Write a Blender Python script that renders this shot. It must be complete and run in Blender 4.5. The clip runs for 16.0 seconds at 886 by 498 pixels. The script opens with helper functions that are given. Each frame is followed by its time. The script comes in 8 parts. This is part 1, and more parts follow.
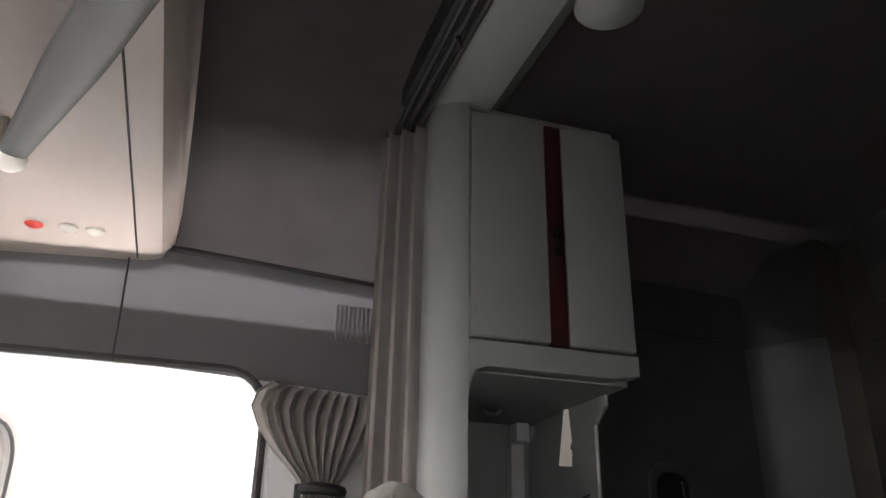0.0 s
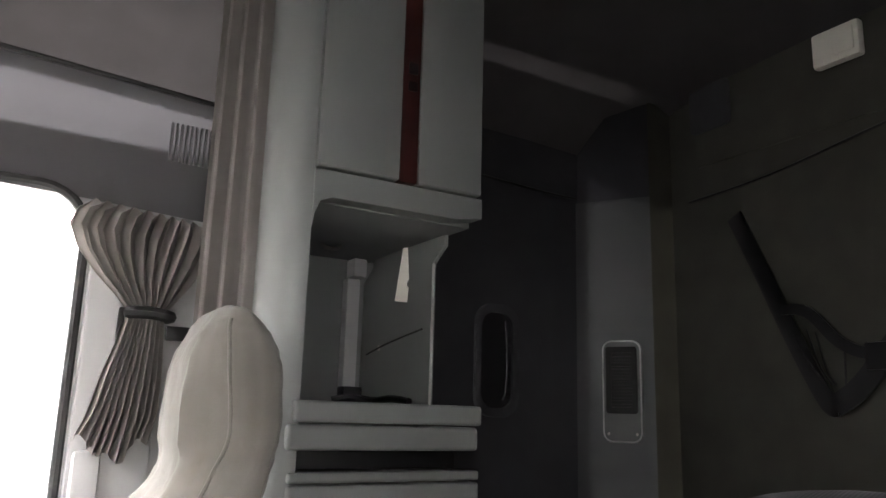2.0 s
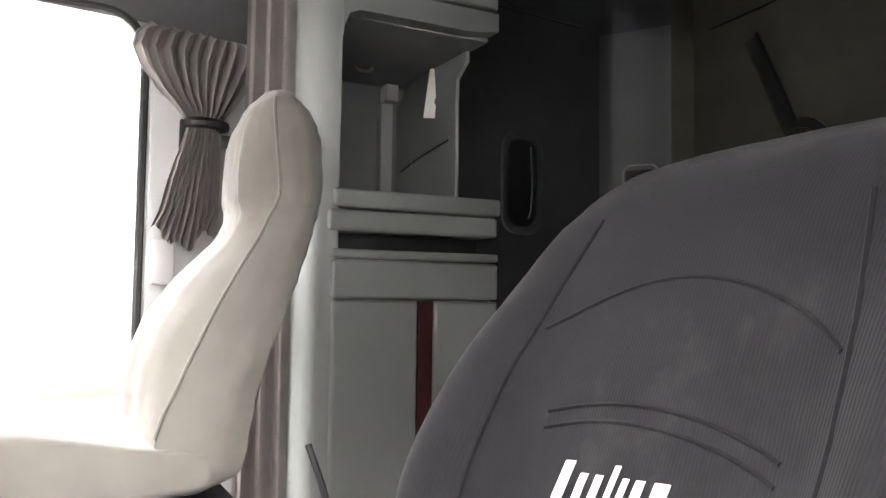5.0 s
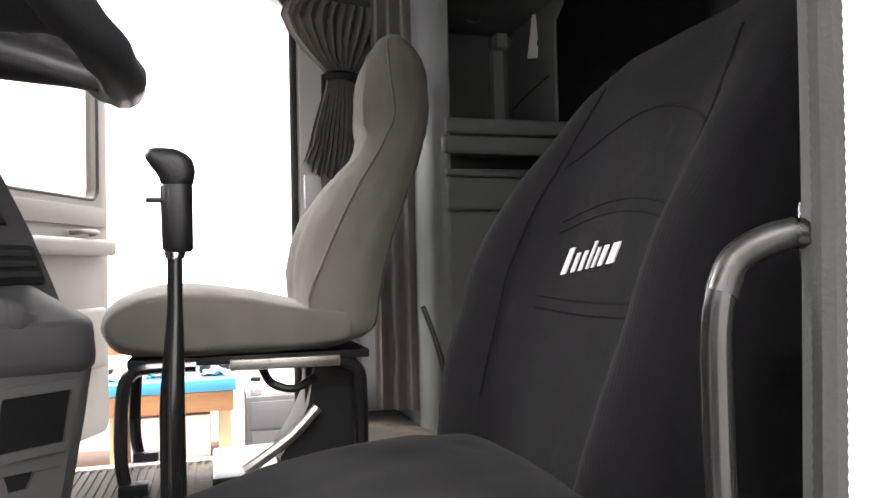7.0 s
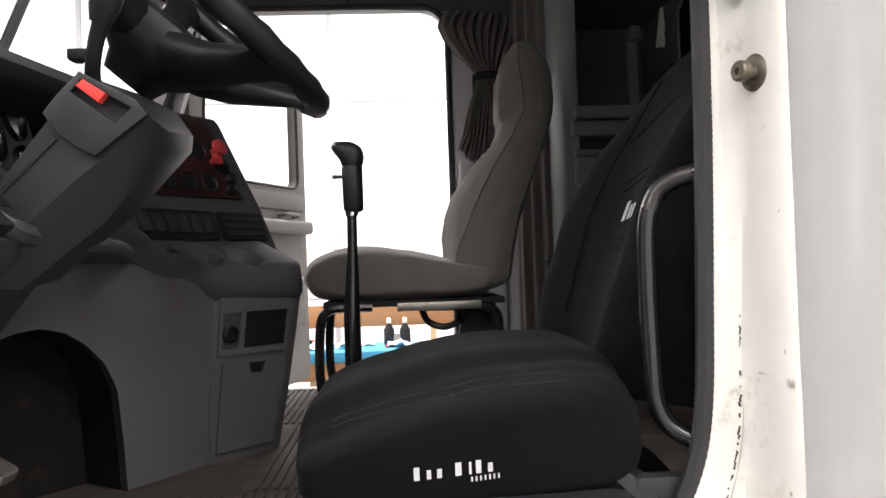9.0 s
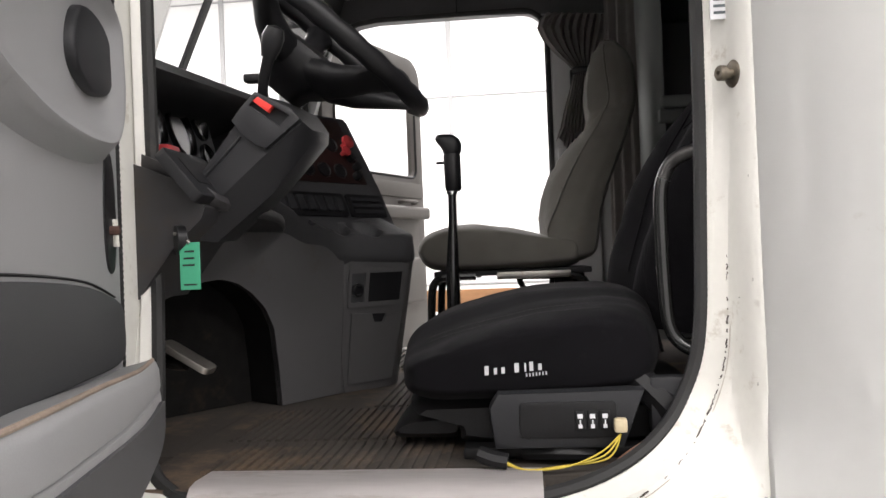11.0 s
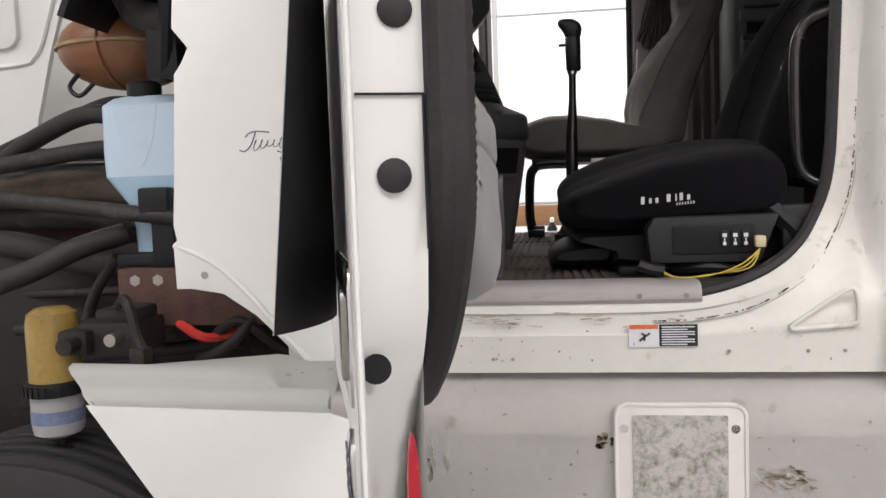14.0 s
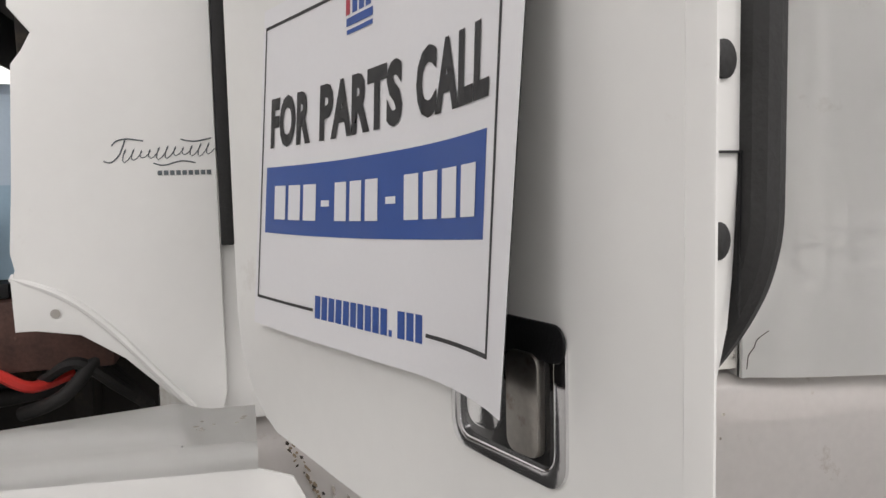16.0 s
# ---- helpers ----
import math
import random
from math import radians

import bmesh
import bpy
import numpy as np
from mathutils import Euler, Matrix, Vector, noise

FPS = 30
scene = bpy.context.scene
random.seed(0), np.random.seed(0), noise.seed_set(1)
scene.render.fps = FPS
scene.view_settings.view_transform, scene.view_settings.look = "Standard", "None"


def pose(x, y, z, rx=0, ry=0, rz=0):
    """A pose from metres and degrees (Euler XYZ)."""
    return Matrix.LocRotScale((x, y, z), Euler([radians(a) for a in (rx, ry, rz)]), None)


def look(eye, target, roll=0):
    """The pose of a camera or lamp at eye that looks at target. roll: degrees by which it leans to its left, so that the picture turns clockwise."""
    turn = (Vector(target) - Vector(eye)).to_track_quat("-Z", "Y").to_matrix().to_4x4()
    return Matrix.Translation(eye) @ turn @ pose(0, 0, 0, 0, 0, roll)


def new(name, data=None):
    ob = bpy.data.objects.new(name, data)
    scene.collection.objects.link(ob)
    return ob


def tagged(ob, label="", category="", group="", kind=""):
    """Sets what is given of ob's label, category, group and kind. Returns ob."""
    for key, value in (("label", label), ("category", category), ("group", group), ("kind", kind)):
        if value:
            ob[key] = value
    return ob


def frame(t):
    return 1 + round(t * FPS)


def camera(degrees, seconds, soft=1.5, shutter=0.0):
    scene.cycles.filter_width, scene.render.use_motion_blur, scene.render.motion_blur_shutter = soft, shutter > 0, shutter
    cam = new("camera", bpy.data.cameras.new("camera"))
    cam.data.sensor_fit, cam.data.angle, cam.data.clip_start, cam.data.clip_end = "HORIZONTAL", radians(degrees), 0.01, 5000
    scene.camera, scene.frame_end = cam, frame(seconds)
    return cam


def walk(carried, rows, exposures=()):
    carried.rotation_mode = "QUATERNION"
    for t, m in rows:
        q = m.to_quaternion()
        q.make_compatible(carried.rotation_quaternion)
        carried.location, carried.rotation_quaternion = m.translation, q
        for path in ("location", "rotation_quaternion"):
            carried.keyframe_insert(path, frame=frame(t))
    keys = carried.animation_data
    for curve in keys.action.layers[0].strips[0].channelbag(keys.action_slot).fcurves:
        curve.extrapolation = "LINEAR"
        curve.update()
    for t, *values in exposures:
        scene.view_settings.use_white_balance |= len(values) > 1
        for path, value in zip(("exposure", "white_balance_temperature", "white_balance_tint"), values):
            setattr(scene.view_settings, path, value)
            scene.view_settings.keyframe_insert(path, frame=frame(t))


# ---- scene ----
cam = camera(59.2, 16.0)
PATH = [
    (0, (0.051, 0.209, 2.207), (0.62, 1.957, 2.995), 1.1),
    (0.2, (0.087, 0.198, 2.216), (0.692, 1.958, 2.948), 1.5),
    (0.5, (0.076, 0.232, 2.228), (0.788, 1.978, 2.893), 1.5),
    (1, (0.075, 0.25, 2.225), (0.921, 1.972, 2.79), 1.7),
    (1.5, (0.061, 0.267, 2.213), (1.003, 1.962, 2.703), 1.7),
    (2, (0.046, 0.27, 2.194), (1.049, 1.948, 2.616), 1.6),
    (2.5, (0.045, 0.273, 2.17), (1.083, 1.943, 2.532), 1.6),
    (3, (0.048, 0.258, 2.14), (1.099, 1.931, 2.449), 1.5),
    (3.5, (0.04, 0.237, 2.104), (1.088, 1.92, 2.363), 1.4),
    (4, (0.035, 0.2, 2.074), (1.033, 1.922, 2.274), 1.2),
    (4.2, (0.029, 0.174, 2.055), (1.01, 1.908, 2.231), 1.2),
    (6.3, (-0.02, -0.159, 1.836), (0.74, 1.69, 1.898), -0.8),
    (6.5, (-0.013, -0.202, 1.822), (0.698, 1.667, 1.88), -1.1),
    (7, (-0.008, -0.303, 1.785), (0.554, 1.616, 1.834), -1.3),
    (7.5, (-0.011, -0.39, 1.768), (0.417, 1.563, 1.802), -1.4),
    (8, (-0.008, -0.516, 1.748), (0.309, 1.458, 1.778), -1.6),
    (8.5, (0.002, -0.657, 1.728), (0.227, 1.33, 1.76), -1.7),
    (9, (0.036, -0.757, 1.708), (0.144, 1.24, 1.741), -2.0),
    (9.5, (0.07, -0.861, 1.693), (0.062, 1.139, 1.727), -1.7),
    (9.7, (0.085, -0.888, 1.69), (0.021, 1.111, 1.724), -2.1),
    (11.8, (0.116, -1.26, 1.604), (-0.11, 0.727, 1.594), -2.1),
    (12, (0.102, -1.292, 1.591), (-0.122, 0.695, 1.561), -1.9),
    (12.5, (0.078, -1.353, 1.55), (-0.171, 0.63, 1.481), -2.1),
    (13, (0.019, -1.4, 1.515), (-0.24, 0.581, 1.423), -2.1),
    (13.5, (-0.052, -1.416, 1.501), (-0.319, 0.563, 1.383), -2.0),
    (13.9, (-0.114, -1.401, 1.497), (-0.391, 0.575, 1.357), -2.3),
    (14, (-0.135, -1.395, 1.495), (-0.405, 0.582, 1.349), -2.0),
    (14.5, (-0.224, -1.342, 1.497), (-0.378, 0.645, 1.33), -1.9),
    (15, (-0.298, -1.319, 1.51), (-0.262, 0.673, 1.333), -1.9),
    (15.5, (-0.386, -1.308, 1.526), (-0.174, 0.673, 1.345), -1.7),
    (16, (-0.484, -1.303, 1.544), (0.016, 0.626, 1.365), -1.3),
]
EXPOSURE = [(0.0, 2.1), (1.0, 2.15), (2.0, 2.45), (2.5, 2.65), (3.5, 3.02), (4.2, 3.0), (6.3, 1.8), (7.0, 1.05), (8.0, 0.32), (9.0, -0.22), (9.7, -0.44), (12.0, -0.56), (13.0, -0.78), (13.5, -0.88), (14.0, -1.02), (15.0, -1.0), (16.0, -1.22)]
walk(cam, [(t, look(eye, target, roll)) for t, eye, target, roll in PATH], EXPOSURE)

from mathutils import noise
from mathutils.bvhtree import BVHTree


# ---- light ----
def world_light():
    w = bpy.data.worlds.new("world")
    w.use_nodes = True
    bg = w.node_tree.nodes["Background"]
    bg.inputs[0].default_value = (0.9, 0.95, 1.0, 1)
    bg.inputs[1].default_value = 0.1
    scene.world = w


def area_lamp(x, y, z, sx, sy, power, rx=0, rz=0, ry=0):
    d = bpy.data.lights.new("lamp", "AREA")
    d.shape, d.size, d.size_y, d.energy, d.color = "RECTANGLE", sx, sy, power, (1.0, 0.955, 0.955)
    o = new("assumed_lamp_light", d)
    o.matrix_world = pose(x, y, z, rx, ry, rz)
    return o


world_light()
# Assumed lamp rows, none in view; places and powers set to light the cab.
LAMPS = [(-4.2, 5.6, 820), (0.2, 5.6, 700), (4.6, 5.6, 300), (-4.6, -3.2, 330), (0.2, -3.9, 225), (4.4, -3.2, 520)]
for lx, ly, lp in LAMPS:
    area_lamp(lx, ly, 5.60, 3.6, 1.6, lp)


# ---- materials ----
def mat(name, col, rough=0.6, metal=0.0, var=0.15, scale=6.0, bump=0.15, bscale=180.0, dirt=None, dirt_amount=0.0,
        dirt_scale=5.0, spec=0.5, sheen=0.0, coat=0.0, stretch=(1, 1, 1), transmission=0.0, alpha_col=None):
    m = bpy.data.materials.new(name)
    m.use_nodes = True
    nt = m.node_tree
    n, l = nt.nodes, nt.links
    b = n["Principled BSDF"]
    tc = n.new("ShaderNodeTexCoord")
    mp = n.new("ShaderNodeMapping")
    mp.inputs["Scale"].default_value = stretch
    l.new(tc.outputs["Object"], mp.inputs[0])
    big = n.new("ShaderNodeTexNoise")
    big.inputs["Scale"].default_value, big.inputs["Detail"].default_value = scale, 6
    l.new(mp.outputs[0], big.inputs["Vector"])
    fine = n.new("ShaderNodeTexNoise")
    fine.inputs["Scale"].default_value, fine.inputs["Detail"].default_value = bscale, 3
    l.new(mp.outputs[0], fine.inputs["Vector"])
    mixn = n.new("ShaderNodeMix")
    mixn.data_type = "FLOAT"
    mixn.inputs[0].default_value = 0.35
    l.new(big.outputs[0], mixn.inputs[2])
    l.new(fine.outputs[0], mixn.inputs[3])
    ramp = n.new("ShaderNodeValToRGB")
    ramp.color_ramp.elements[0].position, ramp.color_ramp.elements[1].position = 0.32, 0.68
    ramp.color_ramp.elements[0].color = (*[max(0, c * (1 - var)) for c in col], 1)
    ramp.color_ramp.elements[1].color = (*[min(1, c * (1 + var)) for c in col], 1)
    l.new(mixn.outputs[0], ramp.inputs[0])
    out = ramp.outputs[0]
    if dirt:
        dn = n.new("ShaderNodeTexNoise")
        dn.inputs["Scale"].default_value, dn.inputs["Detail"].default_value, dn.inputs["Roughness"].default_value = dirt_scale, 8, 0.7
        l.new(mp.outputs[0], dn.inputs["Vector"])
        dr = n.new("ShaderNodeValToRGB")
        dr.color_ramp.elements[0].position, dr.color_ramp.elements[1].position = 0.62 - 0.3 * dirt_amount, 0.80 - 0.2 * dirt_amount
        l.new(dn.outputs[0], dr.inputs[0])
        mx = n.new("ShaderNodeMix")
        mx.data_type = "RGBA"
        l.new(dr.outputs[0], mx.inputs[0])
        l.new(out, mx.inputs[6])
        mx.inputs[7].default_value = (*dirt, 1)
        out = mx.outputs[2]
    l.new(out, b.inputs["Base Color"])
    rr_ = n.new("ShaderNodeMapRange")
    rr_.inputs[3].default_value, rr_.inputs[4].default_value = max(0.02, rough - 0.1), min(1, rough + 0.1)
    l.new(big.outputs[0], rr_.inputs[0])
    l.new(rr_.outputs[0], b.inputs["Roughness"])
    b.inputs["Metallic"].default_value = metal
    b.inputs["Specular IOR Level"].default_value = spec
    b.inputs["Sheen Weight"].default_value = sheen
    b.inputs["Coat Weight"].default_value = coat
    b.inputs["Transmission Weight"].default_value = transmission
    if bump:
        bp = n.new("ShaderNodeBump")
        bp.inputs["Strength"].default_value, bp.inputs["Distance"].default_value = bump, 0.002
        l.new(fine.outputs[0], bp.inputs["Height"])
        l.new(bp.outputs[0], b.inputs["Normal"])
    return m


def fabric(name, col, sheen=0.3, weave=900.0, var=0.2, bump=0.4, dirt=None, dirt_amount=0.0):
    m = mat(name, col, rough=0.9, var=var, scale=9, bump=bump, bscale=weave, spec=0.1, sheen=sheen, dirt=dirt, dirt_amount=dirt_amount)
    return m


WHITE = mat("white_paint", (0.76, 0.76, 0.73), rough=0.36, var=0.03, scale=2.5, bump=0.03, bscale=60, dirt=(0.42, 0.36, 0.28), dirt_amount=0.12, dirt_scale=7)
WHITE_CLEAN = mat("white_panel_paint", (0.78, 0.78, 0.76), rough=0.35, var=0.02, scale=2, bump=0.02, bscale=40, dirt=(0.55, 0.52, 0.47), dirt_amount=-0.1, dirt_scale=4)
WHITE_DIRTY = mat("dirty_white_paint", (0.83, 0.80, 0.775), rough=0.42, var=0.05, scale=4, bump=0.05, bscale=60, dirt=(0.40, 0.32, 0.24), dirt_amount=0.06, dirt_scale=9)
JAMB = mat("jamb_paint", (0.74, 0.73, 0.68), rough=0.45, var=0.05, scale=5, bump=0.06, bscale=70, dirt=(0.34, 0.28, 0.20), dirt_amount=0.10, dirt_scale=14)
GREY_CORNER = mat("corner_grey_plastic", (0.052, 0.0545, 0.056), rough=0.5, var=0.08, scale=3, bump=0.2, bscale=500)
VENT_GREY = mat("vent_grey_plastic", (0.115, 0.119, 0.121), rough=0.5, var=0.08, scale=4, bump=0.2, bscale=600)
GREY_LIGHT = mat("light_grey_plastic", (0.36, 0.36, 0.36), rough=0.5, var=0.06, scale=3, bump=0.2, bscale=700)
HEADER_GREY = mat("header_grey_plastic", (0.118, 0.116, 0.121), rough=0.6, var=0.06, scale=3, bump=0.2, bscale=700)
GREY_DARK = mat("dark_grey_plastic", (0.022, 0.0225, 0.025), rough=0.5, spec=0.35, var=0.1, scale=4, bump=0.3, bscale=600)
GREY_MID = mat("mid_grey_plastic", (0.092, 0.090, 0.092), rough=0.55, var=0.1, scale=4, bump=0.3, bscale=600, dirt=(0.07, 0.055, 0.04), dirt_amount=0.15)
CABINET = mat("cabinet_grey", (0.160, 0.170, 0.166), rough=0.42, var=0.05, scale=3, bump=0.12, bscale=500)
HEADLINER = fabric("headliner_cloth", (0.092, 0.088, 0.088), sheen=0.1, weave=600, var=0.1)
HEADER = mat("beige_header_plastic", (0.37, 0.335, 0.31), rough=0.5, var=0.05, scale=3, bump=0.12, bscale=500)
SLEEPER = fabric("sleeper_vinyl", (0.050, 0.050, 0.055), sheen=0.05, weave=350, var=0.12)
SLEEPER_BACK = fabric("sleeper_back_vinyl", (0.055, 0.0535, 0.046), sheen=0.05, weave=350, var=0.14)
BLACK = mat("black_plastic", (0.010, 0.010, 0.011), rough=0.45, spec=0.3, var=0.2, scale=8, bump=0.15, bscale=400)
RUBBER = mat("black_rubber", (0.022, 0.022, 0.022), rough=0.7, var=0.25, scale=12, bump=0.3, bscale=250, dirt=(0.10, 0.09, 0.075), dirt_amount=0.1)
# Same cloth as RIB_CLOTH, colour lowered to stand in for the cushion's shade.
DARKENED_CLOTH = fabric("darkened_black_seat_cloth", (0.0045, 0.0042, 0.0052), sheen=0.02, weave=900, var=0.25, bump=0.12, dirt=(0.02, 0.019, 0.019), dirt_amount=0.1)


def corded(m, size):
    """Fine upright cords in the relief of a cloth."""
    nt = m.node_tree
    w = nt.nodes.new("ShaderNodeTexWave")
    w.bands_direction = "Y"
    w.inputs["Scale"].default_value, w.inputs["Distortion"].default_value = 0.314 / size, 0.6
    bp = [q for q in nt.nodes if q.type == "BUMP"][0]
    nt.links.new(nt.nodes["Mapping"].outputs[0], w.inputs["Vector"])
    nt.links.new(w.outputs[0], bp.inputs["Height"])


RIB_CLOTH = fabric("ribbed_black_seat_cloth", (0.0072, 0.0068, 0.0080), sheen=0.03, weave=900, var=0.3, bump=0.16, dirt=(0.02, 0.019, 0.019), dirt_amount=0.08)
corded(RIB_CLOTH, 0.0042)
BEIGE_CLOTH = fabric("grey_beige_seat_cloth", (0.122, 0.115, 0.102), sheen=0.2, weave=700, var=0.14, dirt=(0.12, 0.105, 0.085), dirt_amount=0.06)
CURTAIN = fabric("taupe_curtain", (0.31, 0.288, 0.273), sheen=0.1, weave=800, var=0.1)
PILLAR = mat("dark_pillar_trim", (0.045, 0.048, 0.045), rough=0.6, var=0.1, scale=6, bump=0.2, bscale=400)
COLUMN_GREY = mat("column_grey_plastic", (0.0125, 0.0127, 0.0145), rough=0.5, var=0.1, scale=4, bump=0.12, bscale=900)
REFLECTOR = mat("red_reflector", (0.42, 0.015, 0.03), rough=0.25, var=0.1, scale=60, bump=0.1)
GRILLE = mat("speaker_grey_plastic", (0.066, 0.067, 0.07), rough=0.6, var=0.08, scale=5, bump=0.25, bscale=900)
DOOR_TRIM = mat("door_trim_plastic", (0.325, 0.328, 0.332), rough=0.5, var=0.08, scale=3, bump=0.05, bscale=700, dirt=(0.19, 0.19, 0.175), dirt_amount=0.1, dirt_scale=6)
RED_STRIP = mat("dark_red_wood", (0.033, 0.007, 0.007), rough=0.35, var=0.35, scale=18, bump=0.05, stretch=(1, 1, 0.15))
WOOD_DARK = mat("dark_wood_grain", (0.022, 0.009, 0.008), rough=0.4, var=0.4, scale=14, bump=0.05, stretch=(1, 1, 0.2))
WORN = mat("worn_enamel", (0.045, 0.044, 0.043), rough=0.35, metal=0.7, var=0.3, scale=30, bump=0.1)
GRIME = mat("brown_grime", (0.34, 0.27, 0.19), rough=0.8, var=0.3, scale=40, bump=0.2)
CHIP = mat("dark_paint_chip", (0.05, 0.04, 0.03), rough=0.8, var=0.3, scale=60, bump=0.2)
SCUFF = mat("grey_scuff", (0.45, 0.41, 0.36), rough=0.7, var=0.2, scale=40, bump=0.1)
RED = mat("red_plastic", (0.75, 0.05, 0.04), rough=0.4, var=0.06, bump=0.05)
RED_DARK = mat("dull_red_plastic", (0.36, 0.03, 0.035), rough=0.45, var=0.1, bump=0.05)
CHROME = mat("chrome", (0.75, 0.75, 0.76), rough=0.12, metal=1.0, var=0.05, bump=0.02)
DARK_CHROME = mat("dark_chrome", (0.16, 0.16, 0.165), rough=0.2, metal=1.0, var=0.1, bump=0.02)
STEEL = mat("worn_steel", (0.42, 0.40, 0.37), rough=0.4, metal=1.0, var=0.15, bump=0.1, dirt=(0.16, 0.10, 0.06), dirt_amount=0.2, dirt_scale=30)
ALU = mat("scuffed_aluminium", (0.74, 0.70, 0.69), rough=0.6, metal=0.15, var=0.1, scale=10, bump=0.15, bscale=120, stretch=(0.15, 1, 1), dirt=(0.30, 0.25, 0.2), dirt_amount=0.18, dirt_scale=12)
BLACK_METAL = mat("black_enamel", (0.012, 0.012, 0.012), rough=0.22, var=0.15, bump=0.03, coat=0.4)
MAT_RUBBER = mat("floor_mat_rubber", (0.055, 0.047, 0.040), rough=0.8, var=0.2, scale=8, bump=0.3, dirt=(0.20, 0.135, 0.088), dirt_amount=0.4, dirt_scale=5)
CARPET = mat("black_carpet", (0.012, 0.0115, 0.011), rough=0.95, var=0.3, scale=30, bump=0.6, bscale=500, spec=0.1, dirt=(0.045, 0.032, 0.022), dirt_amount=0.15, dirt_scale=6)
WHITE_PLASTIC = mat("white_plastic", (0.72, 0.70, 0.64), rough=0.4, var=0.04, bump=0.05)
GREEN_TAG = mat("green_tag_card", (0.07, 0.42, 0.24), rough=0.6, var=0.08, bump=0.05)
TANK_BROWN = mat("brown_tank_plastic", (0.22, 0.095, 0.04), rough=0.4, var=0.2, scale=7, bump=0.05, dirt=(0.06, 0.035, 0.02), dirt_amount=0.2)
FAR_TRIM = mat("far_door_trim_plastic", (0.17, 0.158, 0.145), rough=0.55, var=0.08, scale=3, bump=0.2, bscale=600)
TANK_SEAM = mat("pale_tank_seam", (0.36, 0.22, 0.12), rough=0.45, var=0.2, scale=20, bump=0.05)
YELLOWED = mat("yellowed_clear_plastic", (0.30, 0.20, 0.05), rough=0.3, var=0.3, scale=12, bump=0.05, dirt=(0.08, 0.06, 0.03), dirt_amount=0.25, dirt_scale=14)
BLUE_PLASTIC = mat("milky_blue_plastic", (0.50, 0.615, 0.73), rough=0.4, var=0.06, scale=5, bump=0.05, dirt=(0.5, 0.55, 0.6), dirt_amount=0.1)
BLUE_FLUID = mat("blue_fluid_plastic", (0.37, 0.53, 0.66), rough=0.4, var=0.06, scale=5, bump=0.05)
ENGINE = mat("grimy_engine_metal", (0.020, 0.0175, 0.0155), rough=0.7, metal=0.2, var=0.35, scale=9, bump=0.4, bscale=80, dirt=(0.11, 0.08, 0.05), dirt_amount=0.25, dirt_scale=8)
MUDDY = mat("muddy_pipe", (0.085, 0.062, 0.045), rough=0.8, var=0.4, scale=9, bump=0.3, bscale=120, dirt=(0.03, 0.024, 0.02), dirt_amount=0.4, dirt_scale=7)
HOSE = mat("grimy_rubber_hose", (0.018, 0.017, 0.0165), rough=0.65, var=0.3, scale=10, bump=0.2, dirt=(0.11, 0.095, 0.08), dirt_amount=0.22, dirt_scale=12)
WORN_BLUE = mat("worn_blue_print", (0.16, 0.20, 0.32), rough=0.5, var=0.3, scale=40, bump=0.05)
RUST = mat("rusty_bracket", (0.09, 0.045, 0.035), rough=0.75, var=0.4, scale=20, bump=0.4, bscale=150)
PAPER = mat("white_sign_paper", (0.80, 0.80, 0.82), rough=0.5, var=0.015, bump=0.02)
PAPER_BACK = mat("black_sign_backing", (0.015, 0.015, 0.016), rough=0.6, var=0.1, bump=0.05)
INK = mat("black_ink", (0.02, 0.02, 0.022), rough=0.55, var=0.1, bump=0)
BLUE_INK = mat("blue_ink", (0.028, 0.085, 0.33), rough=0.5, var=0.04, bump=0)
WHITE_INK = mat("white_ink", (0.78, 0.79, 0.82), rough=0.5, var=0.02, bump=0)
GREY_INK = mat("grey_decal_ink", (0.10, 0.12, 0.13), rough=0.5, var=0.1, bump=0)
STITCH = mat("dusty_stitch", (0.028, 0.026, 0.025), rough=0.9, var=0.3, scale=60, bump=0.2)
THREAD = mat("white_embroidery", (0.62, 0.62, 0.64), rough=0.85, var=0.1, bump=0.3, bscale=900)
ORANGE_INK = mat("orange_label_ink", (0.75, 0.16, 0.05), rough=0.5, var=0.08, bump=0)
YELLOW = mat("yellow_wire", (0.65, 0.50, 0.06), rough=0.5, var=0.1, bump=0)
CREAM = mat("cream_connector", (0.62, 0.52, 0.34), rough=0.5, var=0.1, bump=0.05)
BROWN_WIRE = mat("brown_wire", (0.22, 0.10, 0.06), rough=0.5, var=0.1, bump=0)
CONCRETE = mat("workshop_concrete", (0.30, 0.295, 0.285), rough=0.75, var=0.15, scale=1.5, bump=0.2, bscale=60, dirt=(0.24, 0.23, 0.215), dirt_amount=0.2, dirt_scale=1.2)
SHOP_WHITE = mat("white_wall_panel", (0.84, 0.84, 0.83), rough=0.6, var=0.02, scale=0.6, bump=0.03, bscale=40)
CEILING_WHITE = mat("workshop_ceiling_paint", (0.72, 0.72, 0.71), rough=0.7, var=0.03, scale=1, bump=0.05)
WOOD = mat("pine_timber", (0.30, 0.145, 0.06), rough=0.6, var=0.2, scale=6, bump=0.15, bscale=60, stretch=(0.2, 1, 1))
WOOD_PALE = mat("pale_plywood", (0.42, 0.32, 0.18), rough=0.6, var=0.12, scale=4, bump=0.1, stretch=(1, 1, 0.2))
BLUE_BENCH = mat("blue_bench_top", (0.045, 0.25, 0.42), rough=0.5, var=0.08, scale=5, bump=0.1)
GLASS = bpy.data.materials.new("window_glass")
GLASS.use_nodes = True
GLASS.node_tree.nodes["Principled BSDF"].inputs["Transmission Weight"].default_value = 1.0
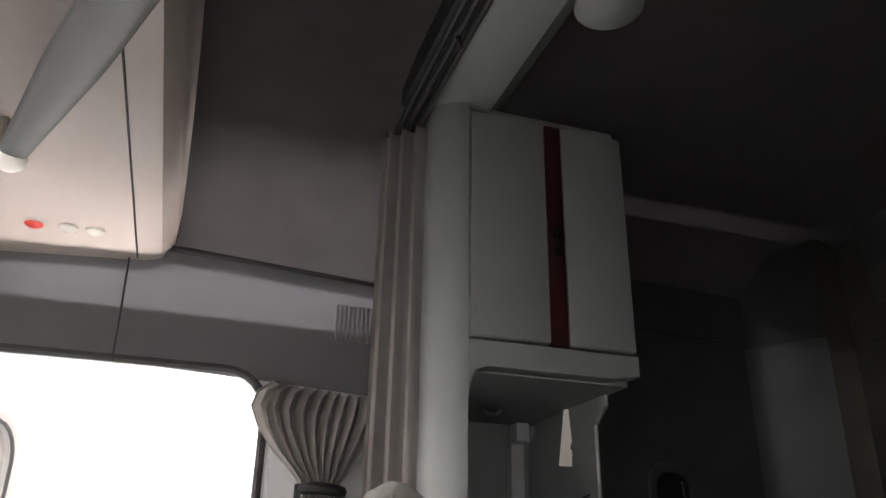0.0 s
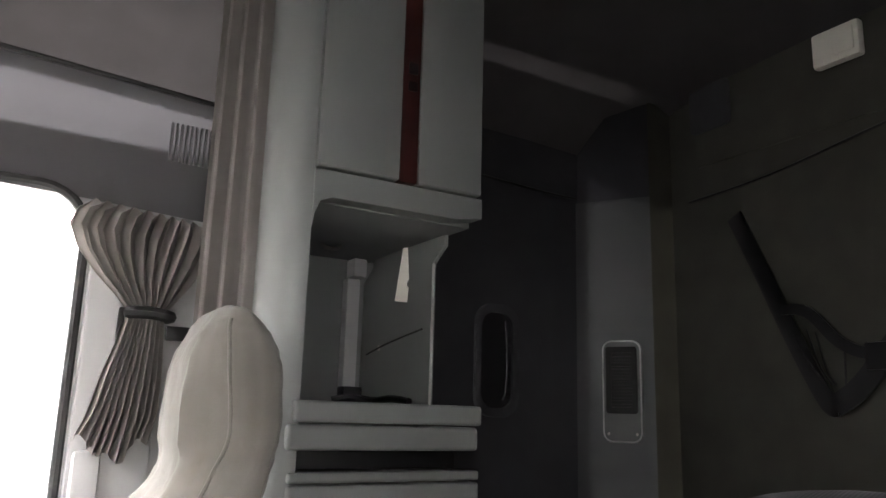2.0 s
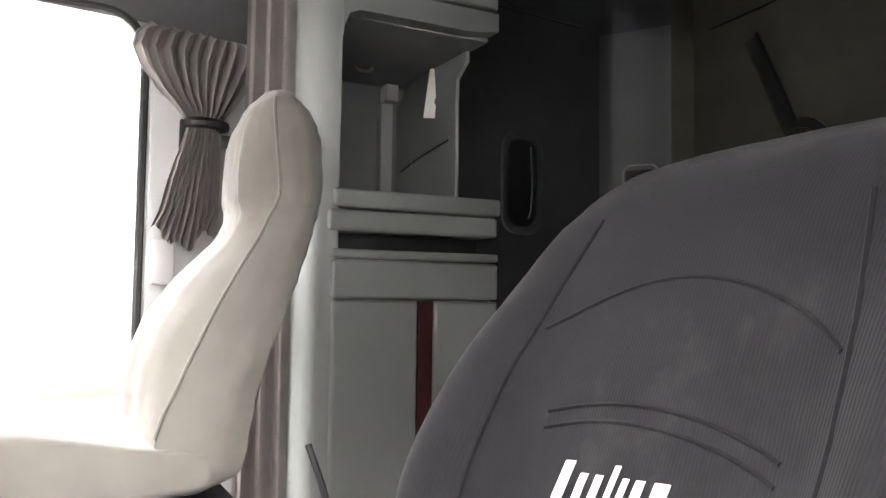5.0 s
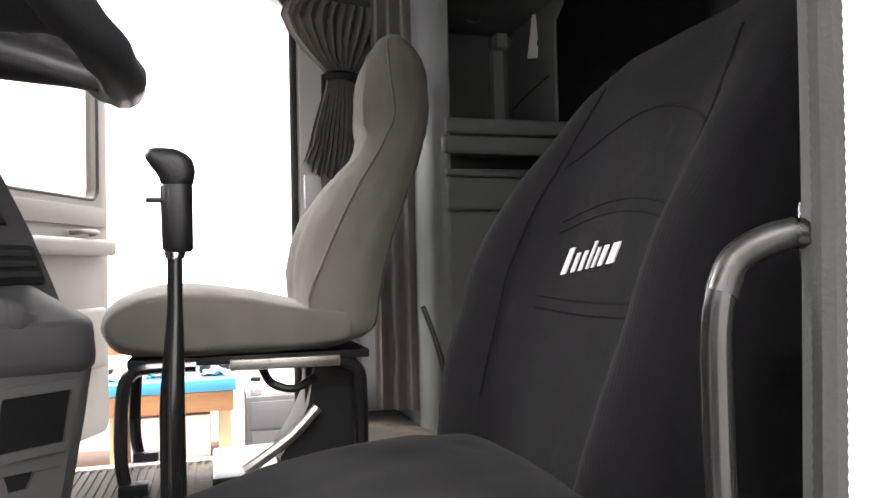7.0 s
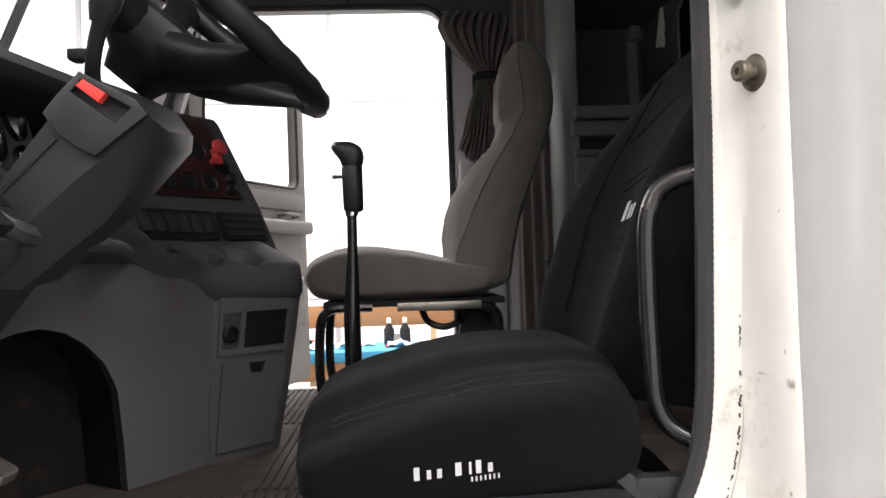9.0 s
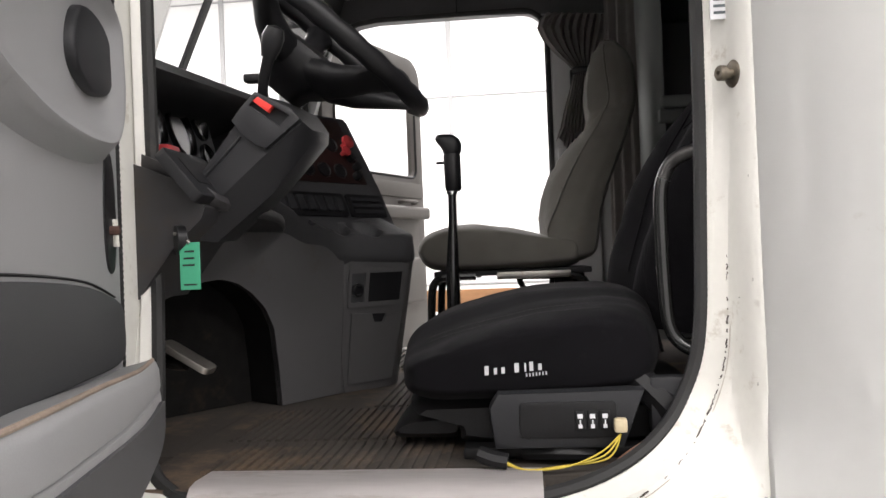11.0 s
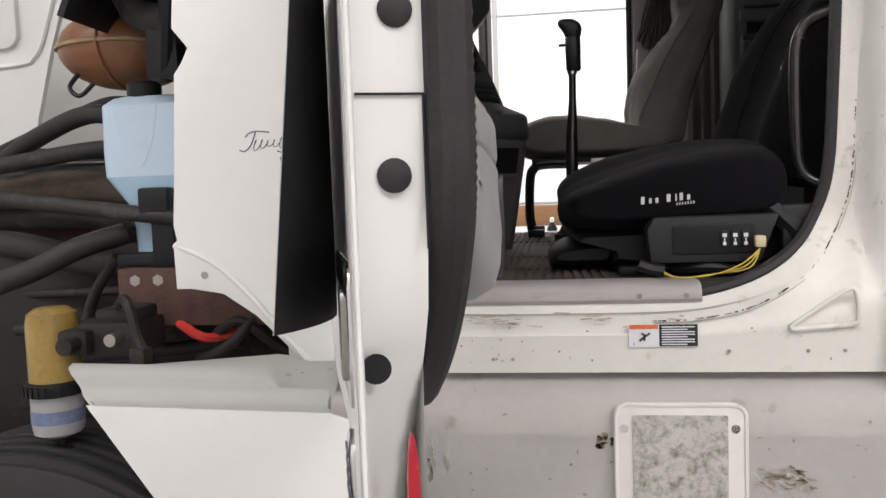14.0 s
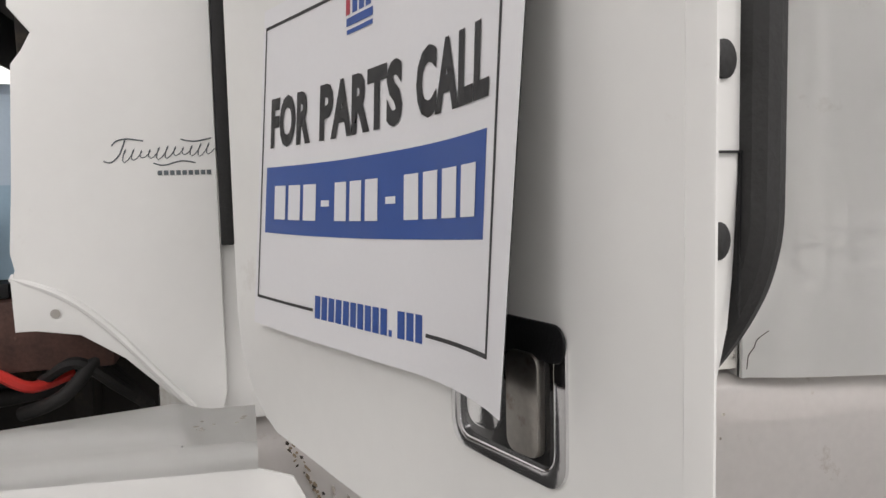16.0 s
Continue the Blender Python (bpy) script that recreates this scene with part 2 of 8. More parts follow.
GLASS.node_tree.nodes["Principled BSDF"].inputs["Roughness"].default_value = 0.0
GLASS.node_tree.nodes["Principled BSDF"].inputs["IOR"].default_value = 1.05
LAMP_GLOW = bpy.data.materials.new("lamp_diffuser")
LAMP_GLOW.use_nodes = True
LAMP_GLOW.node_tree.nodes["Principled BSDF"].inputs["Emission Color"].default_value = (1, 0.98, 0.95, 1)
LAMP_GLOW.node_tree.nodes["Principled BSDF"].inputs["Emission Strength"].default_value = 6.0


# ---- building helpers ----
def part(name, bm, material, parent=None, label="", smooth=40):
    me = bpy.data.meshes.new(name)
    bmesh.ops.recalc_face_normals(bm, faces=bm.faces[:])
    bm.to_mesh(me)
    bm.free()
    me.materials.append(material)
    if smooth and len(me.polygons):
        me.polygons.foreach_set("use_smooth", [True] * len(me.polygons))
        me.set_sharp_from_angle(angle=radians(smooth))
    ob = new(name, me)
    if parent is not None:
        ob.parent = parent
        ob.matrix_parent_inverse = parent.matrix_basis.inverted()
    if label:
        ob["label"] = label
    return ob


def thing(name, label, category, base=(0, 0, 0), group="", kind=""):
    ob = new(name)
    ob.matrix_basis = Matrix.Translation(base)
    ob.empty_display_size = 0.05
    return tagged(ob, label, category, group, kind)


def box(x0, x1, y0, y1, z0, z1, bev=0.006, seg=2, bm=None, m=None):
    bm = bm or bmesh.new()
    t = Matrix.Translation(((x0 + x1) / 2, (y0 + y1) / 2, (z0 + z1) / 2)) @ Matrix.Diagonal((x1 - x0, y1 - y0, z1 - z0, 1))
    g = bmesh.ops.create_cube(bm, size=1, matrix=(m @ t) if m else t)
    if bev:
        es = list({e for v in g["verts"] for e in v.link_edges})
        bmesh.ops.bevel(bm, geom=es, offset=bev, segments=seg, profile=0.6, affect="EDGES", clamp_overlap=True)
    return bm


def loft(rings, bm=None, caps=True, closed=True):
    """Skin over rings of equally many points."""
    bm = bm or bmesh.new()
    vs = [[bm.verts.new(p) for p in r] for r in rings]
    n = len(rings[0])
    for a, b in zip(vs, vs[1:]):
        for i in range(n if closed else n - 1):
            j = (i + 1) % n
            bm.faces.new((a[i], a[j], b[j], b[i]))
    if caps and closed:
        bm.faces.new(vs[0])
        bm.faces.new(vs[-1])
    return bm


def smooth_line(pts, steps=6, closed=False):
    """Catmull-Rom curve through the points."""
    p = [Vector(q) for q in pts]
    n = len(p)
    out = []
    for i in range(n if closed else n - 1):
        if closed:
            a, b, c, d = p[(i - 1) % n], p[i], p[(i + 1) % n], p[(i + 2) % n]
        else:
            a, b, c, d = p[max(i - 1, 0)], p[i], p[i + 1], p[min(i + 2, n - 1)]
        for k in range(steps):
            t = k / steps
            out.append(0.5 * ((2 * b) + (c - a) * t + (2 * a - 5 * b + 4 * c - d) * t * t + (3 * b - a - 3 * c + d) * t ** 3))
    if not closed:
        out.append(p[-1])
    return out


def tube(pts, r, n=10, bm=None, steps=6, curve=True):
    """A round bar along points; r is one radius or one for each given point."""
    rs = r if isinstance(r, (list, tuple)) else [r] * len(pts)
    line = smooth_line([(*p, q) if False else Vector((p[0], p[1], p[2])) for p, q in zip(pts, rs)], steps) if curve else [Vector(p) for p in pts]
    rad = []
    for i in range(len(line)):
        f = i / max(1, len(line) - 1) * (len(rs) - 1)
        k = min(int(f), len(rs) - 2) if len(rs) > 1 else 0
        rad.append(rs[k] + (rs[min(k + 1, len(rs) - 1)] - rs[k]) * (f - k))
    rings = []
    t0 = (line[1] - line[0]).normalized()
    u = t0.orthogonal().normalized()
    for i, p in enumerate(line):
        t = (line[min(i + 1, len(line) - 1)] - line[max(i - 1, 0)]).normalized()
        u = (u - t * u.dot(t)).normalized()
        v = t.cross(u)
        rings.append([p + rad[i] * (math.cos(2 * math.pi * k / n) * u + math.sin(2 * math.pi * k / n) * v) for k in range(n)])
    return loft(rings, bm)


def rr(u0, v0, u1, v1, r, n=5):
    """A rounded rectangle as 2D points; r is one radius or four (from the lower left, anticlockwise)."""
    rs = r if isinstance(r, (list, tuple)) else (r,) * 4
    out = []
    for (cx, cy, a0), q in zip(((u0, v0, 180), (u1, v0, 270), (u1, v1, 0), (u0, v1, 90)), rs):
        sx, sy = (1 if cx == u0 else -1), (1 if cy == v0 else -1)
        for k in range(n + 1):
            a = radians(a0 + 90 * k / n)
            out.append((cx + sx * q + q * math.cos(a), cy + sy * q + q * math.sin(a)))
    return out


def plate(outline, thick, m, holes=(), bm=None, bev=0.0):
    """A flat piece of the 2D outline (with holes), thick along the local z, placed by m."""
    own = bmesh.new()
    for loop in (outline, *holes):
        vs = [own.verts.new((*p, 0)) for p in loop]
        for a, b in zip(vs, vs[1:] + vs[:1]):
            own.edges.new((a, b))
    if holes:
        bmesh.ops.triangle_fill(own, use_beauty=True, use_dissolve=False, edges=own.edges[:])
    else:
        own.faces.new(own.verts[:])
    bmesh.ops.recalc_face_normals(own, faces=own.faces[:])
    rim = [e for e in own.edges if e.is_boundary]
    g = bmesh.ops.extrude_face_region(own, geom=own.faces[:])
    moved = [v for v in g["geom"] if isinstance(v, bmesh.types.BMVert)]
    bmesh.ops.translate(own, verts=moved, vec=(0, 0, thick))
    if bev:
        top = [e for e in own.edges if all(v in set(moved) for v in e.verts) and len(e.link_faces) == 2 and e.calc_face_angle(0) > 1.0]
        bmesh.ops.bevel(own, geom=top, offset=bev, segments=2, profile=0.6, affect="EDGES", clamp_overlap=True)
    own.transform(m)
    return merged(own, bm)


def merged(own, bm):
    """Adds the mesh own to bm, or returns it where there is none."""
    if bm is None:
        return own
    tmp = bpy.data.meshes.new("tmp")
    own.to_mesh(tmp)
    own.free()
    bm.from_mesh(tmp)
    bpy.data.meshes.remove(tmp)
    return bm


def axes(o, u, v):
    """The pose with origin o whose local x is u and local y is v."""
    u, v = Vector(u).normalized(), Vector(v)
    w = u.cross(v).normalized()
    v = w.cross(u)
    return Matrix(((u.x, v.x, w.x, o[0]), (u.y, v.y, w.y, o[1]), (u.z, v.z, w.z, o[2]), (0, 0, 0, 1)))


XZ = axes((0, 0, 0), (1, 0, 0), (0, 0, 1))       # (u, v) = (x, z); thick towards -y


def lathe(profile, m, n=20, bm=None):
    """A turned piece: (radius, height) pairs round the local z, placed by m."""
    own = bmesh.new()
    rings = [[Vector((r * math.cos(2 * math.pi * k / n), r * math.sin(2 * math.pi * k / n), h)) for k in range(n)] for r, h in profile]
    loft(rings, own)
    own.transform(m)
    return merged(own, bm)


def inset(line, d):
    """A closed 2D line moved inwards by d (anticlockwise lines)."""
    n = len(line)
    out = []
    for i, p in enumerate(line):
        t = (line[(i + 1) % n] - line[i - 1]).normalized()
        out.append(p + d * Vector((-t.y, t.x)))
    return out


def puff(outline, y0, y1, soft, layers=12, steps=4, swell=0.0, bm=None, power=2.5, taper=None):
    """An upholstered body: the side outline (x, z; anticlockwise as seen with x right, z up) drawn across from y0 to y1 with rounded ends."""
    line = [Vector((p.x, p.y)) for p in smooth_line([(a, b, 0) for a, b in outline], steps, True)]
    area = sum(a.x * b.y - b.x * a.y for a, b in zip(line, line[1:] + line[:1]))
    if area < 0:
        line.reverse()
    xs, zs = [p.x for p in line], [p.y for p in line]
    wx, wz, cx, cz = max(xs) - min(xs), max(zs) - min(zs), (max(xs) + min(xs)) / 2, (max(zs) + min(zs)) / 2
    rings = []
    for k in range(layers + 1):
        s = -math.cos(math.pi * k / layers)
        d = soft * (1 - (1 - abs(s) ** power) ** (1 / power)) - swell * (1 - s * s)
        y = (y0 + y1) / 2 + s * (y1 - y0) / 2
        k2 = taper or (lambda z: 1.0)
        fx, fz = 1 - 2 * d / wx, 1 - 2 * d / wz
        rings.append([Vector((cx + (p.x - cx) * fx, (y0 + y1) / 2 + (y - (y0 + y1) / 2) * k2(p.y), cz + (p.y - cz) * fz)) for p in line])
    return loft(rings, bm)


def crumple(bm, amount, size, seed=0.0, ridge=0.0):
    """Shallow folds and unevenness over an upholstered mesh."""
    bm.normal_update()
    for v in bm.verts:
        q = v.co / size + Vector((seed, seed * 2.3, seed * 0.7))
        d = noise.noise(q) + 0.5 * noise.noise(q * 2.1)
        r = 1 - abs(noise.noise(Vector((q.x * 0.8, q.y * 0.8, q.z * 1.6)) + Vector((9, 4, 2)))) * 2.2
        v.co += v.normal * (amount * d + ridge * max(0, r - 0.55))
    return bm


def blot(rnd, cx, cz, w, h, tilt=0.0, n=14):
    """A ragged spot as 2D points."""
    out = []
    for k in range(n):
        a = 2 * math.pi * k / n
        r = 0.55 + 0.45 * rnd.random()
        x, z = w * r * math.cos(a), h * r * math.sin(a)
        out.append((cx + x * math.cos(tilt) - z * math.sin(tilt), cz + x * math.sin(tilt) + z * math.cos(tilt)))
    return out


def workshop():
    bm = bmesh.new()
    bmesh.ops.create_grid(bm, x_segments=8, y_segments=8, size=1, matrix=pose(0, 0, 0) @ Matrix.Diagonal((60, 60, 1, 1)))
    tagged(part("ground", bm, CONCRETE), "grey sealed concrete workshop floor", "floor", kind="structure")
    walls = [("wall_east", -9.2, 9.2, 9.0, 9.2), ("wall_west", -9.2, 9.2, -5.2, -5.0), ("wall_north", -9.4, -9.2, -5.2, 9.2), ("wall_south", 9.2, 9.4, -5.2, 9.2)]
    for nm, x0, x1, y0, y1 in walls:
        w = part(nm, box(x0, x1, y0, y1, 0, 6, 0), SHOP_WHITE)
        tagged(w, "white panelled workshop wall", "wall", kind="structure")
        if nm == "wall_east":
            for k in range(-2, 4):
                part("batten", box(k * 3.05 - 0.80, k * 3.05 - 0.74, 8.97, 9.0, 0.02, 5.98, 0.004), GREY_LIGHT, w, "narrow grey joint strip")
            for z in (1.3, 3.745, 5.2):
                part("rail", box(-9.1, 9.1, 8.985, 9.0, z, z + 0.02, 0.002), GREY_LIGHT, w)
    tagged(part("ceiling", box(-9.4, 9.4, -5.2, 9.2, 6.0, 6.15, 0), CEILING_WHITE), "white workshop ceiling", "ceiling", kind="structure")
    # Housings added for the assumed lamps, out of view.
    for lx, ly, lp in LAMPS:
        t = thing("assumed_ceiling_light", "assumed white fluorescent ceiling light, out of view", "ceiling light", (lx, ly, 5.7), group="workshop lights")
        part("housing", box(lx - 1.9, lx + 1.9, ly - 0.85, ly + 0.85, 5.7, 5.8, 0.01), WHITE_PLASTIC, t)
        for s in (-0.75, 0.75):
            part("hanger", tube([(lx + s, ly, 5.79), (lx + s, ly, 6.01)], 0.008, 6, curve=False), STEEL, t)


workshop()


def workbench():
    t = thing("workbench", "timber workbench with a bright blue edged top", "workbench", (-0.6, 6.5, 0))
    part("tabletop", box(-3.4, 0.14, 6.1, 6.9, 0.86, 0.95, 0.01), BLUE_BENCH, t, "bright blue bench top edge")
    part("board", box(-3.4, 0.12, 6.12, 6.88, 0.70, 0.855, 0.005), WOOD, t, "orange pine rail under the top")
    for x in (-3.3, -2.0, -0.80, 0.0):
        for y in (6.16, 6.74):
            part("leg", box(x, x + 0.1, y, y + 0.1, 0.0, 0.70, 0.006), WOOD_PALE, t)
    part("shelf", box(-3.3, 0.10, 6.2, 6.85, 0.28, 0.32, 0.005), WOOD, t)
    part("back_board", box(-3.4, 0.9, 6.92, 6.96, 1.1, 1.32, 0.005), WOOD, t, "orange pine board behind the bench")
    for x in (-3.2, -1.4, 0.3):
        part("upright", box(x, x + 0.06, 6.9, 6.95, 0.3, 1.1, 0.004), WOOD_PALE, t)
    kinds = [STEEL, RED, BLACK, WHITE_PLASTIC, GREY_LIGHT, BLUE_PLASTIC, CREAM]
    names = [("tool", "small steel hand tool lying on the bench"), ("rag", "crumpled blue and white shop rag"), ("parts_bin", "small plastic parts bin on the bench")]
    rnd = random.Random(4)
    for k in range(64):
        x, y = rnd.uniform(-2.2, 0.02), rnd.uniform(6.16, 6.8)
        q = rnd.randrange(3)
        if q == 0:
            o = part("tool", tube([(x, y, 0.962), (x + rnd.uniform(-0.14, 0.14), y + rnd.uniform(-0.1, 0.1), 0.962)], 0.012, 7, curve=False), kinds[rnd.randrange(4)])
            tagged(o, names[0][1], "tool", group="clutter on the bench")
        elif q == 1:
            bm = bmesh.new()
            bmesh.ops.create_grid(bm, x_segments=8, y_segments=6, size=0.5, matrix=pose(x, y, 0.955) @ Matrix.Diagonal((0.2, 0.14, 1, 1)))
            for v in bm.verts:
                v.co.z += 0.06 * max(0, noise.noise(v.co * 14) + 0.25) + 0.002
            bmesh.ops.solidify(bm, geom=bm.faces[:], thickness=0.004)
            tagged(part("rag", bm, BLUE_PLASTIC if k % 2 else WHITE_PLASTIC), names[1][1], "rag", group="clutter on the bench")
        else:
            h = rnd.uniform(0.04, 0.11)
            tagged(part("parts_bin", box(x, x + rnd.uniform(0.06, 0.14), y, y + 0.1, 0.951, 0.951 + h, 0.008), kinds[rnd.randrange(7)]), names[2][1], "parts bin", group="clutter on the bench")
    for x, mt in ((-1.02, BLUE_PLASTIC), (-0.10, BLACK), (0.05, BLACK)):
        b = thing("spray_bottle", "plastic bottle with a tapered neck on the bench", "bottle", (x, 6.6, 0.951), group="bottles on the bench")
        part("body", lathe([(0.045, 0), (0.05, 0.01), (0.05, 0.14), (0.02, 0.19), (0.018, 0.2)], pose(x, 6.6, 0.951), 16), mt, b)
        part("cap", lathe([(0.022, 0.2), (0.022, 0.24), (0.01, 0.25)], pose(x, 6.6, 0.951), 12), WHITE_PLASTIC if mt == BLACK else BLUE_BENCH, b)
    # boxes and a grey cabinet beside the bench
    c = thing("parts_cabinet", "grey steel parts cabinet beside the workbench", "cabinet", (0.85, 6.5, 0))
    part("body", box(0.22, 1.5, 6.2, 6.9, 0.0, 0.78, 0.01), GREY_MID, c)
    for k in range(3):
        d = part("drawer", box(0.25, 1.47, 6.18, 6.2, 0.06 + 0.235 * k, 0.27 + 0.235 * k, 0.006), GREY_MID, c)
        part("handle", box(0.65, 1.0, 6.155, 6.18, 0.21 + 0.235 * k, 0.23 + 0.235 * k, 0.006), BLACK, d)
    j = thing("glass_jar", "glass jar with a dark lid on the parts cabinet", "jar", (0.30, 6.3, 0.78))
    part("body", lathe([(0.04, 0.001), (0.045, 0.01), (0.045, 0.10), (0.036, 0.12)], pose(0.30, 6.3, 0.78), 16), GREY_LIGHT, j)
    part("lid", lathe([(0.04, 0.118), (0.042, 0.122), (0.042, 0.145), (0.002, 0.148)], pose(0.30, 6.3, 0.78), 16), BLACK, j, "dark lid")
    for x, w, h, mt, nm, lb in ((0.42, 0.22, 0.05, WHITE_PLASTIC, "tray", "white plastic tray on the parts cabinet"), (0.70, 0.18, 0.09, GREY_LIGHT, "parts_bin", "small grey parts bin on the cabinet"), (0.95, 0.25, 0.14, WOOD_PALE, "cardboard_carton", "small cardboard carton on the cabinet")):
        tagged(part(nm, box(x, x + w, 6.25, 6.5, 0.781, 0.781 + h, 0.012), mt), lb, nm.replace("_", " "), group="clutter on the cabinet")
    tagged(part("cardboard_box", box(-1.9, -1.2, 6.25, 6.8, 0.321, 0.62, 0.006), WOOD_PALE), "plain cardboard box on the bench shelf", "box")
    tagged(part("white_crate", box(-0.66, -0.06, 6.25, 6.8, 0.321, 0.66, 0.01), WHITE_PLASTIC), "white plastic crate on the bench shelf", "crate")


workbench()


# ---- cab shell ----
FLOOR = 1.315


def side_y(z):
    """How far in the driver's door jamb lies at the height z: it leans out towards the sill."""
    t = min(1, max(0, (z - 1.27) / 0.17))
    return 0.004 + 0.118 * t * t * (3 - 2 * t)


def rear_edge(z):
    """Plan position of the sleeper panel's front edge at the height z; the jamb slopes out to meet it."""
    y = -0.018 + 0.062 * (side_y(z) - 0.004) / 0.118
    return 0.448 - 0.25 * (0.044 - y), y


def driver_side():
    """The jamb round the driver's door opening, as one skin from the seal to the outer edge."""
    hole = [(-0.50, 1.40), (-0.485, 1.34), (-0.44, 1.305), (-0.38, 1.292), (-0.2, 1.288), (0.0, 1.288), (0.10, 1.292), (0.18, 1.307), (0.25, 1.332),
            (0.305, 1.365), (0.345, 1.405), (0.372, 1.46), (0.386, 1.53), (0.392, 1.65), (0.40, 1.95), (0.40, 2.5), (0.385, 2.65), (0.32, 2.73), (0.2, 2.75), (-0.1, 2.75), (-0.36, 2.74), (-0.45, 2.66), (-0.50, 2.4)]
    line = [Vector((p.x, p.y)) for p in smooth_line([(a, b, 0) for a, b in hole], 4, True)]
    big = []
    x0, x1, z0, z1 = -0.60, 0.462, 1.165, 2.9
    for p in line:
        c = Vector((-0.06, 2.0))
        d = p - c
        k = min(((x1 if d.x > 0 else x0) - c.x) / d.x if abs(d.x) > 1e-6 else 9, ((z1 if d.y > 0 else z0) - c.y) / d.y if abs(d.y) > 1e-6 else 9)
        q = c + d * k
        if p.y < 1.6:
            if p.x < 0.10:
                q = Vector((max(p.x + 0.22 * min(0, p.x + 0.1), x0), z0))
            else:
                cc = Vector((0.10, 1.60))
                d = p - cc
                k = min((x1 - cc.x) / d.x if d.x > 1e-6 else 9, (z0 - cc.y) / d.y if d.y < -1e-6 else 9)
                q = cc + d * k
        big.append(q)
    prof = [(0.0, 0.012), (0.0, 0.0), (0.10, -0.006), (0.13, -0.012), (0.16, -0.004), (0.42, -0.006), (0.46, -0.018), (0.52, -0.022), (0.60, -0.022), (0.68, -0.023), (0.76, -0.023), (0.84, -0.024), (0.9, -0.024), (1.0, -0.026), (1.0, 0.02)]
    rings = []
    for f, dy in prof:
        ring = []
        for p, q in zip(line, big):
            r = p.lerp(q, f)
            wr = (side_y(r.y) - 0.004) / 0.118 if p.x > 0.3 and p.y < 2.6 else 0.0
            slope = min(1, max(0, (r.x - 0.421) / 0.015)) * 0.064 + min(1, max(0, (r.x - 0.436) / 0.012)) * 0.014
            y = side_y(r.y) + dy * (0.6 if r.y < 1.4 else 1.0) * (1 - wr) - (0.004 * min(1, f / 0.1) + slope) * wr
            ring.append(Vector((r.x, max(y, -0.004) if f > 0 else y + 0.0, r.y)))
        rings.append(ring)
    w = tagged(part("wall_driver_side", loft(rings, caps=False), JAMB), "white painted door jamb of the cab, scuffed and stained", "door frame", kind="structure")
    lining = [[Vector((p.x, side_y(p.y) + dy, p.y)) for p in inset(line, d)] for d, dy in ((0.002, 0.012), (0.004, 0.022), (0.004, 0.036))]
    tagged(part("opening_lining", loft(lining, caps=False), PILLAR), "dark grey inner lining of the door opening", "trim", kind="structure")
    seal_line = [Vector((p.x, side_y(p.y) + 0.008, p.y)) for p in inset(line, 0.006)]
    fine = []
    for a, b in zip(seal_line, seal_line[1:] + seal_line[:1]):
        k = max(1, int((b - a).length / 0.004))
        fine += [a.lerp(b, i / k) for i in range(k)]
    bm = tube([*fine, fine[0]], [0.0112 + 0.0008 * (i % 2) for i in range(len(fine) + 1)], 8, curve=False)
    tagged(part("door_seal", bm, RUBBER), "ribbed black rubber door seal round the opening", "door seal", kind="structure")
    return w


driver_side()


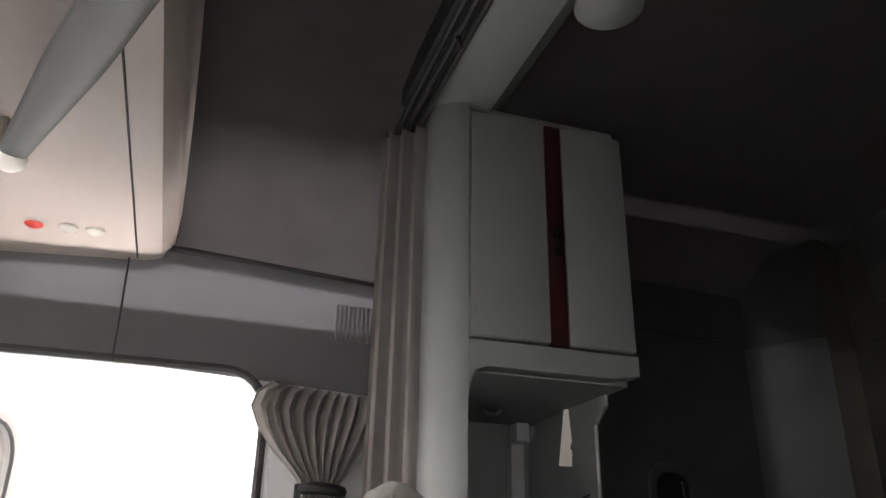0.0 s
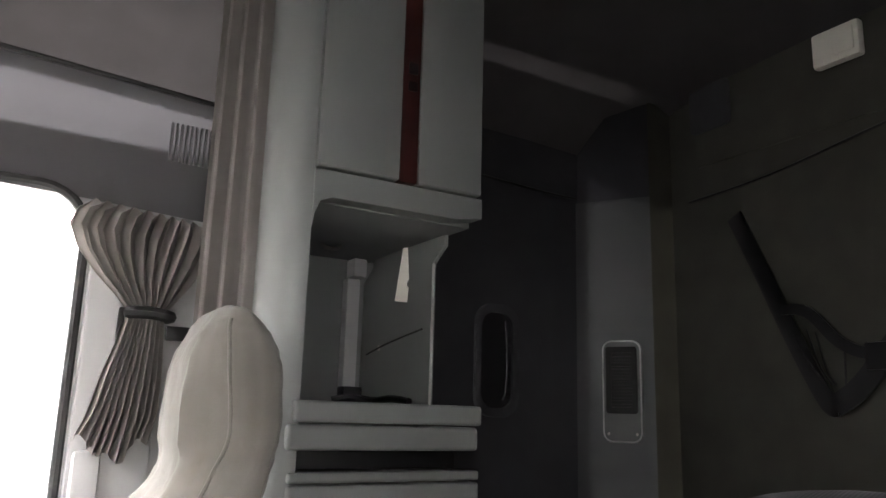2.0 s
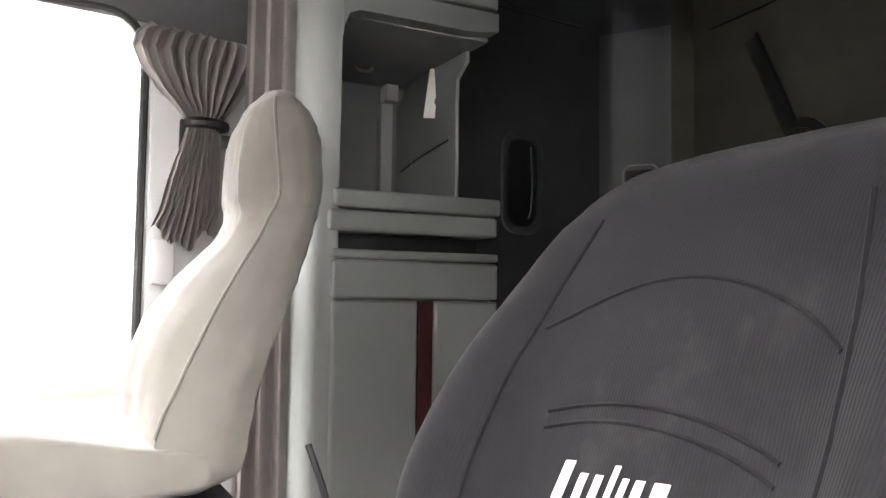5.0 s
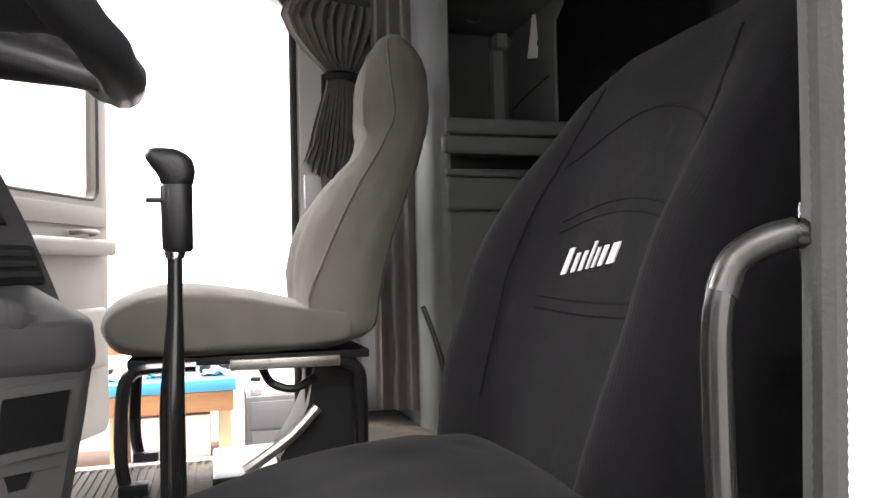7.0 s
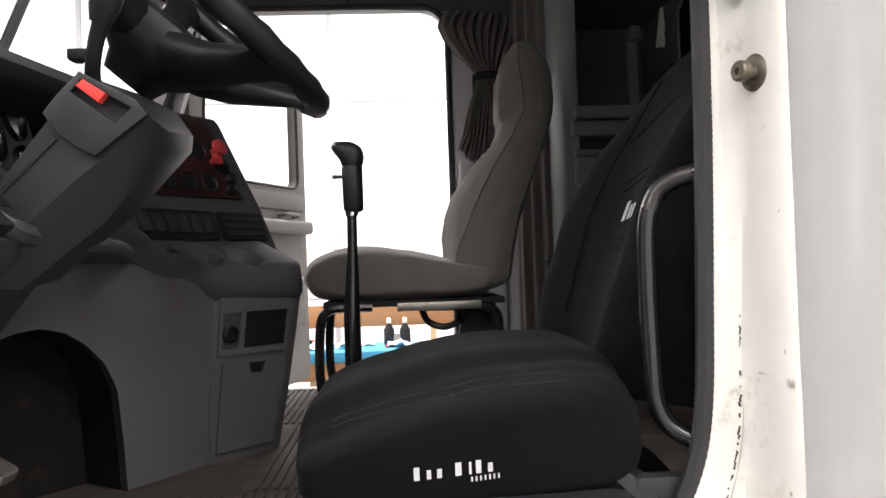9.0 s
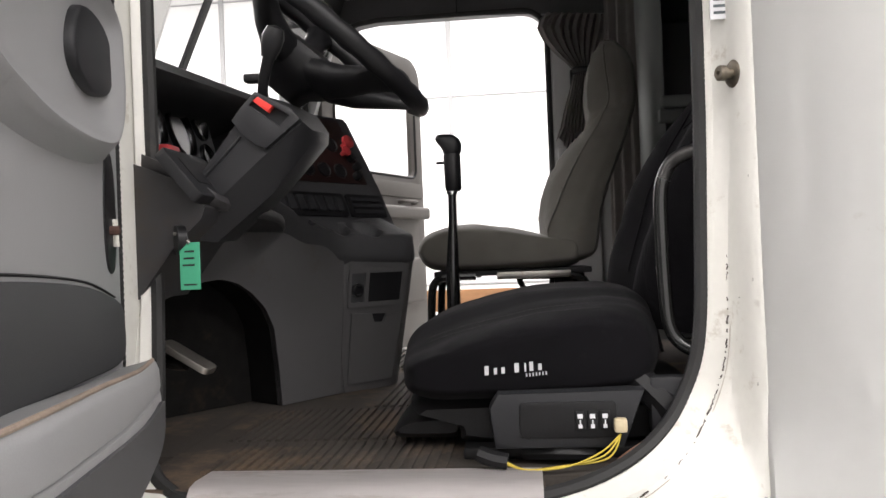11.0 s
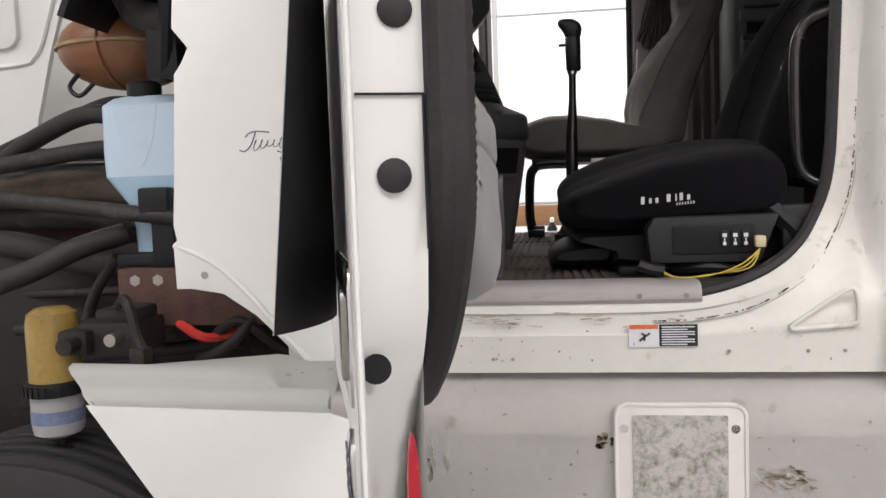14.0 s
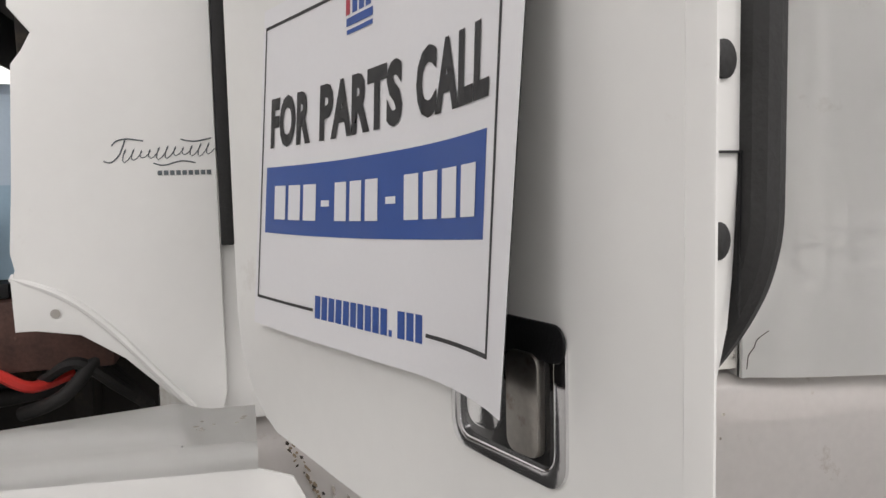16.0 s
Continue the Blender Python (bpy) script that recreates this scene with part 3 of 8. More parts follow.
def sleeper_panels():
    bm = bmesh.new()
    # bulged edge by the jamb, then the long flat side
    rings = []
    for z in (1.15, 1.165, 1.22, 1.27, 1.30, 1.33, 1.36, 1.40, 1.44, 1.5, 1.75, 2.0, 2.4, 3.0, 3.7):
        xe, ye = rear_edge(z)
        prof = [(xe + 0.012, 0.10), (xe + 0.004, ye + 0.022), (xe, ye + 0.006), (xe, ye), (xe + 0.003, ye - 0.006)]
        prof += [(xe + (0.62 - xe) * u, ye + (-0.043 - ye) * math.sin(math.pi / 2 * u) ** 0.8) for u in (0.09, 0.18, 0.3, 0.45, 0.6, 0.75, 0.9)]
        prof += [(0.65, -0.0436), (0.75, -0.046), (0.9, -0.049), (1.1, -0.05), (1.5, -0.05), (2.0, -0.05), (2.7, -0.05), (2.7, 0.02)]
        rings.append([Vector((x, y, z - 0.05 * max(0, x - 0.45) * max(0, (2.0 - z) / 0.85))) for x, y in prof])
    loft(rings, bm, caps=False, closed=False)
    bmesh.ops.solidify(bm, geom=bm.faces[:], thickness=0.004)
    p = tagged(part("sleeper_side_panel", bm, WHITE_CLEAN), "smooth white side panel of the sleeper", "body panel", kind="structure")
    for z in (1.19, 1.30, 1.45, 1.6, 1.75):
        part("rivet", lathe([(0.005, 0), (0.004, 0.002), (0.001, 0.003)], axes((rear_edge(z)[0] - 0.006, rear_edge(z)[1] + 0.010, z), (0, 0, 1), (-0.83, -0.55, 0)), 10), STEEL, p)
    # lower skirt under the sill
    bm = bmesh.new()
    pr = [(0.10, 1.175), (0.05, 1.165), (0.0, 1.145), (-0.022, 1.12), (-0.028, 1.06), (-0.03, 0.55), (0.0, 0.5)]
    xs = [-0.62, -0.5, -0.3, 0.0, 0.4, 0.9, 1.6, 2.7]
    rings = [[Vector((x, y, z)) for y, z in pr] for x in xs]
    loft(rings, bm, caps=False, closed=False)
    bmesh.ops.solidify(bm, geom=bm.faces[:], thickness=0.004)
    s = tagged(part("side_skirt", bm, WHITE_DIRTY), "white side skirt below the sill with brown scrape marks", "body panel", kind="structure")
    h = part("hatch", plate(rr(-0.03, 0.86, 0.192, 1.118, 0.022), 0.010, XZ @ Matrix.Translation((0, 0, 0.028)), bev=0.004), WHITE_DIRTY, s, "stained hatch cover with a worn label")
    part("rim", tube([(x, -0.037, z) for x, z in rr(-0.028, 0.862, 0.190, 1.116, 0.022)] + [(-0.028, -0.037, 0.884)], 0.004, 6, curve=False), WHITE_DIRTY, h)
    part("decal", plate(rr(0.0, 0.90, 0.160, 1.098, 0.004), 0.001, XZ @ Matrix.Translation((0, 0, 0.0385))), OLD_LABEL, h, "worn grey label with its print rubbed away")
    for x in (-0.014, 0.173):
        part("screw", lathe([(0.008, 0), (0.008, 0.002), (0.004, 0.003)], axes((x, -0.038, 1.074), (0, 0, 1), (1, 0, 0)) , 10), BLACK, h)
    # cab side above the door opening and the rear body
    for nm, b in (("roof_side", box(-0.75, 0.45, 0.06, 0.12, 2.88, 3.6, 0.01)),):
        tagged(part(nm, b, WHITE_CLEAN), "white upper side of the cab", "body panel", kind="structure")


OLD_LABEL = mat("worn_label", (0.55, 0.54, 0.50), rough=0.6, var=0.1, scale=20, bump=0.1, dirt=(0.20, 0.18, 0.14), dirt_amount=0.55, dirt_scale=60)
sleeper_panels()


def cab_floor():
    f = tagged(part("floor", box(-0.52, 0.13, 0.02, 1.765, FLOOR - 0.05, FLOOR, 0, bm=box(0.13, 0.30, 0.075, 1.765, FLOOR - 0.05, FLOOR, 0, bm=box(0.30, 2.35, 0.12, 2.34, FLOOR - 0.05, FLOOR, 0, bm=box(-0.80, -0.521, 0.22, 1.765, FLOOR - 0.05, FLOOR, 0)))), MAT_RUBBER), "dirty brown black rubber cab floor mat", "floor", kind="structure")
    # raised ribs of the mat
    bm = bmesh.new()
    rnd = random.Random(2)
    for fx0, fx1, fy0, fy1 in ((-0.42, -0.02, 0.10, 0.30), (-0.46, -0.05, 0.32, 0.62), (-0.24, 0.0, 0.64, 1.2), (-0.40, 0.2, 1.22, 1.74)):
        k = fx0
        while k < fx1:
            box(k, k + 0.009, fy0, fy1, FLOOR - 0.001, FLOOR + 0.005, 0.0, bm=bm)
            k += 0.0185
    r = part("ribs", bm, MAT_RUBBER, f)
    r["kind"] = "stuff"
    # step well inside the passenger door, with its bright sill
    w = tagged(part("step_well", box(-0.80, 0.30, 1.765, 1.78, 0.94, FLOOR - 0.052, 0, bm=box(-0.80, 0.30, 1.781, 2.27, 0.93, 0.95, 0)), MAT_RUBBER), "dark step well inside the passenger door", "floor", kind="structure")
    part("side", box(0.29, 0.30, 1.781, 2.34, 0.951, FLOOR - 0.052, 0), PILLAR, w)
    ps = thing("step_edging", "worn aluminium sill strip by the passenger step", "sill plate", (-0.1, 1.75, FLOOR))
    part("tread", box(-0.50, 0.28, 1.735, 1.772, FLOOR + 0.0005, FLOOR + 0.008, 0.003), ALU, ps)
    # sill plate
    p = thing("sill_plate", "scuffed aluminium tread plate on the door sill", "sill plate", (-0.13, 0.02, 1.28))
    bm = bmesh.new()
    prof = [(0.10, FLOOR + 0.006), (0.035, FLOOR + 0.008), (0.012, FLOOR + 0.004), (0.003, FLOOR - 0.006), (0.0, 1.294), (0.004, 1.288)]
    rings = [[Vector((x, y, z)) for y, z in prof] for x in (-0.40, -0.385, -0.2, 0.0, 0.115, 0.127)]
    loft(rings, bm, caps=False, closed=False)
    bmesh.ops.solidify(bm, geom=bm.faces[:], thickness=-0.003)
    part("tread", bm, ALU, p)
    for x in (-0.34, 0.02, 0.10):
        part("screw", lathe([(0.005, 0), (0.004, 0.0015)], axes((x, -0.0005, 1.30), (0, 0, 1), (1, 0, 0)), 8), STEEL, p)
    # sill fasteners
    for x in (-0.24, -0.205, 0.17, 0.30, 0.36):
        tagged(part("sill_rivet", lathe([(0.0035, 0), (0.003, 0.002)], axes((x, -0.006, 1.19 + 0.012 * (x > 0.1)), (0, 0, 1), (1, 0, 0)), 8), STEEL), "small steel rivet in the sill", "rivet", group="sill rivets")
    # gusset at the hinge pillar
    g = thing("hinge_gusset", "white folded gusset plate at the foot of the hinge pillar", "bracket", (-0.42, -0.01, 1.2))
    part("sheet", plate([(-0.62, 1.17), (-0.36, 1.17), (-0.325, 1.20), (-0.318, 1.245), (-0.345, 1.26), (-0.42, 1.285), (-0.62, 1.33)], 0.006, XZ @ Matrix.Translation((0, 0, 0.008)), bev=0.002), WHITE, g)
    part("bolt", lathe([(0.008, 0), (0.008, 0.004), (0.005, 0.006)], axes((-0.328, -0.014, 1.243), (0, 0, 1), (1, 0, 0)), 10), STEEL, g)


cab_floor()


def passenger_side():
    """The wall with the open door opening on the far side, and the header above it."""
    hole = rr(-0.83, 0.93, 0.245, 2.71, (0.08, 0.12, 0.11, 0.34), 6)
    out = [(-0.95, 0.85), (0.66, 0.85), (0.66, 2.86), (-0.95, 2.86)]
    w = tagged(part("wall_passenger_side", plate(out, 0.09, XZ @ Matrix.Translation((0, 0, -2.36)), [hole]), GREY_LIGHT), "grey trimmed cab wall with the open door opening", "wall", kind="structure")
    part("seal", tube([(x, 2.27, z) for x, z in hole] + [(hole[0][0], 2.27, hole[0][1])], 0.012, 8, curve=False), RUBBER, w, "black rubber door seal")
    # header, leaning inwards up to the crease
    bm = bmesh.new()
    prof = [(2.268, 2.70)] + [(2.264 - 0.060 * (k / 12) ** 1.15, 2.71 + 0.27 * k / 12) for k in range(13)] + [(2.2025, 2.988), (2.206, 2.993), (2.24, 2.995)]
    rings = [[Vector((x, y, z - 0.06 * max(0, x))) for y, z in prof] for x in (-0.95, -0.5, -0.145, -0.1, 0.2, 0.45, 0.62)]
    loft(rings, bm, caps=False, closed=False)
    bmesh.ops.solidify(bm, geom=bm.faces[:], thickness=0.012)
    h = tagged(part("side_header", bm, HEADER_GREY), "smooth grey plastic header above the door", "trim", kind="structure")
    part("seam", tube([(-0.138, y - 0.0125, z) for y, z in prof[:15]], 0.0026, 6, curve=False), BLACK, h)
    part("piping", tube([(x, 2.196, 2.994 - 0.06 * max(0, x)) for x in (-0.04, 0.0, 0.2, 0.45, 0.62)], 0.006, 8, curve=False), BLACK, h, "black piping along the upper edge")
    for k in range(9):
        part("slot", box(0.405 + 0.012 * k, 0.411 + 0.012 * k, 2.208, 2.222, 2.80, 2.90, 0.002, m=None), HEADER_GREY, h)
    # curved upper side in cloth
    bm = bmesh.new()
    prof = [(2.23, 2.97), (2.225, 3.05), (2.20, 3.2), (2.13, 3.34), (1.95, 3.44), (1.7, 3.485), (1.4, 3.50), (0.1, 3.50)]
    rings = [[Vector((x, y, z - 0.06 * max(0, x) * (z < 3.1))) for y, z in prof] for x in (-0.06, 0.2, 0.45, 0.66)]
    loft(rings, bm, caps=False, closed=False)
    bmesh.ops.solidify(bm, geom=bm.faces[:], thickness=0.012)
    tagged(part("side_headliner", bm, HEADLINER), "dark brown cloth lining of the raised roof side", "trim", kind="structure")


passenger_side()


def roof():
    tagged(part("cab_roof", box(-0.95, 2.4, 0.0, 2.6, 3.62, 3.66, 0.0), HEADLINER), "dark cloth roof lining of the cab", "ceiling", kind="structure")
    # front overhead panel, lower than the raised roof
    bm = bmesh.new()
    prof = [(-0.045, 3.6), (-0.03, 3.10), (-0.035, 3.02), (-0.06, 2.965), (-0.10, 2.955), (-0.5, 2.93), (-0.62, 2.86), (-0.68, 2.72)]
    rings = [[Vector((x, y, z)) for x, z in prof] for y in (0.1, 0.6, 1.2, 1.8, 2.14, 2.25)]
    loft(rings, bm, caps=False, closed=False)
    bmesh.ops.solidify(bm, geom=bm.faces[:], thickness=0.012)
    o = tagged(part("front_overhead", bm, HEADER), "warm grey front overhead panel above the windscreen", "ceiling", kind="structure")
    part("seam", tube([(-0.118, y, 2.953) for y in (0.12, 1.0, 1.9, 2.19)], 0.0025, 6, curve=False), BLACK, o)
    for x, mt, lb in ((-0.335, RED, "red marker lamp lens"), (-0.262, WHITE_PLASTIC, "white lamp lens"), (-0.205, WHITE_PLASTIC, "white lamp lens")):
        part("lamp_lens", lathe([(0.022, 0), (0.021, 0.008), (0.012, 0.014), (0.002, 0.016)], axes((x, 2.03, 2.948), (1, 0, 0), (0, -1, 0)), 14), mt, o, lb)
    # main raised ceiling
    bm = bmesh.new()
    prof = [(0.62, 3.5), (0.9, 3.525), (1.2, 3.54), (1.5, 3.545), (1.8, 3.54), (2.1, 3.525), (2.25, 3.50), (2.34, 3.45)]
    rings = [[Vector((x, y, z - zd)) for x, z in prof] for y, zd in ((0.06, 0.1), (0.2, 0.04), (0.5, 0.015), (0.9, 0.002), (1.3, 0.0), (1.7, 0.005), (2.05, 0.02), (2.3, 0.05), (2.5, 0.12), (2.62, 0.3))]
    loft(rings, bm, caps=False, closed=False)
    bmesh.ops.solidify(bm, geom=bm.faces[:], thickness=0.012)
    tagged(part("raised_ceiling", bm, HEADLINER), "dark cloth lining of the raised roof", "ceiling", kind="structure")
    # cross member with the curtain rail
    bm = bmesh.new()
    prof = [(0.575, 3.52), (0.575, 3.40), (0.60, 3.385), (0.72, 3.385), (0.77, 3.43), (0.78, 3.52)]
    rings = [[Vector((x, y, z)) for x, z in prof] for y in (0.1, 0.8, 1.5, 1.95)]
    loft(rings, bm)
    tagged(part("roof_cross_member", bm, CABINET), "pale grey cross member under the roof", "trim", kind="structure")
    t = thing("curtain_rail", "dark grey curtain rail under the roof", "curtain rail", (0.53, 1.2, 3.4))
    for x in (0.505, 0.53, 0.556):
        part("rail", tube([(x, 0.15, 3.385), (x, 1.0, 3.385), (x, 1.9, 3.375), (x - 0.01, 2.15, 3.33)], 0.008, 6), GREY_DARK, t)
    part("channel", box(0.49, 0.568, 0.12, 1.95, 3.392, 3.47, 0.006), GREY_DARK, t)
    part("runner_hook", tube([(0.53, 1.60, 3.385), (0.533, 1.60, 3.36), (0.54, 1.605, 3.345)], 0.006, 6), BLACK, t)
    l = thing("dome_light", "round grey dome lamp under the roof", "dome light", (0.80, 1.42, 3.36))
    part("lens", lathe([(0.075, 0), (0.075, 0.012), (0.05, 0.03), (0.002, 0.036)], axes((0.80, 1.38, 3.372), (1, 0, 0), (0, -1, 0)), 20), CABINET, l)


roof()


def sleeper_room():
    # side wall, corner panel, rear wall and bunk
    w = tagged(part("wall_sleeper_side", box(0.6, 2.12, 2.60, 2.64, 1.3, 3.6, 0), SLEEPER), "dark grey padded sleeper side wall", "wall", kind="structure")
    part("seam", tube([(1.12, 2.597, 3.12), (1.5, 2.597, 3.09), (1.9, 2.597, 3.07), (2.05, 2.597, 3.07)], 0.005, 6), BLACK, w)
    r = thing("latch_recess", "black recessed wall latch with a chrome pull", "latch", (1.68, 2.575, 2.4))
    part("bezel", plate(rr(1.565, 2.20, 1.755, 2.60, 0.07), 0.014, XZ @ Matrix.Translation((0, 0, -2.58)), [rr(1.59, 2.23, 1.725, 2.57, 0.055)], bev=0.005), SLEEPER, r, "soft grey bezel")
    part("pocket", plate(rr(1.59, 2.23, 1.725, 2.57, 0.055), 0.004, XZ @ Matrix.Translation((0, 0, -2.582))), BLACK, r)
    part("pull", tube([(1.685, 2.572, 2.26), (1.69, 2.560, 2.30), (1.692, 2.556, 2.42), (1.69, 2.565, 2.54)], 0.004, 8), CHROME, r, "thin chrome pull")
    bm = bmesh.new()
    prof = [(2.045, 2.605), (2.055, 2.60), (2.07, 2.575), (2.195, 2.375), (2.206, 2.36), (2.214, 2.352)]
    rings = [[Vector((x, y, z)) for x, y in prof] for z in (1.3, 2.0, 2.8, 3.0, 3.05)]
    loft(rings, bm, caps=False, closed=False)
    bmesh.ops.solidify(bm, geom=bm.faces[:], thickness=-0.01)
    tagged(part("corner_panel", bm, GREY_CORNER), "grey moulded corner panel of the sleeper", "trim", kind="structure")
    bm = loft([[Vector((x, y, z)) for x, y in ((2.215, 2.353), (2.24, 2.345), (2.33, 2.335))] for z in (1.3, 2.2, 3.6)], caps=False, closed=False)
    bmesh.ops.solidify(bm, geom=bm.faces[:], thickness=-0.01)
    tagged(part("corner_return", bm, SLEEPER_BACK), "dark olive padded return beside the corner panel", "trim", kind="structure")
    bm = loft([[Vector((x + 0.006, y + 0.006, z)) for x, y in prof] for z in (3.05, 3.6)], caps=False, closed=False)
    bmesh.ops.solidify(bm, geom=bm.faces[:], thickness=-0.01)
    tagged(part("upper_corner", bm, SLEEPER), "dark padded upper corner of the sleeper", "trim", kind="structure")
    v = thing("vent_plate", "grey wall plate with a black slotted vent", "vent", (2.14, 2.46, 2.3))
    u = Vector((0.13, -0.20, 0)).normalized()
    nrm = u.cross(Vector((0, 0, 1)))
    flip = 1 if nrm.y < 0 else -1
    base = axes(Vector((2.150, 2.448, 2.315)) - Vector((0.8, 0.5, 0)) * 0.016, u, (0, 0, 1))
    part("plate", plate(rr(-0.074, -0.195, 0.074, 0.180, 0.035), 0.012 * flip, base, bev=0.004), VENT_GREY, v)
    part("frame", plate(rr(-0.058, -0.09, 0.058, 0.155, 0.01), 0.010 * flip, base @ Matrix.Translation((0, 0, 0.010 * flip)), [rr(-0.038, -0.068, 0.038, 0.133, 0.006)], bev=0.003), BLACK, v)
    part("rim", tube([base @ Vector((a, b, 0.011 * flip)) for a, b in (*rr(-0.070, -0.191, 0.070, 0.176, 0.034), rr(-0.070, -0.191, 0.070, 0.176, 0.034)[0])], 0.0035, 6, curve=False), GREY_LIGHT, v, "pale raised rim")
    part("backing", plate(rr(-0.046, -0.076, 0.046, 0.141, 0.006), 0.003 * flip, base @ Matrix.Translation((0, 0, 0.013 * flip))), BLACK, v)
    for k in range(9):
        part("slat", box(-0.043, 0.043, -0.066 + 0.023 * k, -0.056 + 0.023 * k, -0.003, 0.004, 0.002, m=base @ Matrix.Translation((0, 0, 0.015 * flip))), BLACK, v)
    for a in (-0.052, 0.052):
        for b in (-0.163,):
            part("screw", lathe([(0.006, 0), (0.005, 0.003)], base @ Matrix.Translation((a, b, 0.011 * flip)) @ Matrix.Diagonal((1, 1, flip, 1)), 8), STEEL, v)
    b = tagged(part("wall_back", box(2.32, 2.36, 0.0, 2.6, 1.2, 3.6, 0), SLEEPER_BACK), "dark olive grey padded rear wall of the sleeper", "wall", kind="structure")
    part("seam", tube([(2.317, 2.25, 3.02), (2.317, 1.9, 3.04), (2.317, 1.5, 3.10), (2.317, 0.9, 3.18)], 0.005, 6), BLACK, b)
    part("upper_pad", box(2.305, 2.322, 0.3, 2.2, 3.14, 3.50, 0.008), SLEEPER_BACK, b)
    tagged(part("wall_sleeper_driver_side", box(0.47, 2.36, 0.06, 0.10, 1.2, 3.6, 0), SLEEPER), "dark padded sleeper wall on the driver's side", "wall", kind="structure")
    s = thing("speaker", "round black speaker grille on the sleeper wall", "speaker", (2.31, 2.17, 3.36))
    part("frame", plate(rr(-0.09, -0.09, 0.09, 0.09, 0.02), 0.012, axes((2.305, 2.12, 3.36), (0, -1, 0), (0, 0, 1)), bev=0.003), SLEEPER, s)
    part("grille", lathe([(0.07, 0), (0.066, 0.006), (0.002, 0.012)], axes((2.294, 2.12, 3.36), (0, 0, 1), (0, -1, 0)) , 20), BLACK, s)
    l = thing("reading_light", "white plastic reading lamp on the sleeper wall", "reading light", (2.3, 1.6, 3.4))
    part("body", box(2.27, 2.306, 1.52, 1.68, 3.33, 3.45, 0.012), WHITE_PLASTIC, l)
    part("lens", box(2.262, 2.272, 1.535, 1.60, 3.35, 3.43, 0.006), WHITE_PLASTIC, l)
    bk = thing("bunk", "dark bunk mattress across the sleeper", "bunk", (1.8, 1.3, 1.32))
    part("base", box(1.45, 2.31, 0.11, 2.57, 1.316, 1.62, 0.01), SLEEPER, bk)
    part("mattress", box(1.43, 2.30, 0.12, 2.56, 1.622, 1.75, 0.03), SLEEPER, bk)


sleeper_room()


def straps():
    t = thing("bunk_strap", "black webbing bunk restraint strap hanging on the rear wall", "strap", (2.29, 1.8, 2.3))

    def band(name, pts, w):
        line = [p + Vector((0, -0.035, -0.012)) for p in smooth_line(pts, 6)]
        rings = []
        for i, p in enumerate(line):
            d = (line[min(i + 1, len(line) - 1)] - line[max(i - 1, 0)]).normalized()
            s = d.cross(Vector((1, 0, 0))).normalized() * w / 2
            rings.append([p + s + Vector((0.004, 0, 0)), p + s - Vector((0.004, 0, 0)), p - s - Vector((0.004, 0, 0)), p - s + Vector((0.004, 0, 0))])
        part(name, loft(rings), BLACK, t)
    band("strap", [(2.30, 2.07, 2.93), (2.295, 1.97, 2.72), (2.29, 1.86, 2.48), (2.285, 1.76, 2.29), (2.28, 1.72, 2.27)], 0.06)
    band("strap", [(2.28, 1.73, 2.27), (2.275, 1.64, 2.33), (2.27, 1.52, 2.46), (2.27, 1.36, 2.62), (2.275, 1.2, 2.72)], 0.065)
    band("strap", [(2.288, 1.90, 2.58), (2.28, 1.80, 2.56), (2.275, 1.70, 2.46), (2.27, 1.60, 2.42), (2.27, 1.5, 2.44)], 0.035)
    bm = bmesh.new()
    for k in (0, 2, 3, 6):
        tube([(2.29, 1.84 - 0.03 * k, 2.52 - 0.012 * k), (2.285, 1.78 - 0.02 * k, 2.40 - 0.01 * k), (2.282, 1.72 - 0.01 * k, 2.32)], 0.003, 5, bm)
    part("net", bm, BLACK, t, "thin black net cords")
    part("buckle", box(2.255, 2.28, 1.50, 1.58, 2.36, 2.44, 0.008), BLACK, t)


straps()


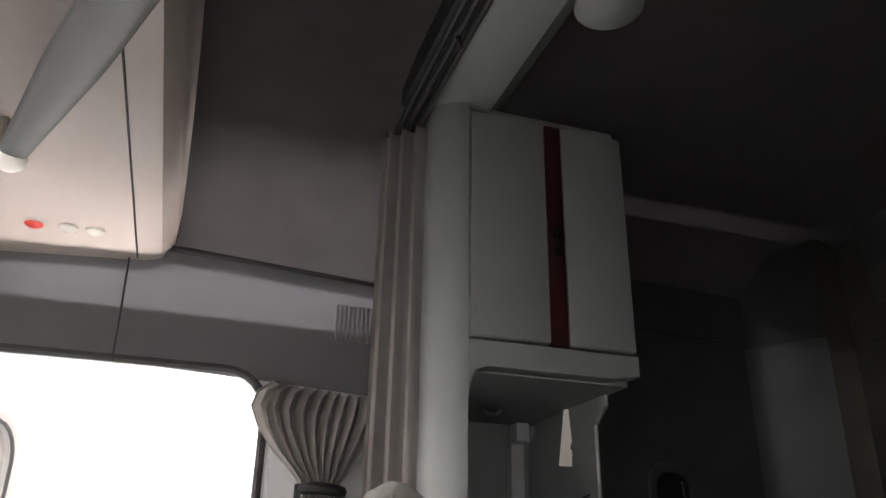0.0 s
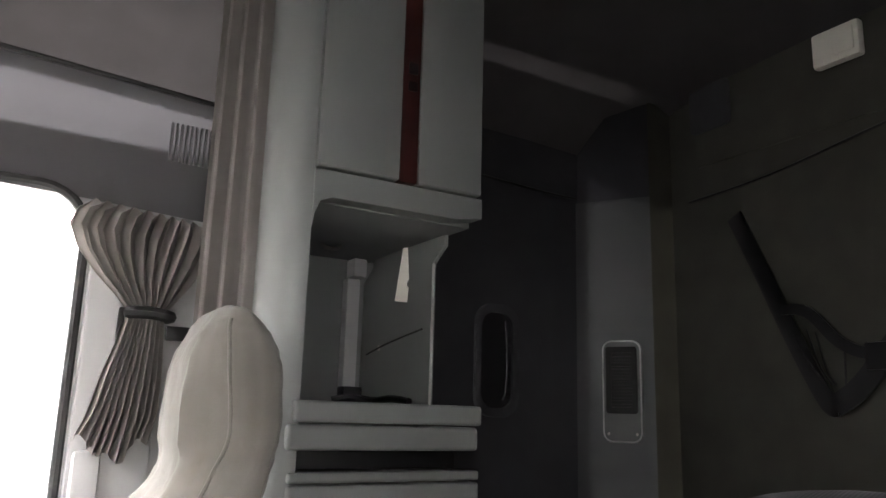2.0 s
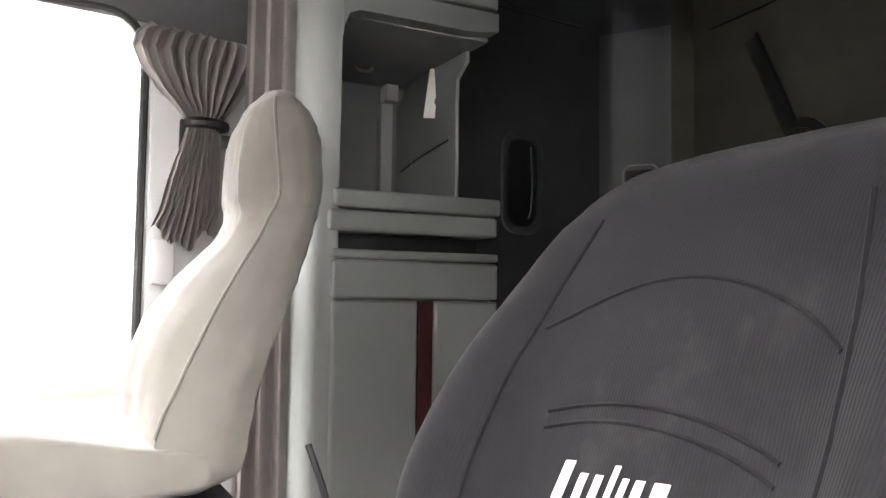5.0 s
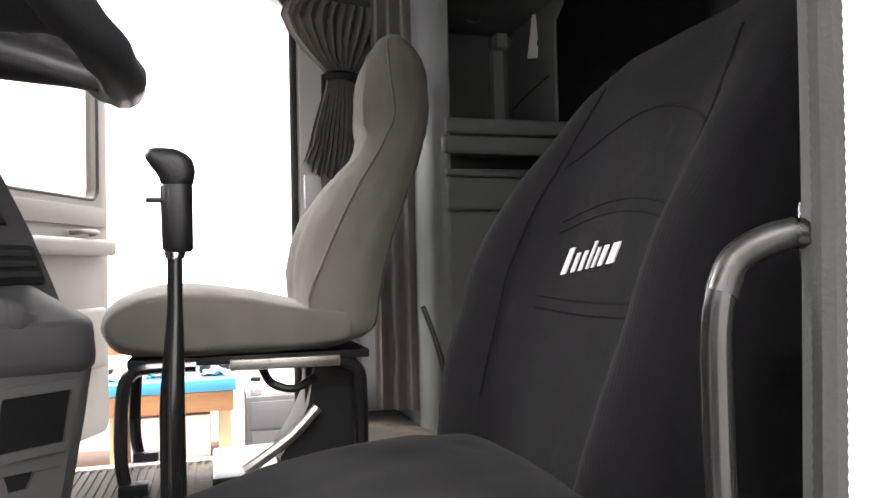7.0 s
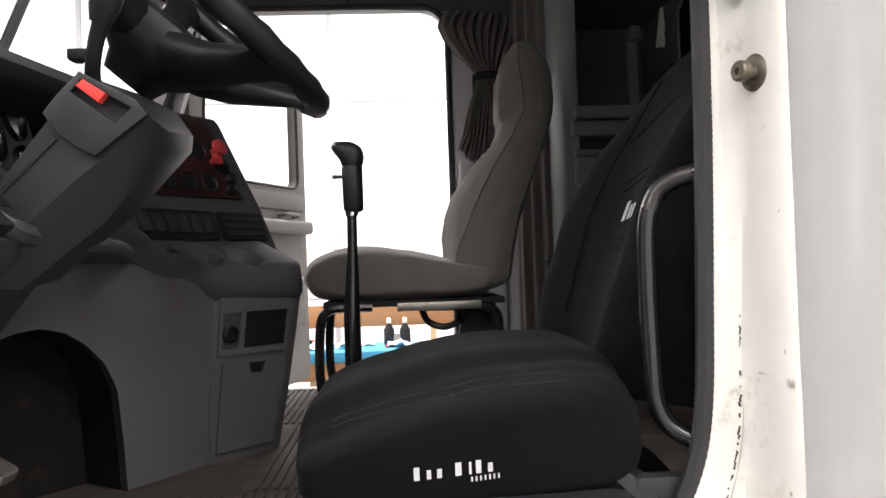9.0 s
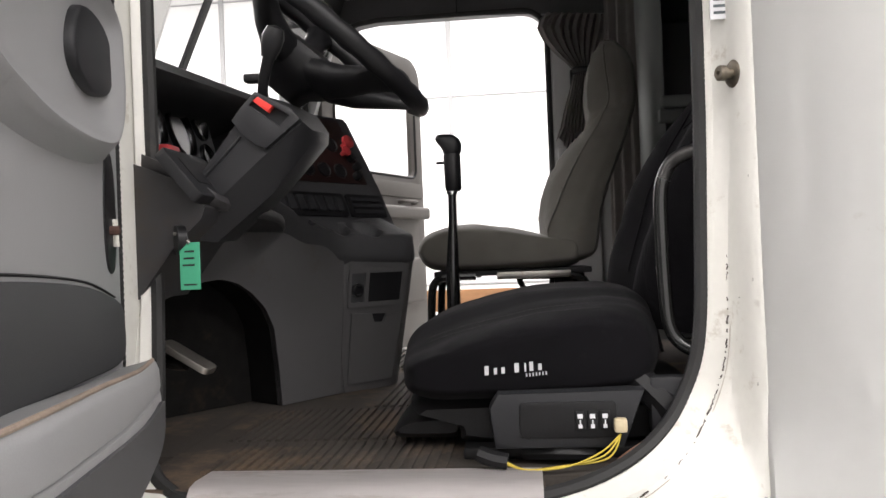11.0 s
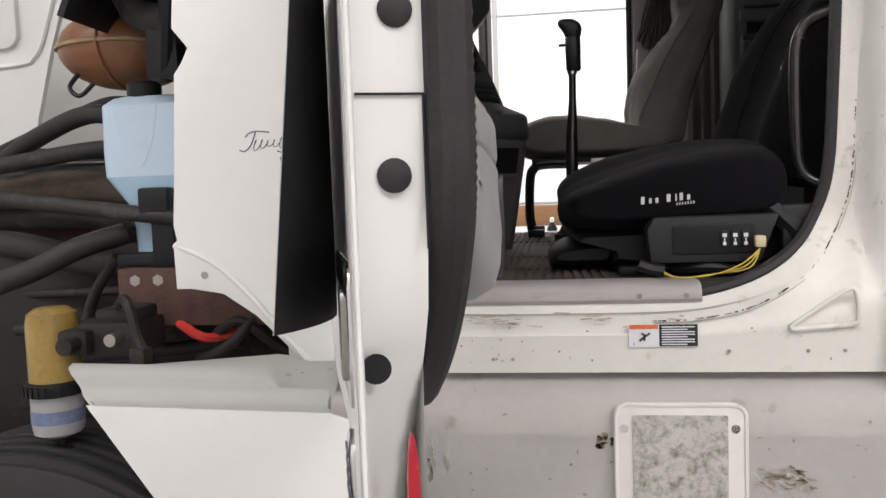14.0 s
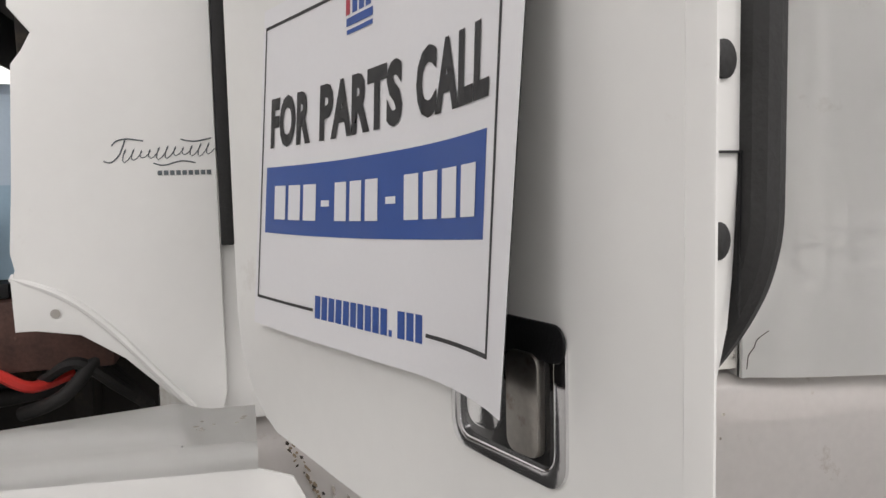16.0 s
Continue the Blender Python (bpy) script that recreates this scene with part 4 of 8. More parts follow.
# ---- seats ----
def passenger_seat():
    t = thing("passenger_seat", "worn grey beige cloth passenger seat with a built-in headrest", "seat", (0.1, 1.68, FLOOR))
    y0, y1 = 1.43, 1.87
    cushion = [(-0.25, 1.67), (-0.225, 1.725), (-0.15, 1.757), (-0.05, 1.762), (0.08, 1.742), (0.20, 1.712), (0.29, 1.70), (0.31, 1.645), (0.26, 1.605), (0.05, 1.598), (-0.12, 1.60), (-0.215, 1.615)]
    part("seat", crumple(puff(cushion, y0, y1, 0.035, 36, 7), 0.003, 0.06, 3.0, 0.002), BEIGE_CLOTH, t)
    levels = [(1.625, 0.225, 0.235, 0.30, 0.19), (1.65, 0.195, 0.205, 0.345, 0.205), (1.72, 0.172, 0.190, 0.36, 0.21), (1.80, 0.172, 0.222, 0.377, 0.21), (1.89, 0.195, 0.262, 0.405, 0.207), (1.985, 0.255, 0.315, 0.445, 0.185), (2.06, 0.325, 0.365, 0.475, 0.155), (2.11, 0.35, 0.392, 0.492, 0.14), (2.16, 0.346, 0.412, 0.504, 0.132), (2.26, 0.352, 0.405, 0.502, 0.127), (2.325, 0.372, 0.402, 0.478, 0.118), (2.355, 0.392, 0.41, 0.455, 0.10), (2.368, 0.408, 0.418, 0.440, 0.07), (2.373, 0.42, 0.424, 0.430, 0.03)]
    fine = list(zip(*[smooth_line([(a[0], a[i], 0) for a in levels], 6) for i in (1, 2, 3, 4)]))
    ym = (y0 + y1) / 2
    rings, creases = [], []
    for row in fine:
        z = row[0].x
        xf, xc, xb, hw = (p.y for p in row)
        head = min(1, max(0, (z - 2.0) / 0.1))
        hollow = 0.016 * (1 - head) * min(1, max(0, (z - 1.66) / 0.08))
        half = [(xf + hollow, 0.0), (xf + hollow * 0.9, 0.30), (xf + 0.002, 0.46), (xf, 0.55), (xf + 0.40 * (xc - xf), 0.80), (xf + 0.75 * (xc - xf), 0.93), (xc, 1.0), (xc + 0.3 * (xb - xc), 1.04), (xc + 0.65 * (xb - xc), 1.03), (xb - 0.012, 0.95), (xb, 0.78), (xb + 0.004, 0.4), (xb + 0.005, 0.0)]
        ring = []
        for sgn, pts in ((-1, half), (1, half[::-1])):
            for a, b in zip(pts, pts[1:]):
                for k in range(3):
                    ring.append(Vector((a[0] + (b[0] - a[0]) * k / 3, ym + sgn * hw * (a[1] + (b[1] - a[1]) * k / 3), z)))
        rings.append(ring)
        creases.append((xc, hw, z))
    part("backrest", crumple(loft(rings), 0.0028, 0.05, 4.0, 0.0045), BEIGE_CLOTH, t)
    # welt along the crease between the front and the side, and a stitched line beside the hollow
    for sy in (-1, 1):
        part("piping", tube([(x - 0.001, ym + sy * hw * 1.005, z) for x, hw, z in creases[12:-14:3]], 0.0035, 6), BEIGE_CLOTH, t, "raised cloth piping")
    part("pan", box(-0.19, 0.33, y0 + 0.04, y1 - 0.04, 1.585, 1.604, 0.004), BLACK, t)
    part("rail", box(0.02, 0.26, y0 + 0.02, y0 + 0.06, 1.572, 1.596, 0.004), STEEL, t, "worn bright steel slide rail")
    for y in (y0 + 0.05, y1 - 0.08):
        part("leg", tube([(-0.05, y, 1.585), (-0.15, y, 1.585), (-0.185, y, 1.57), (-0.20, y, 1.53), (-0.205, y, 1.40), (-0.195, y, 1.33)], 0.014, 8, steps=4), BLACK_METAL, t)
        part("foot", box(-0.21, -0.15, y - 0.02, y + 0.02, FLOOR, 1.345, 0.006), BLACK, t)
        part("leg", tube([(0.10, y, 1.585), (0.24, y, 1.58), (0.30, y, 1.56), (0.31, y, 1.5), (0.31, y, 1.32)], 0.016, 8, steps=4), BLACK_METAL, t)
    for k in range(2):
        part("damper", tube([(0.215 + 0.05 * k, y0 + 0.16, 1.57), (0.215 + 0.05 * k, y0 + 0.16, 1.33)], 0.022, 10, curve=False), BLACK, t)
    part("gusset", loft([[Vector((x, y, z)) for x, z in ((0.215, 1.585), (0.205, 1.53), (0.195, 1.475), (0.17, 1.42), (0.13, 1.36), (0.13, 1.345), (0.30, 1.345), (0.31, 1.585))] for y in (y0 + 0.10, y0 + 0.30)]), BLACK, t, "black curved side plate of the base")
    part("brace", tube([(0.215, y0 + 0.085, 1.47), (0.15, y0 + 0.085, 1.405), (0.05, y0 + 0.085, 1.34)], 0.013, 8), STEEL, t, "worn bright diagonal brace")
    part("air_hose", tube([(0.09, y0 + 0.12, 1.575), (0.11, y0 + 0.08, 1.535), (0.16, y0 + 0.07, 1.52), (0.21, y0 + 0.09, 1.54)], 0.010, 8), BLACK, t, "looped black air hose")
    part("base_plate", box(-0.02, 0.36, y0 + 0.06, y1 - 0.06, FLOOR, 1.335, 0.005), BLACK_METAL, t)
    part("belt", tube([(0.44, 1.40, 1.70), (0.47, 1.38, 1.6), (0.50, 1.37, 1.45), (0.53, 1.40, 1.33)], 0.006, 6), BLACK, t, "thin black cable behind the seat")
    b = thing("belt_buckle", "black belt anchor on the door post", "belt buckle", (0.345, 2.27, 2.33))
    part("strap", box(0.335, 0.375, 2.235, 2.262, 2.28, 2.43, 0.006), BLACK, b)
    part("tongue", box(0.335, 0.350, 2.228, 2.236, 2.30, 2.345, 0.002), CREAM, b, "brass coloured tongue")


passenger_seat()


def driver_seat():
    t = thing("suspension_seat", "black cloth air suspension seat with white embroidery", "seat", (0.15, 0.4, FLOOR))
    y0, y1 = 0.145, 0.78
    cushion = [(-0.112, 1.465), (-0.108, 1.502), (-0.072, 1.532), (0.0, 1.558), (0.12, 1.584), (0.24, 1.589), (0.305, 1.579), (0.336, 1.54), (0.338, 1.47), (0.305, 1.42), (0.2, 1.405), (0.0, 1.395), (-0.10, 1.41)]
    bm = puff(cushion, y0, y1, 0.045, 48, 7)
    for v in bm.verts:
        q = min(1, max(0, (abs(v.co.y - 0.4625) / 0.3175 - 0.40) / 0.38))
        q = q * q * (3 - 2 * q)
        top = min(1, max(0, (v.co.z - 1.43) / 0.10))
        v.co.z -= (0.034 - 0.02 * min(1, max(0, (v.co.x + 0.05) / 0.3))) * q * top
        v.co.z -= 0.006 * math.exp(-((q - 0.45) / 0.25) ** 2) * top
    bm = crumple(bm, 0.0025, 0.06, 1.0, 0.002)
    skin = BVHTree.FromBMesh(bm)
    part("seat", bm, DARKENED_CLOTH, t)

    def on_side(x, z, lift=0.0012):
        hit = skin.ray_cast(Vector((x, -0.5, z)), Vector((0, 1, 0)))[0]
        return Vector((x, (hit.y if hit else 0.16) - lift, z))
    # backrest: rings from below, with bolsters forward of a hollow middle
    rings = []
    prof = [(1.50, 0.372, 0.255, 0.20), (1.60, 0.392, 0.288, 0.20), (1.70, 0.427, 0.305, 0.185), (1.80, 0.465, 0.308, 0.175), (1.90, 0.503, 0.300, 0.168), (1.97, 0.530, 0.288, 0.162), (2.02, 0.550, 0.272, 0.156), (2.06, 0.572, 0.248, 0.15), (2.09, 0.598, 0.212, 0.13), (2.108, 0.625, 0.165, 0.10), (2.116, 0.65, 0.09, 0.06)]
    yc = 0.588
    for z, xf, hw, th in prof:
        ring = []
        for k in range(64):
            a = 2 * math.pi * k / 64
            c, s = math.cos(a), math.sin(a)
            yy = hw * math.copysign(abs(c) ** 0.55, c)
            dd = th / 2 * math.copysign(abs(s) ** 0.7, s)
            x = xf + th / 2 - dd
            if s > 0:
                u = abs(yy) / hw
                bolster = 0.10 * math.exp(-((u - 0.86) / 0.26) ** 2) * min(1, max(0, (2.11 - z) / 0.28))
                x -= bolster * min(1, s * 2.2)
            ring.append(Vector((x, yc + yy, z + (-0.16 + 0.5 * min(1, max(0, (z - 1.93) / 0.1))) * (x - xf))))
        rings.append(ring)
    lin = []
    for k in range(64):
        lin.append(smooth_line([r[k] for r in rings], 4))
    bm = crumple(loft([[l[i] for l in lin] for i in range(len(lin[0]))]), 0.0025, 0.07, 2.0, 0.0015)
    face = BVHTree.FromBMesh(bm)
    part("backrest", bm, RIB_CLOTH, t)

    def on_back(y, z, lift=0.0015):
        hit = face.ray_cast(Vector((-0.3, y, z)), Vector((1, 0, 0)))[0]
        return Vector(((hit.x if hit else 0.5) - lift, y, z))

    # sewn lines across the back: one bowed line at the top, pairs further down, and one down each bolster
    for zz, dip in ((1.985, 0.055), (1.868, 0.02), (1.852, 0.02), (1.738, -0.005), (1.722, -0.005)):
        wide = 0.175 if dip > 0.03 else 0.14
        part("seam", tube([on_back(yc + wide * u, zz - dip * u * u, -0.0005) for u in [-1 + k / 8 for k in range(17)]], 0.0026, 6, curve=False), DARKENED_CLOTH, t)
    for sy in (-1, 1):
        part("seam", tube([on_back(yc + sy * (0.175 - 0.04 * (z - 1.62) + 0.03 * math.sin((z - 1.6) * 7)), z, -0.0005) for z in [1.60 + 0.025 * k for k in range(19)]], 0.003, 6, curve=False), DARKENED_CLOTH, t)

    def strokes(cells, place, name="embroidery"):
        """Plain upright bars standing for an embroidered mark."""
        for a0, a1, h in cells:
            quad = [(a0, 0), (a0 + (a1 - a0) * 0.55, 0), (a0 + (a1 - a0) * 0.55, h), (a0, h)]
            part(name, loft([[place(a, b, -0.001) for a, b in quad], [place(a, b, 0.0022) for a, b in quad]]), THREAD, t, "white embroidered bar")

    # maker's mark on the back, leaning
    strokes([(0.0, 0.022, 0.036), (0.027, 0.043, 0.026), (0.048, 0.063, 0.026), (0.068, 0.078, 0.036), (0.083, 0.094, 0.026), (0.099, 0.116, 0.026), (0.121, 0.150, 0.026)],
            lambda a, b, lift: on_back(0.690 - a - 0.22 * b, 1.772 + b + 0.11 * a, lift))
    # mark on the side of the cushion and a smaller one under it
    strokes([(0.042, 0.054, 0.0145), (0.057, 0.066, 0.010), (0.069, 0.079, 0.010), (0.090, 0.103, 0.0145), (0.106, 0.111, 0.0135), (0.114, 0.125, 0.0145), (0.128, 0.138, 0.010)],
            lambda a, b, lift: on_side(a, 1.4575 + 0.075 * (a - 0.042) + b, lift))
    strokes([(0.108 + 0.0052 * k, 0.1118 + 0.0052 * k, 0.0052) for k in range(7)], lambda a, b, lift: on_side(a, 1.4535 + 0.09 * (a - 0.106) + b, lift))
    # twin rows of stitches along the upper edge of the cushion side
    edge_line = smooth_line([(-0.06, 1.508, 0), (-0.03, 1.519, 0), (0.02, 1.533, 0), (0.075, 1.545, 0), (0.13, 1.556, 0), (0.19, 1.562, 0), (0.235, 1.564, 0)], 16)
    for row, dz in enumerate((0.0, -0.006)):
        bm = bmesh.new()
        for a, b in zip(edge_line[row::3], edge_line[row + 2::3]):
            tube([on_side(a.x, a.y + dz, 0.0006), on_side(b.x, b.y + dz, 0.0006)], 0.0009, 4, bm, curve=False)
        part("stitching", bm, STITCH, t, "dusty grey stitching")
    # suspension skirt and control box
    skirt = [(-0.09, 1.42), (0.36, 1.42), (0.37, 1.40), (0.38, 1.32), (0.02, 1.318), (-0.02, 1.36)]
    part("skirt", puff(skirt, 0.20, 0.68, 0.03, 8, 3), BLACK, t, "black suspension bellows")
    c = part("control_box", plate([(0.055, 1.345), (0.255, 1.345), (0.29, 1.435), (0.062, 1.432), (0.048, 1.41)], 0.05, XZ @ Matrix.Translation((0, 0, -0.165)), bev=0.008), GREY_DARK, t)
    part("panel", plate(rr(0.095, 1.362, 0.245, 1.418, 0.008), 0.003, XZ @ Matrix.Translation((0, 0, -0.1155)), bev=0.002), BLACK, c)
    for k in range(3):
        s = part("switch", box(0.181 + 0.019 * k, 0.196 + 0.019 * k, 0.1085, 0.114, 1.375, 1.405, 0.002), BLACK, c)
        part("marking", box(0.1855 + 0.019 * k, 0.1915 + 0.019 * k, 0.1075, 0.1088, 1.378, 1.384, 0.0003), WHITE_INK, s)
        part("marking", box(0.1875 + 0.019 * k, 0.1895 + 0.019 * k, 0.1075, 0.1088, 1.384, 1.391, 0.0003), WHITE_INK, s)
        part("marking", box(0.1845 + 0.019 * k, 0.1925 + 0.019 * k, 0.1075, 0.1088, 1.393, 1.400, 0.0003), WHITE_INK, s)
    part("tether", tube([(0.28, 0.17, 1.45), (0.33, 0.16, 1.40), (0.37, 0.17, 1.34)], [0.02, 0.03, 0.03], 8), BLACK, t)
    part("side_cover", box(0.30, 0.40, 0.14, 0.17, 1.36, 1.45, 0.01), GREY_DARK, t)
    part("riser", box(0.0, 0.40, 0.17, 0.65, FLOOR, 1.335, 0.006), BLACK, t)
    part("toe_cover", puff([(-0.135, 1.33), (-0.06, 1.325), (0.0, 1.33), (0.0, 1.38), (-0.06, 1.385), (-0.12, 1.365)], 0.24, 0.60, 0.02, 8, 3), BLACK, t)


driver_seat()


def seat_wiring():
    t = thing("seat_wiring", "loose yellow wires with a cream connector beside the seat", "wiring", (0.15, 0.1, FLOOR))
    part("connector", box(0.238, 0.258, 0.087, 0.103, 1.374, 1.396, 0.005, m=None), CREAM, t, "cream plastic connector")
    for k in range(3):
        part("wire", tube([(0.248, 0.095, 1.372), (0.215 + 0.006 * k, 0.088, 1.345 - 0.004 * k), (0.16, 0.08 + 0.004 * k, 1.326), (0.10, 0.085, 1.322), (0.06, 0.09, 1.335 + 0.003 * k)], 0.0015, 6), YELLOW, t)
    part("loom", tube([(0.075, 0.09, 1.333), (0.05, 0.092, 1.338), (0.03, 0.095, 1.345)], 0.013, 8), BLACK, t, "black taped cable loom")
    for k in range(2):
        part("wire", tube([(0.24, 0.085, 1.335), (0.27, 0.085, 1.352 + 0.004 * k), (0.30, 0.10, 1.368), (0.33, 0.12, 1.372 + 0.006 * k)], 0.002, 6), BROWN_WIRE, t)
    part("sleeve", tube([(0.10, 0.15, 1.332), (0.16, 0.13, 1.336), (0.21, 0.14, 1.332)], 0.012, 8), BLACK, t)


seat_wiring()


def grab_handle():
    t = thing("grab_handle", "black enamelled grab bar worn to bare metal at the bend", "grab handle", (0.36, 0.17, 1.5))
    part("bar", tube([(0.405, 0.15, 1.803), (0.385, 0.165, 1.803), (0.355, 0.178, 1.788), (0.338, 0.18, 1.75), (0.335, 0.18, 1.68), (0.337, 0.18, 1.58), (0.342, 0.18, 1.525), (0.36, 0.172, 1.495), (0.40, 0.15, 1.478)], 0.0115, 10, steps=5), BLACK_METAL, t)
    part("worn_bend", tube([(0.392, 0.161, 1.8045), (0.372, 0.170, 1.799), (0.352, 0.1785, 1.785), (0.341, 0.1795, 1.762)], 0.0118, 10), WORN, t, "paint worn through to bare metal")
    for z in (1.803, 1.478):
        part("flange", box(0.395, 0.415, 0.13, 0.165, z - 0.025, z + 0.025, 0.005), BLACK_METAL, t)


grab_handle()


def pillar_curtain():
    t = thing("driver_curtain", "grey green curtain gathered at the driver's door post", "curtain", (0.47, 0.2, 1.4))
    part("cloth", hanging([(0.46, 0.115), (0.58, 0.16)], 3.35, 1.5, 4, 0.012), CURTAIN, t)


def hanging(ends, z1, z0, folds, depth, flare=0.0, thick=0.003):
    """A hanging cloth with folds between two floor points, from z1 down to z0."""
    (xa, ya), (xb, yb) = ends
    d = Vector((xb - xa, yb - ya, 0))
    nrm = Vector((-d.y, d.x, 0)).normalized()
    bm = bmesh.new()
    n = folds * 8
    rows = []
    for j in range(13):
        z = z1 + (z0 - z1) * j / 12
        row = []
        for i in range(n + 1):
            u = i / n
            ph = 2 * math.pi * folds * u + 0.5 * math.sin(2.2 * j / 12 + 5 * u)
            off = depth * math.sin(ph) * (1 + 0.3 * math.sin(3 * u + j * 0.2))
            spread = 1 + flare * j / 12
            row.append(bm.verts.new(Vector((xa, ya, z)) + d * (0.5 + (u - 0.5) * spread) + nrm * off))
        rows.append(row)
    for a, b in zip(rows, rows[1:]):
        for i in range(n):
            bm.faces.new((a[i], a[i + 1], b[i + 1], b[i]))
    bmesh.ops.solidify(bm, geom=bm.faces[:], thickness=thick)
    return bm


pillar_curtain()


def curtains():
    t = thing("sleeper_curtain", "taupe sleeper curtain drawn together in long folds", "curtain", (0.52, 2.05, 1.4))
    part("cloth", hanging([(0.47, 2.06), (0.625, 1.93)], 3.36, 1.36, 5, 0.013, 0.15), CURTAIN, t)
    t = thing("window_curtain", "taupe window curtain tied back in a fan of pleats", "curtain", (0.38, 2.2, 2.1))
    # top edge, tie and lower hem, joined by pleats
    n = 120
    rows = []
    levels = [(2.672, 0.248, 0.535, 0.017), (2.65, 0.218, 0.545, 0.018), (2.61, 0.204, 0.540, 0.018), (2.56, 0.225, 0.518, 0.017), (2.50, 0.272, 0.484, 0.014), (2.455, 0.318, 0.458, 0.011), (2.42, 0.348, 0.436, 0.008), (2.395, 0.345, 0.434, 0.008), (2.34, 0.330, 0.438, 0.011), (2.26, 0.305, 0.442, 0.014), (2.18, 0.285, 0.440, 0.016), (2.10, 0.262, 0.425, 0.017)]
    bm = bmesh.new()
    for j, (z, xa, xb, dp) in enumerate(levels):
        row = []
        for i in range(n + 1):
            u = i / n
            ph = 2 * math.pi * 10 * (u + 0.012 * math.sin(9 * u + 0.4 * j))
            pl = math.asin(math.sin(ph)) * 0.55 + 0.3 * math.sin(ph)
            row.append(bm.verts.new((xa + (xb - xa) * u, 2.205 + dp * pl + 0.03 * (u - 0.5) ** 2, z + (0.009 * math.sin(ph) if j == 0 else 0) - (0.03 * u if j < 3 else 0.03 * u * max(0, 1 - (j - 2) / 4)) + (0.022 * math.sin(7 * u + 1.0) + 0.014 * math.sin(17 * u) if j == len(levels) - 1 else 0))))
        rows.append(row)
    for a, b in zip(rows, rows[1:]):
        for i in range(n):
            bm.faces.new((a[i], a[i + 1], b[i + 1], b[i]))
    bmesh.ops.solidify(bm, geom=bm.faces[:], thickness=0.003)
    part("cloth", bm, CURTAIN, t)
    part("tieback", tube([(0.352, 2.205, 2.415), (0.37, 2.19, 2.415), (0.40, 2.186, 2.415), (0.43, 2.19, 2.412), (0.446, 2.205, 2.41), (0.43, 2.222, 2.412), (0.40, 2.226, 2.415), (0.37, 2.222, 2.415), (0.352, 2.205, 2.415)], 0.0155, 8), BLACK, t, "black tieback band")
    part("tie_strap", box(0.44, 0.50, 2.205, 2.215, 2.355, 2.39, 0.004), BLACK, t)


curtains()


def handle_post():
    t = thing("door_post_trim", "light grey plastic trim on the passenger door post", "trim", (0.32, 2.27, 1.3))
    part("cover", box(0.262, 0.44, 2.245, 2.272, 1.3, 2.64, 0.01), GREY_LIGHT, t)
    part("bracket", box(0.27, 0.33, 2.21, 2.246, 1.98, 2.10, 0.015), GREY_LIGHT, t)


handle_post()


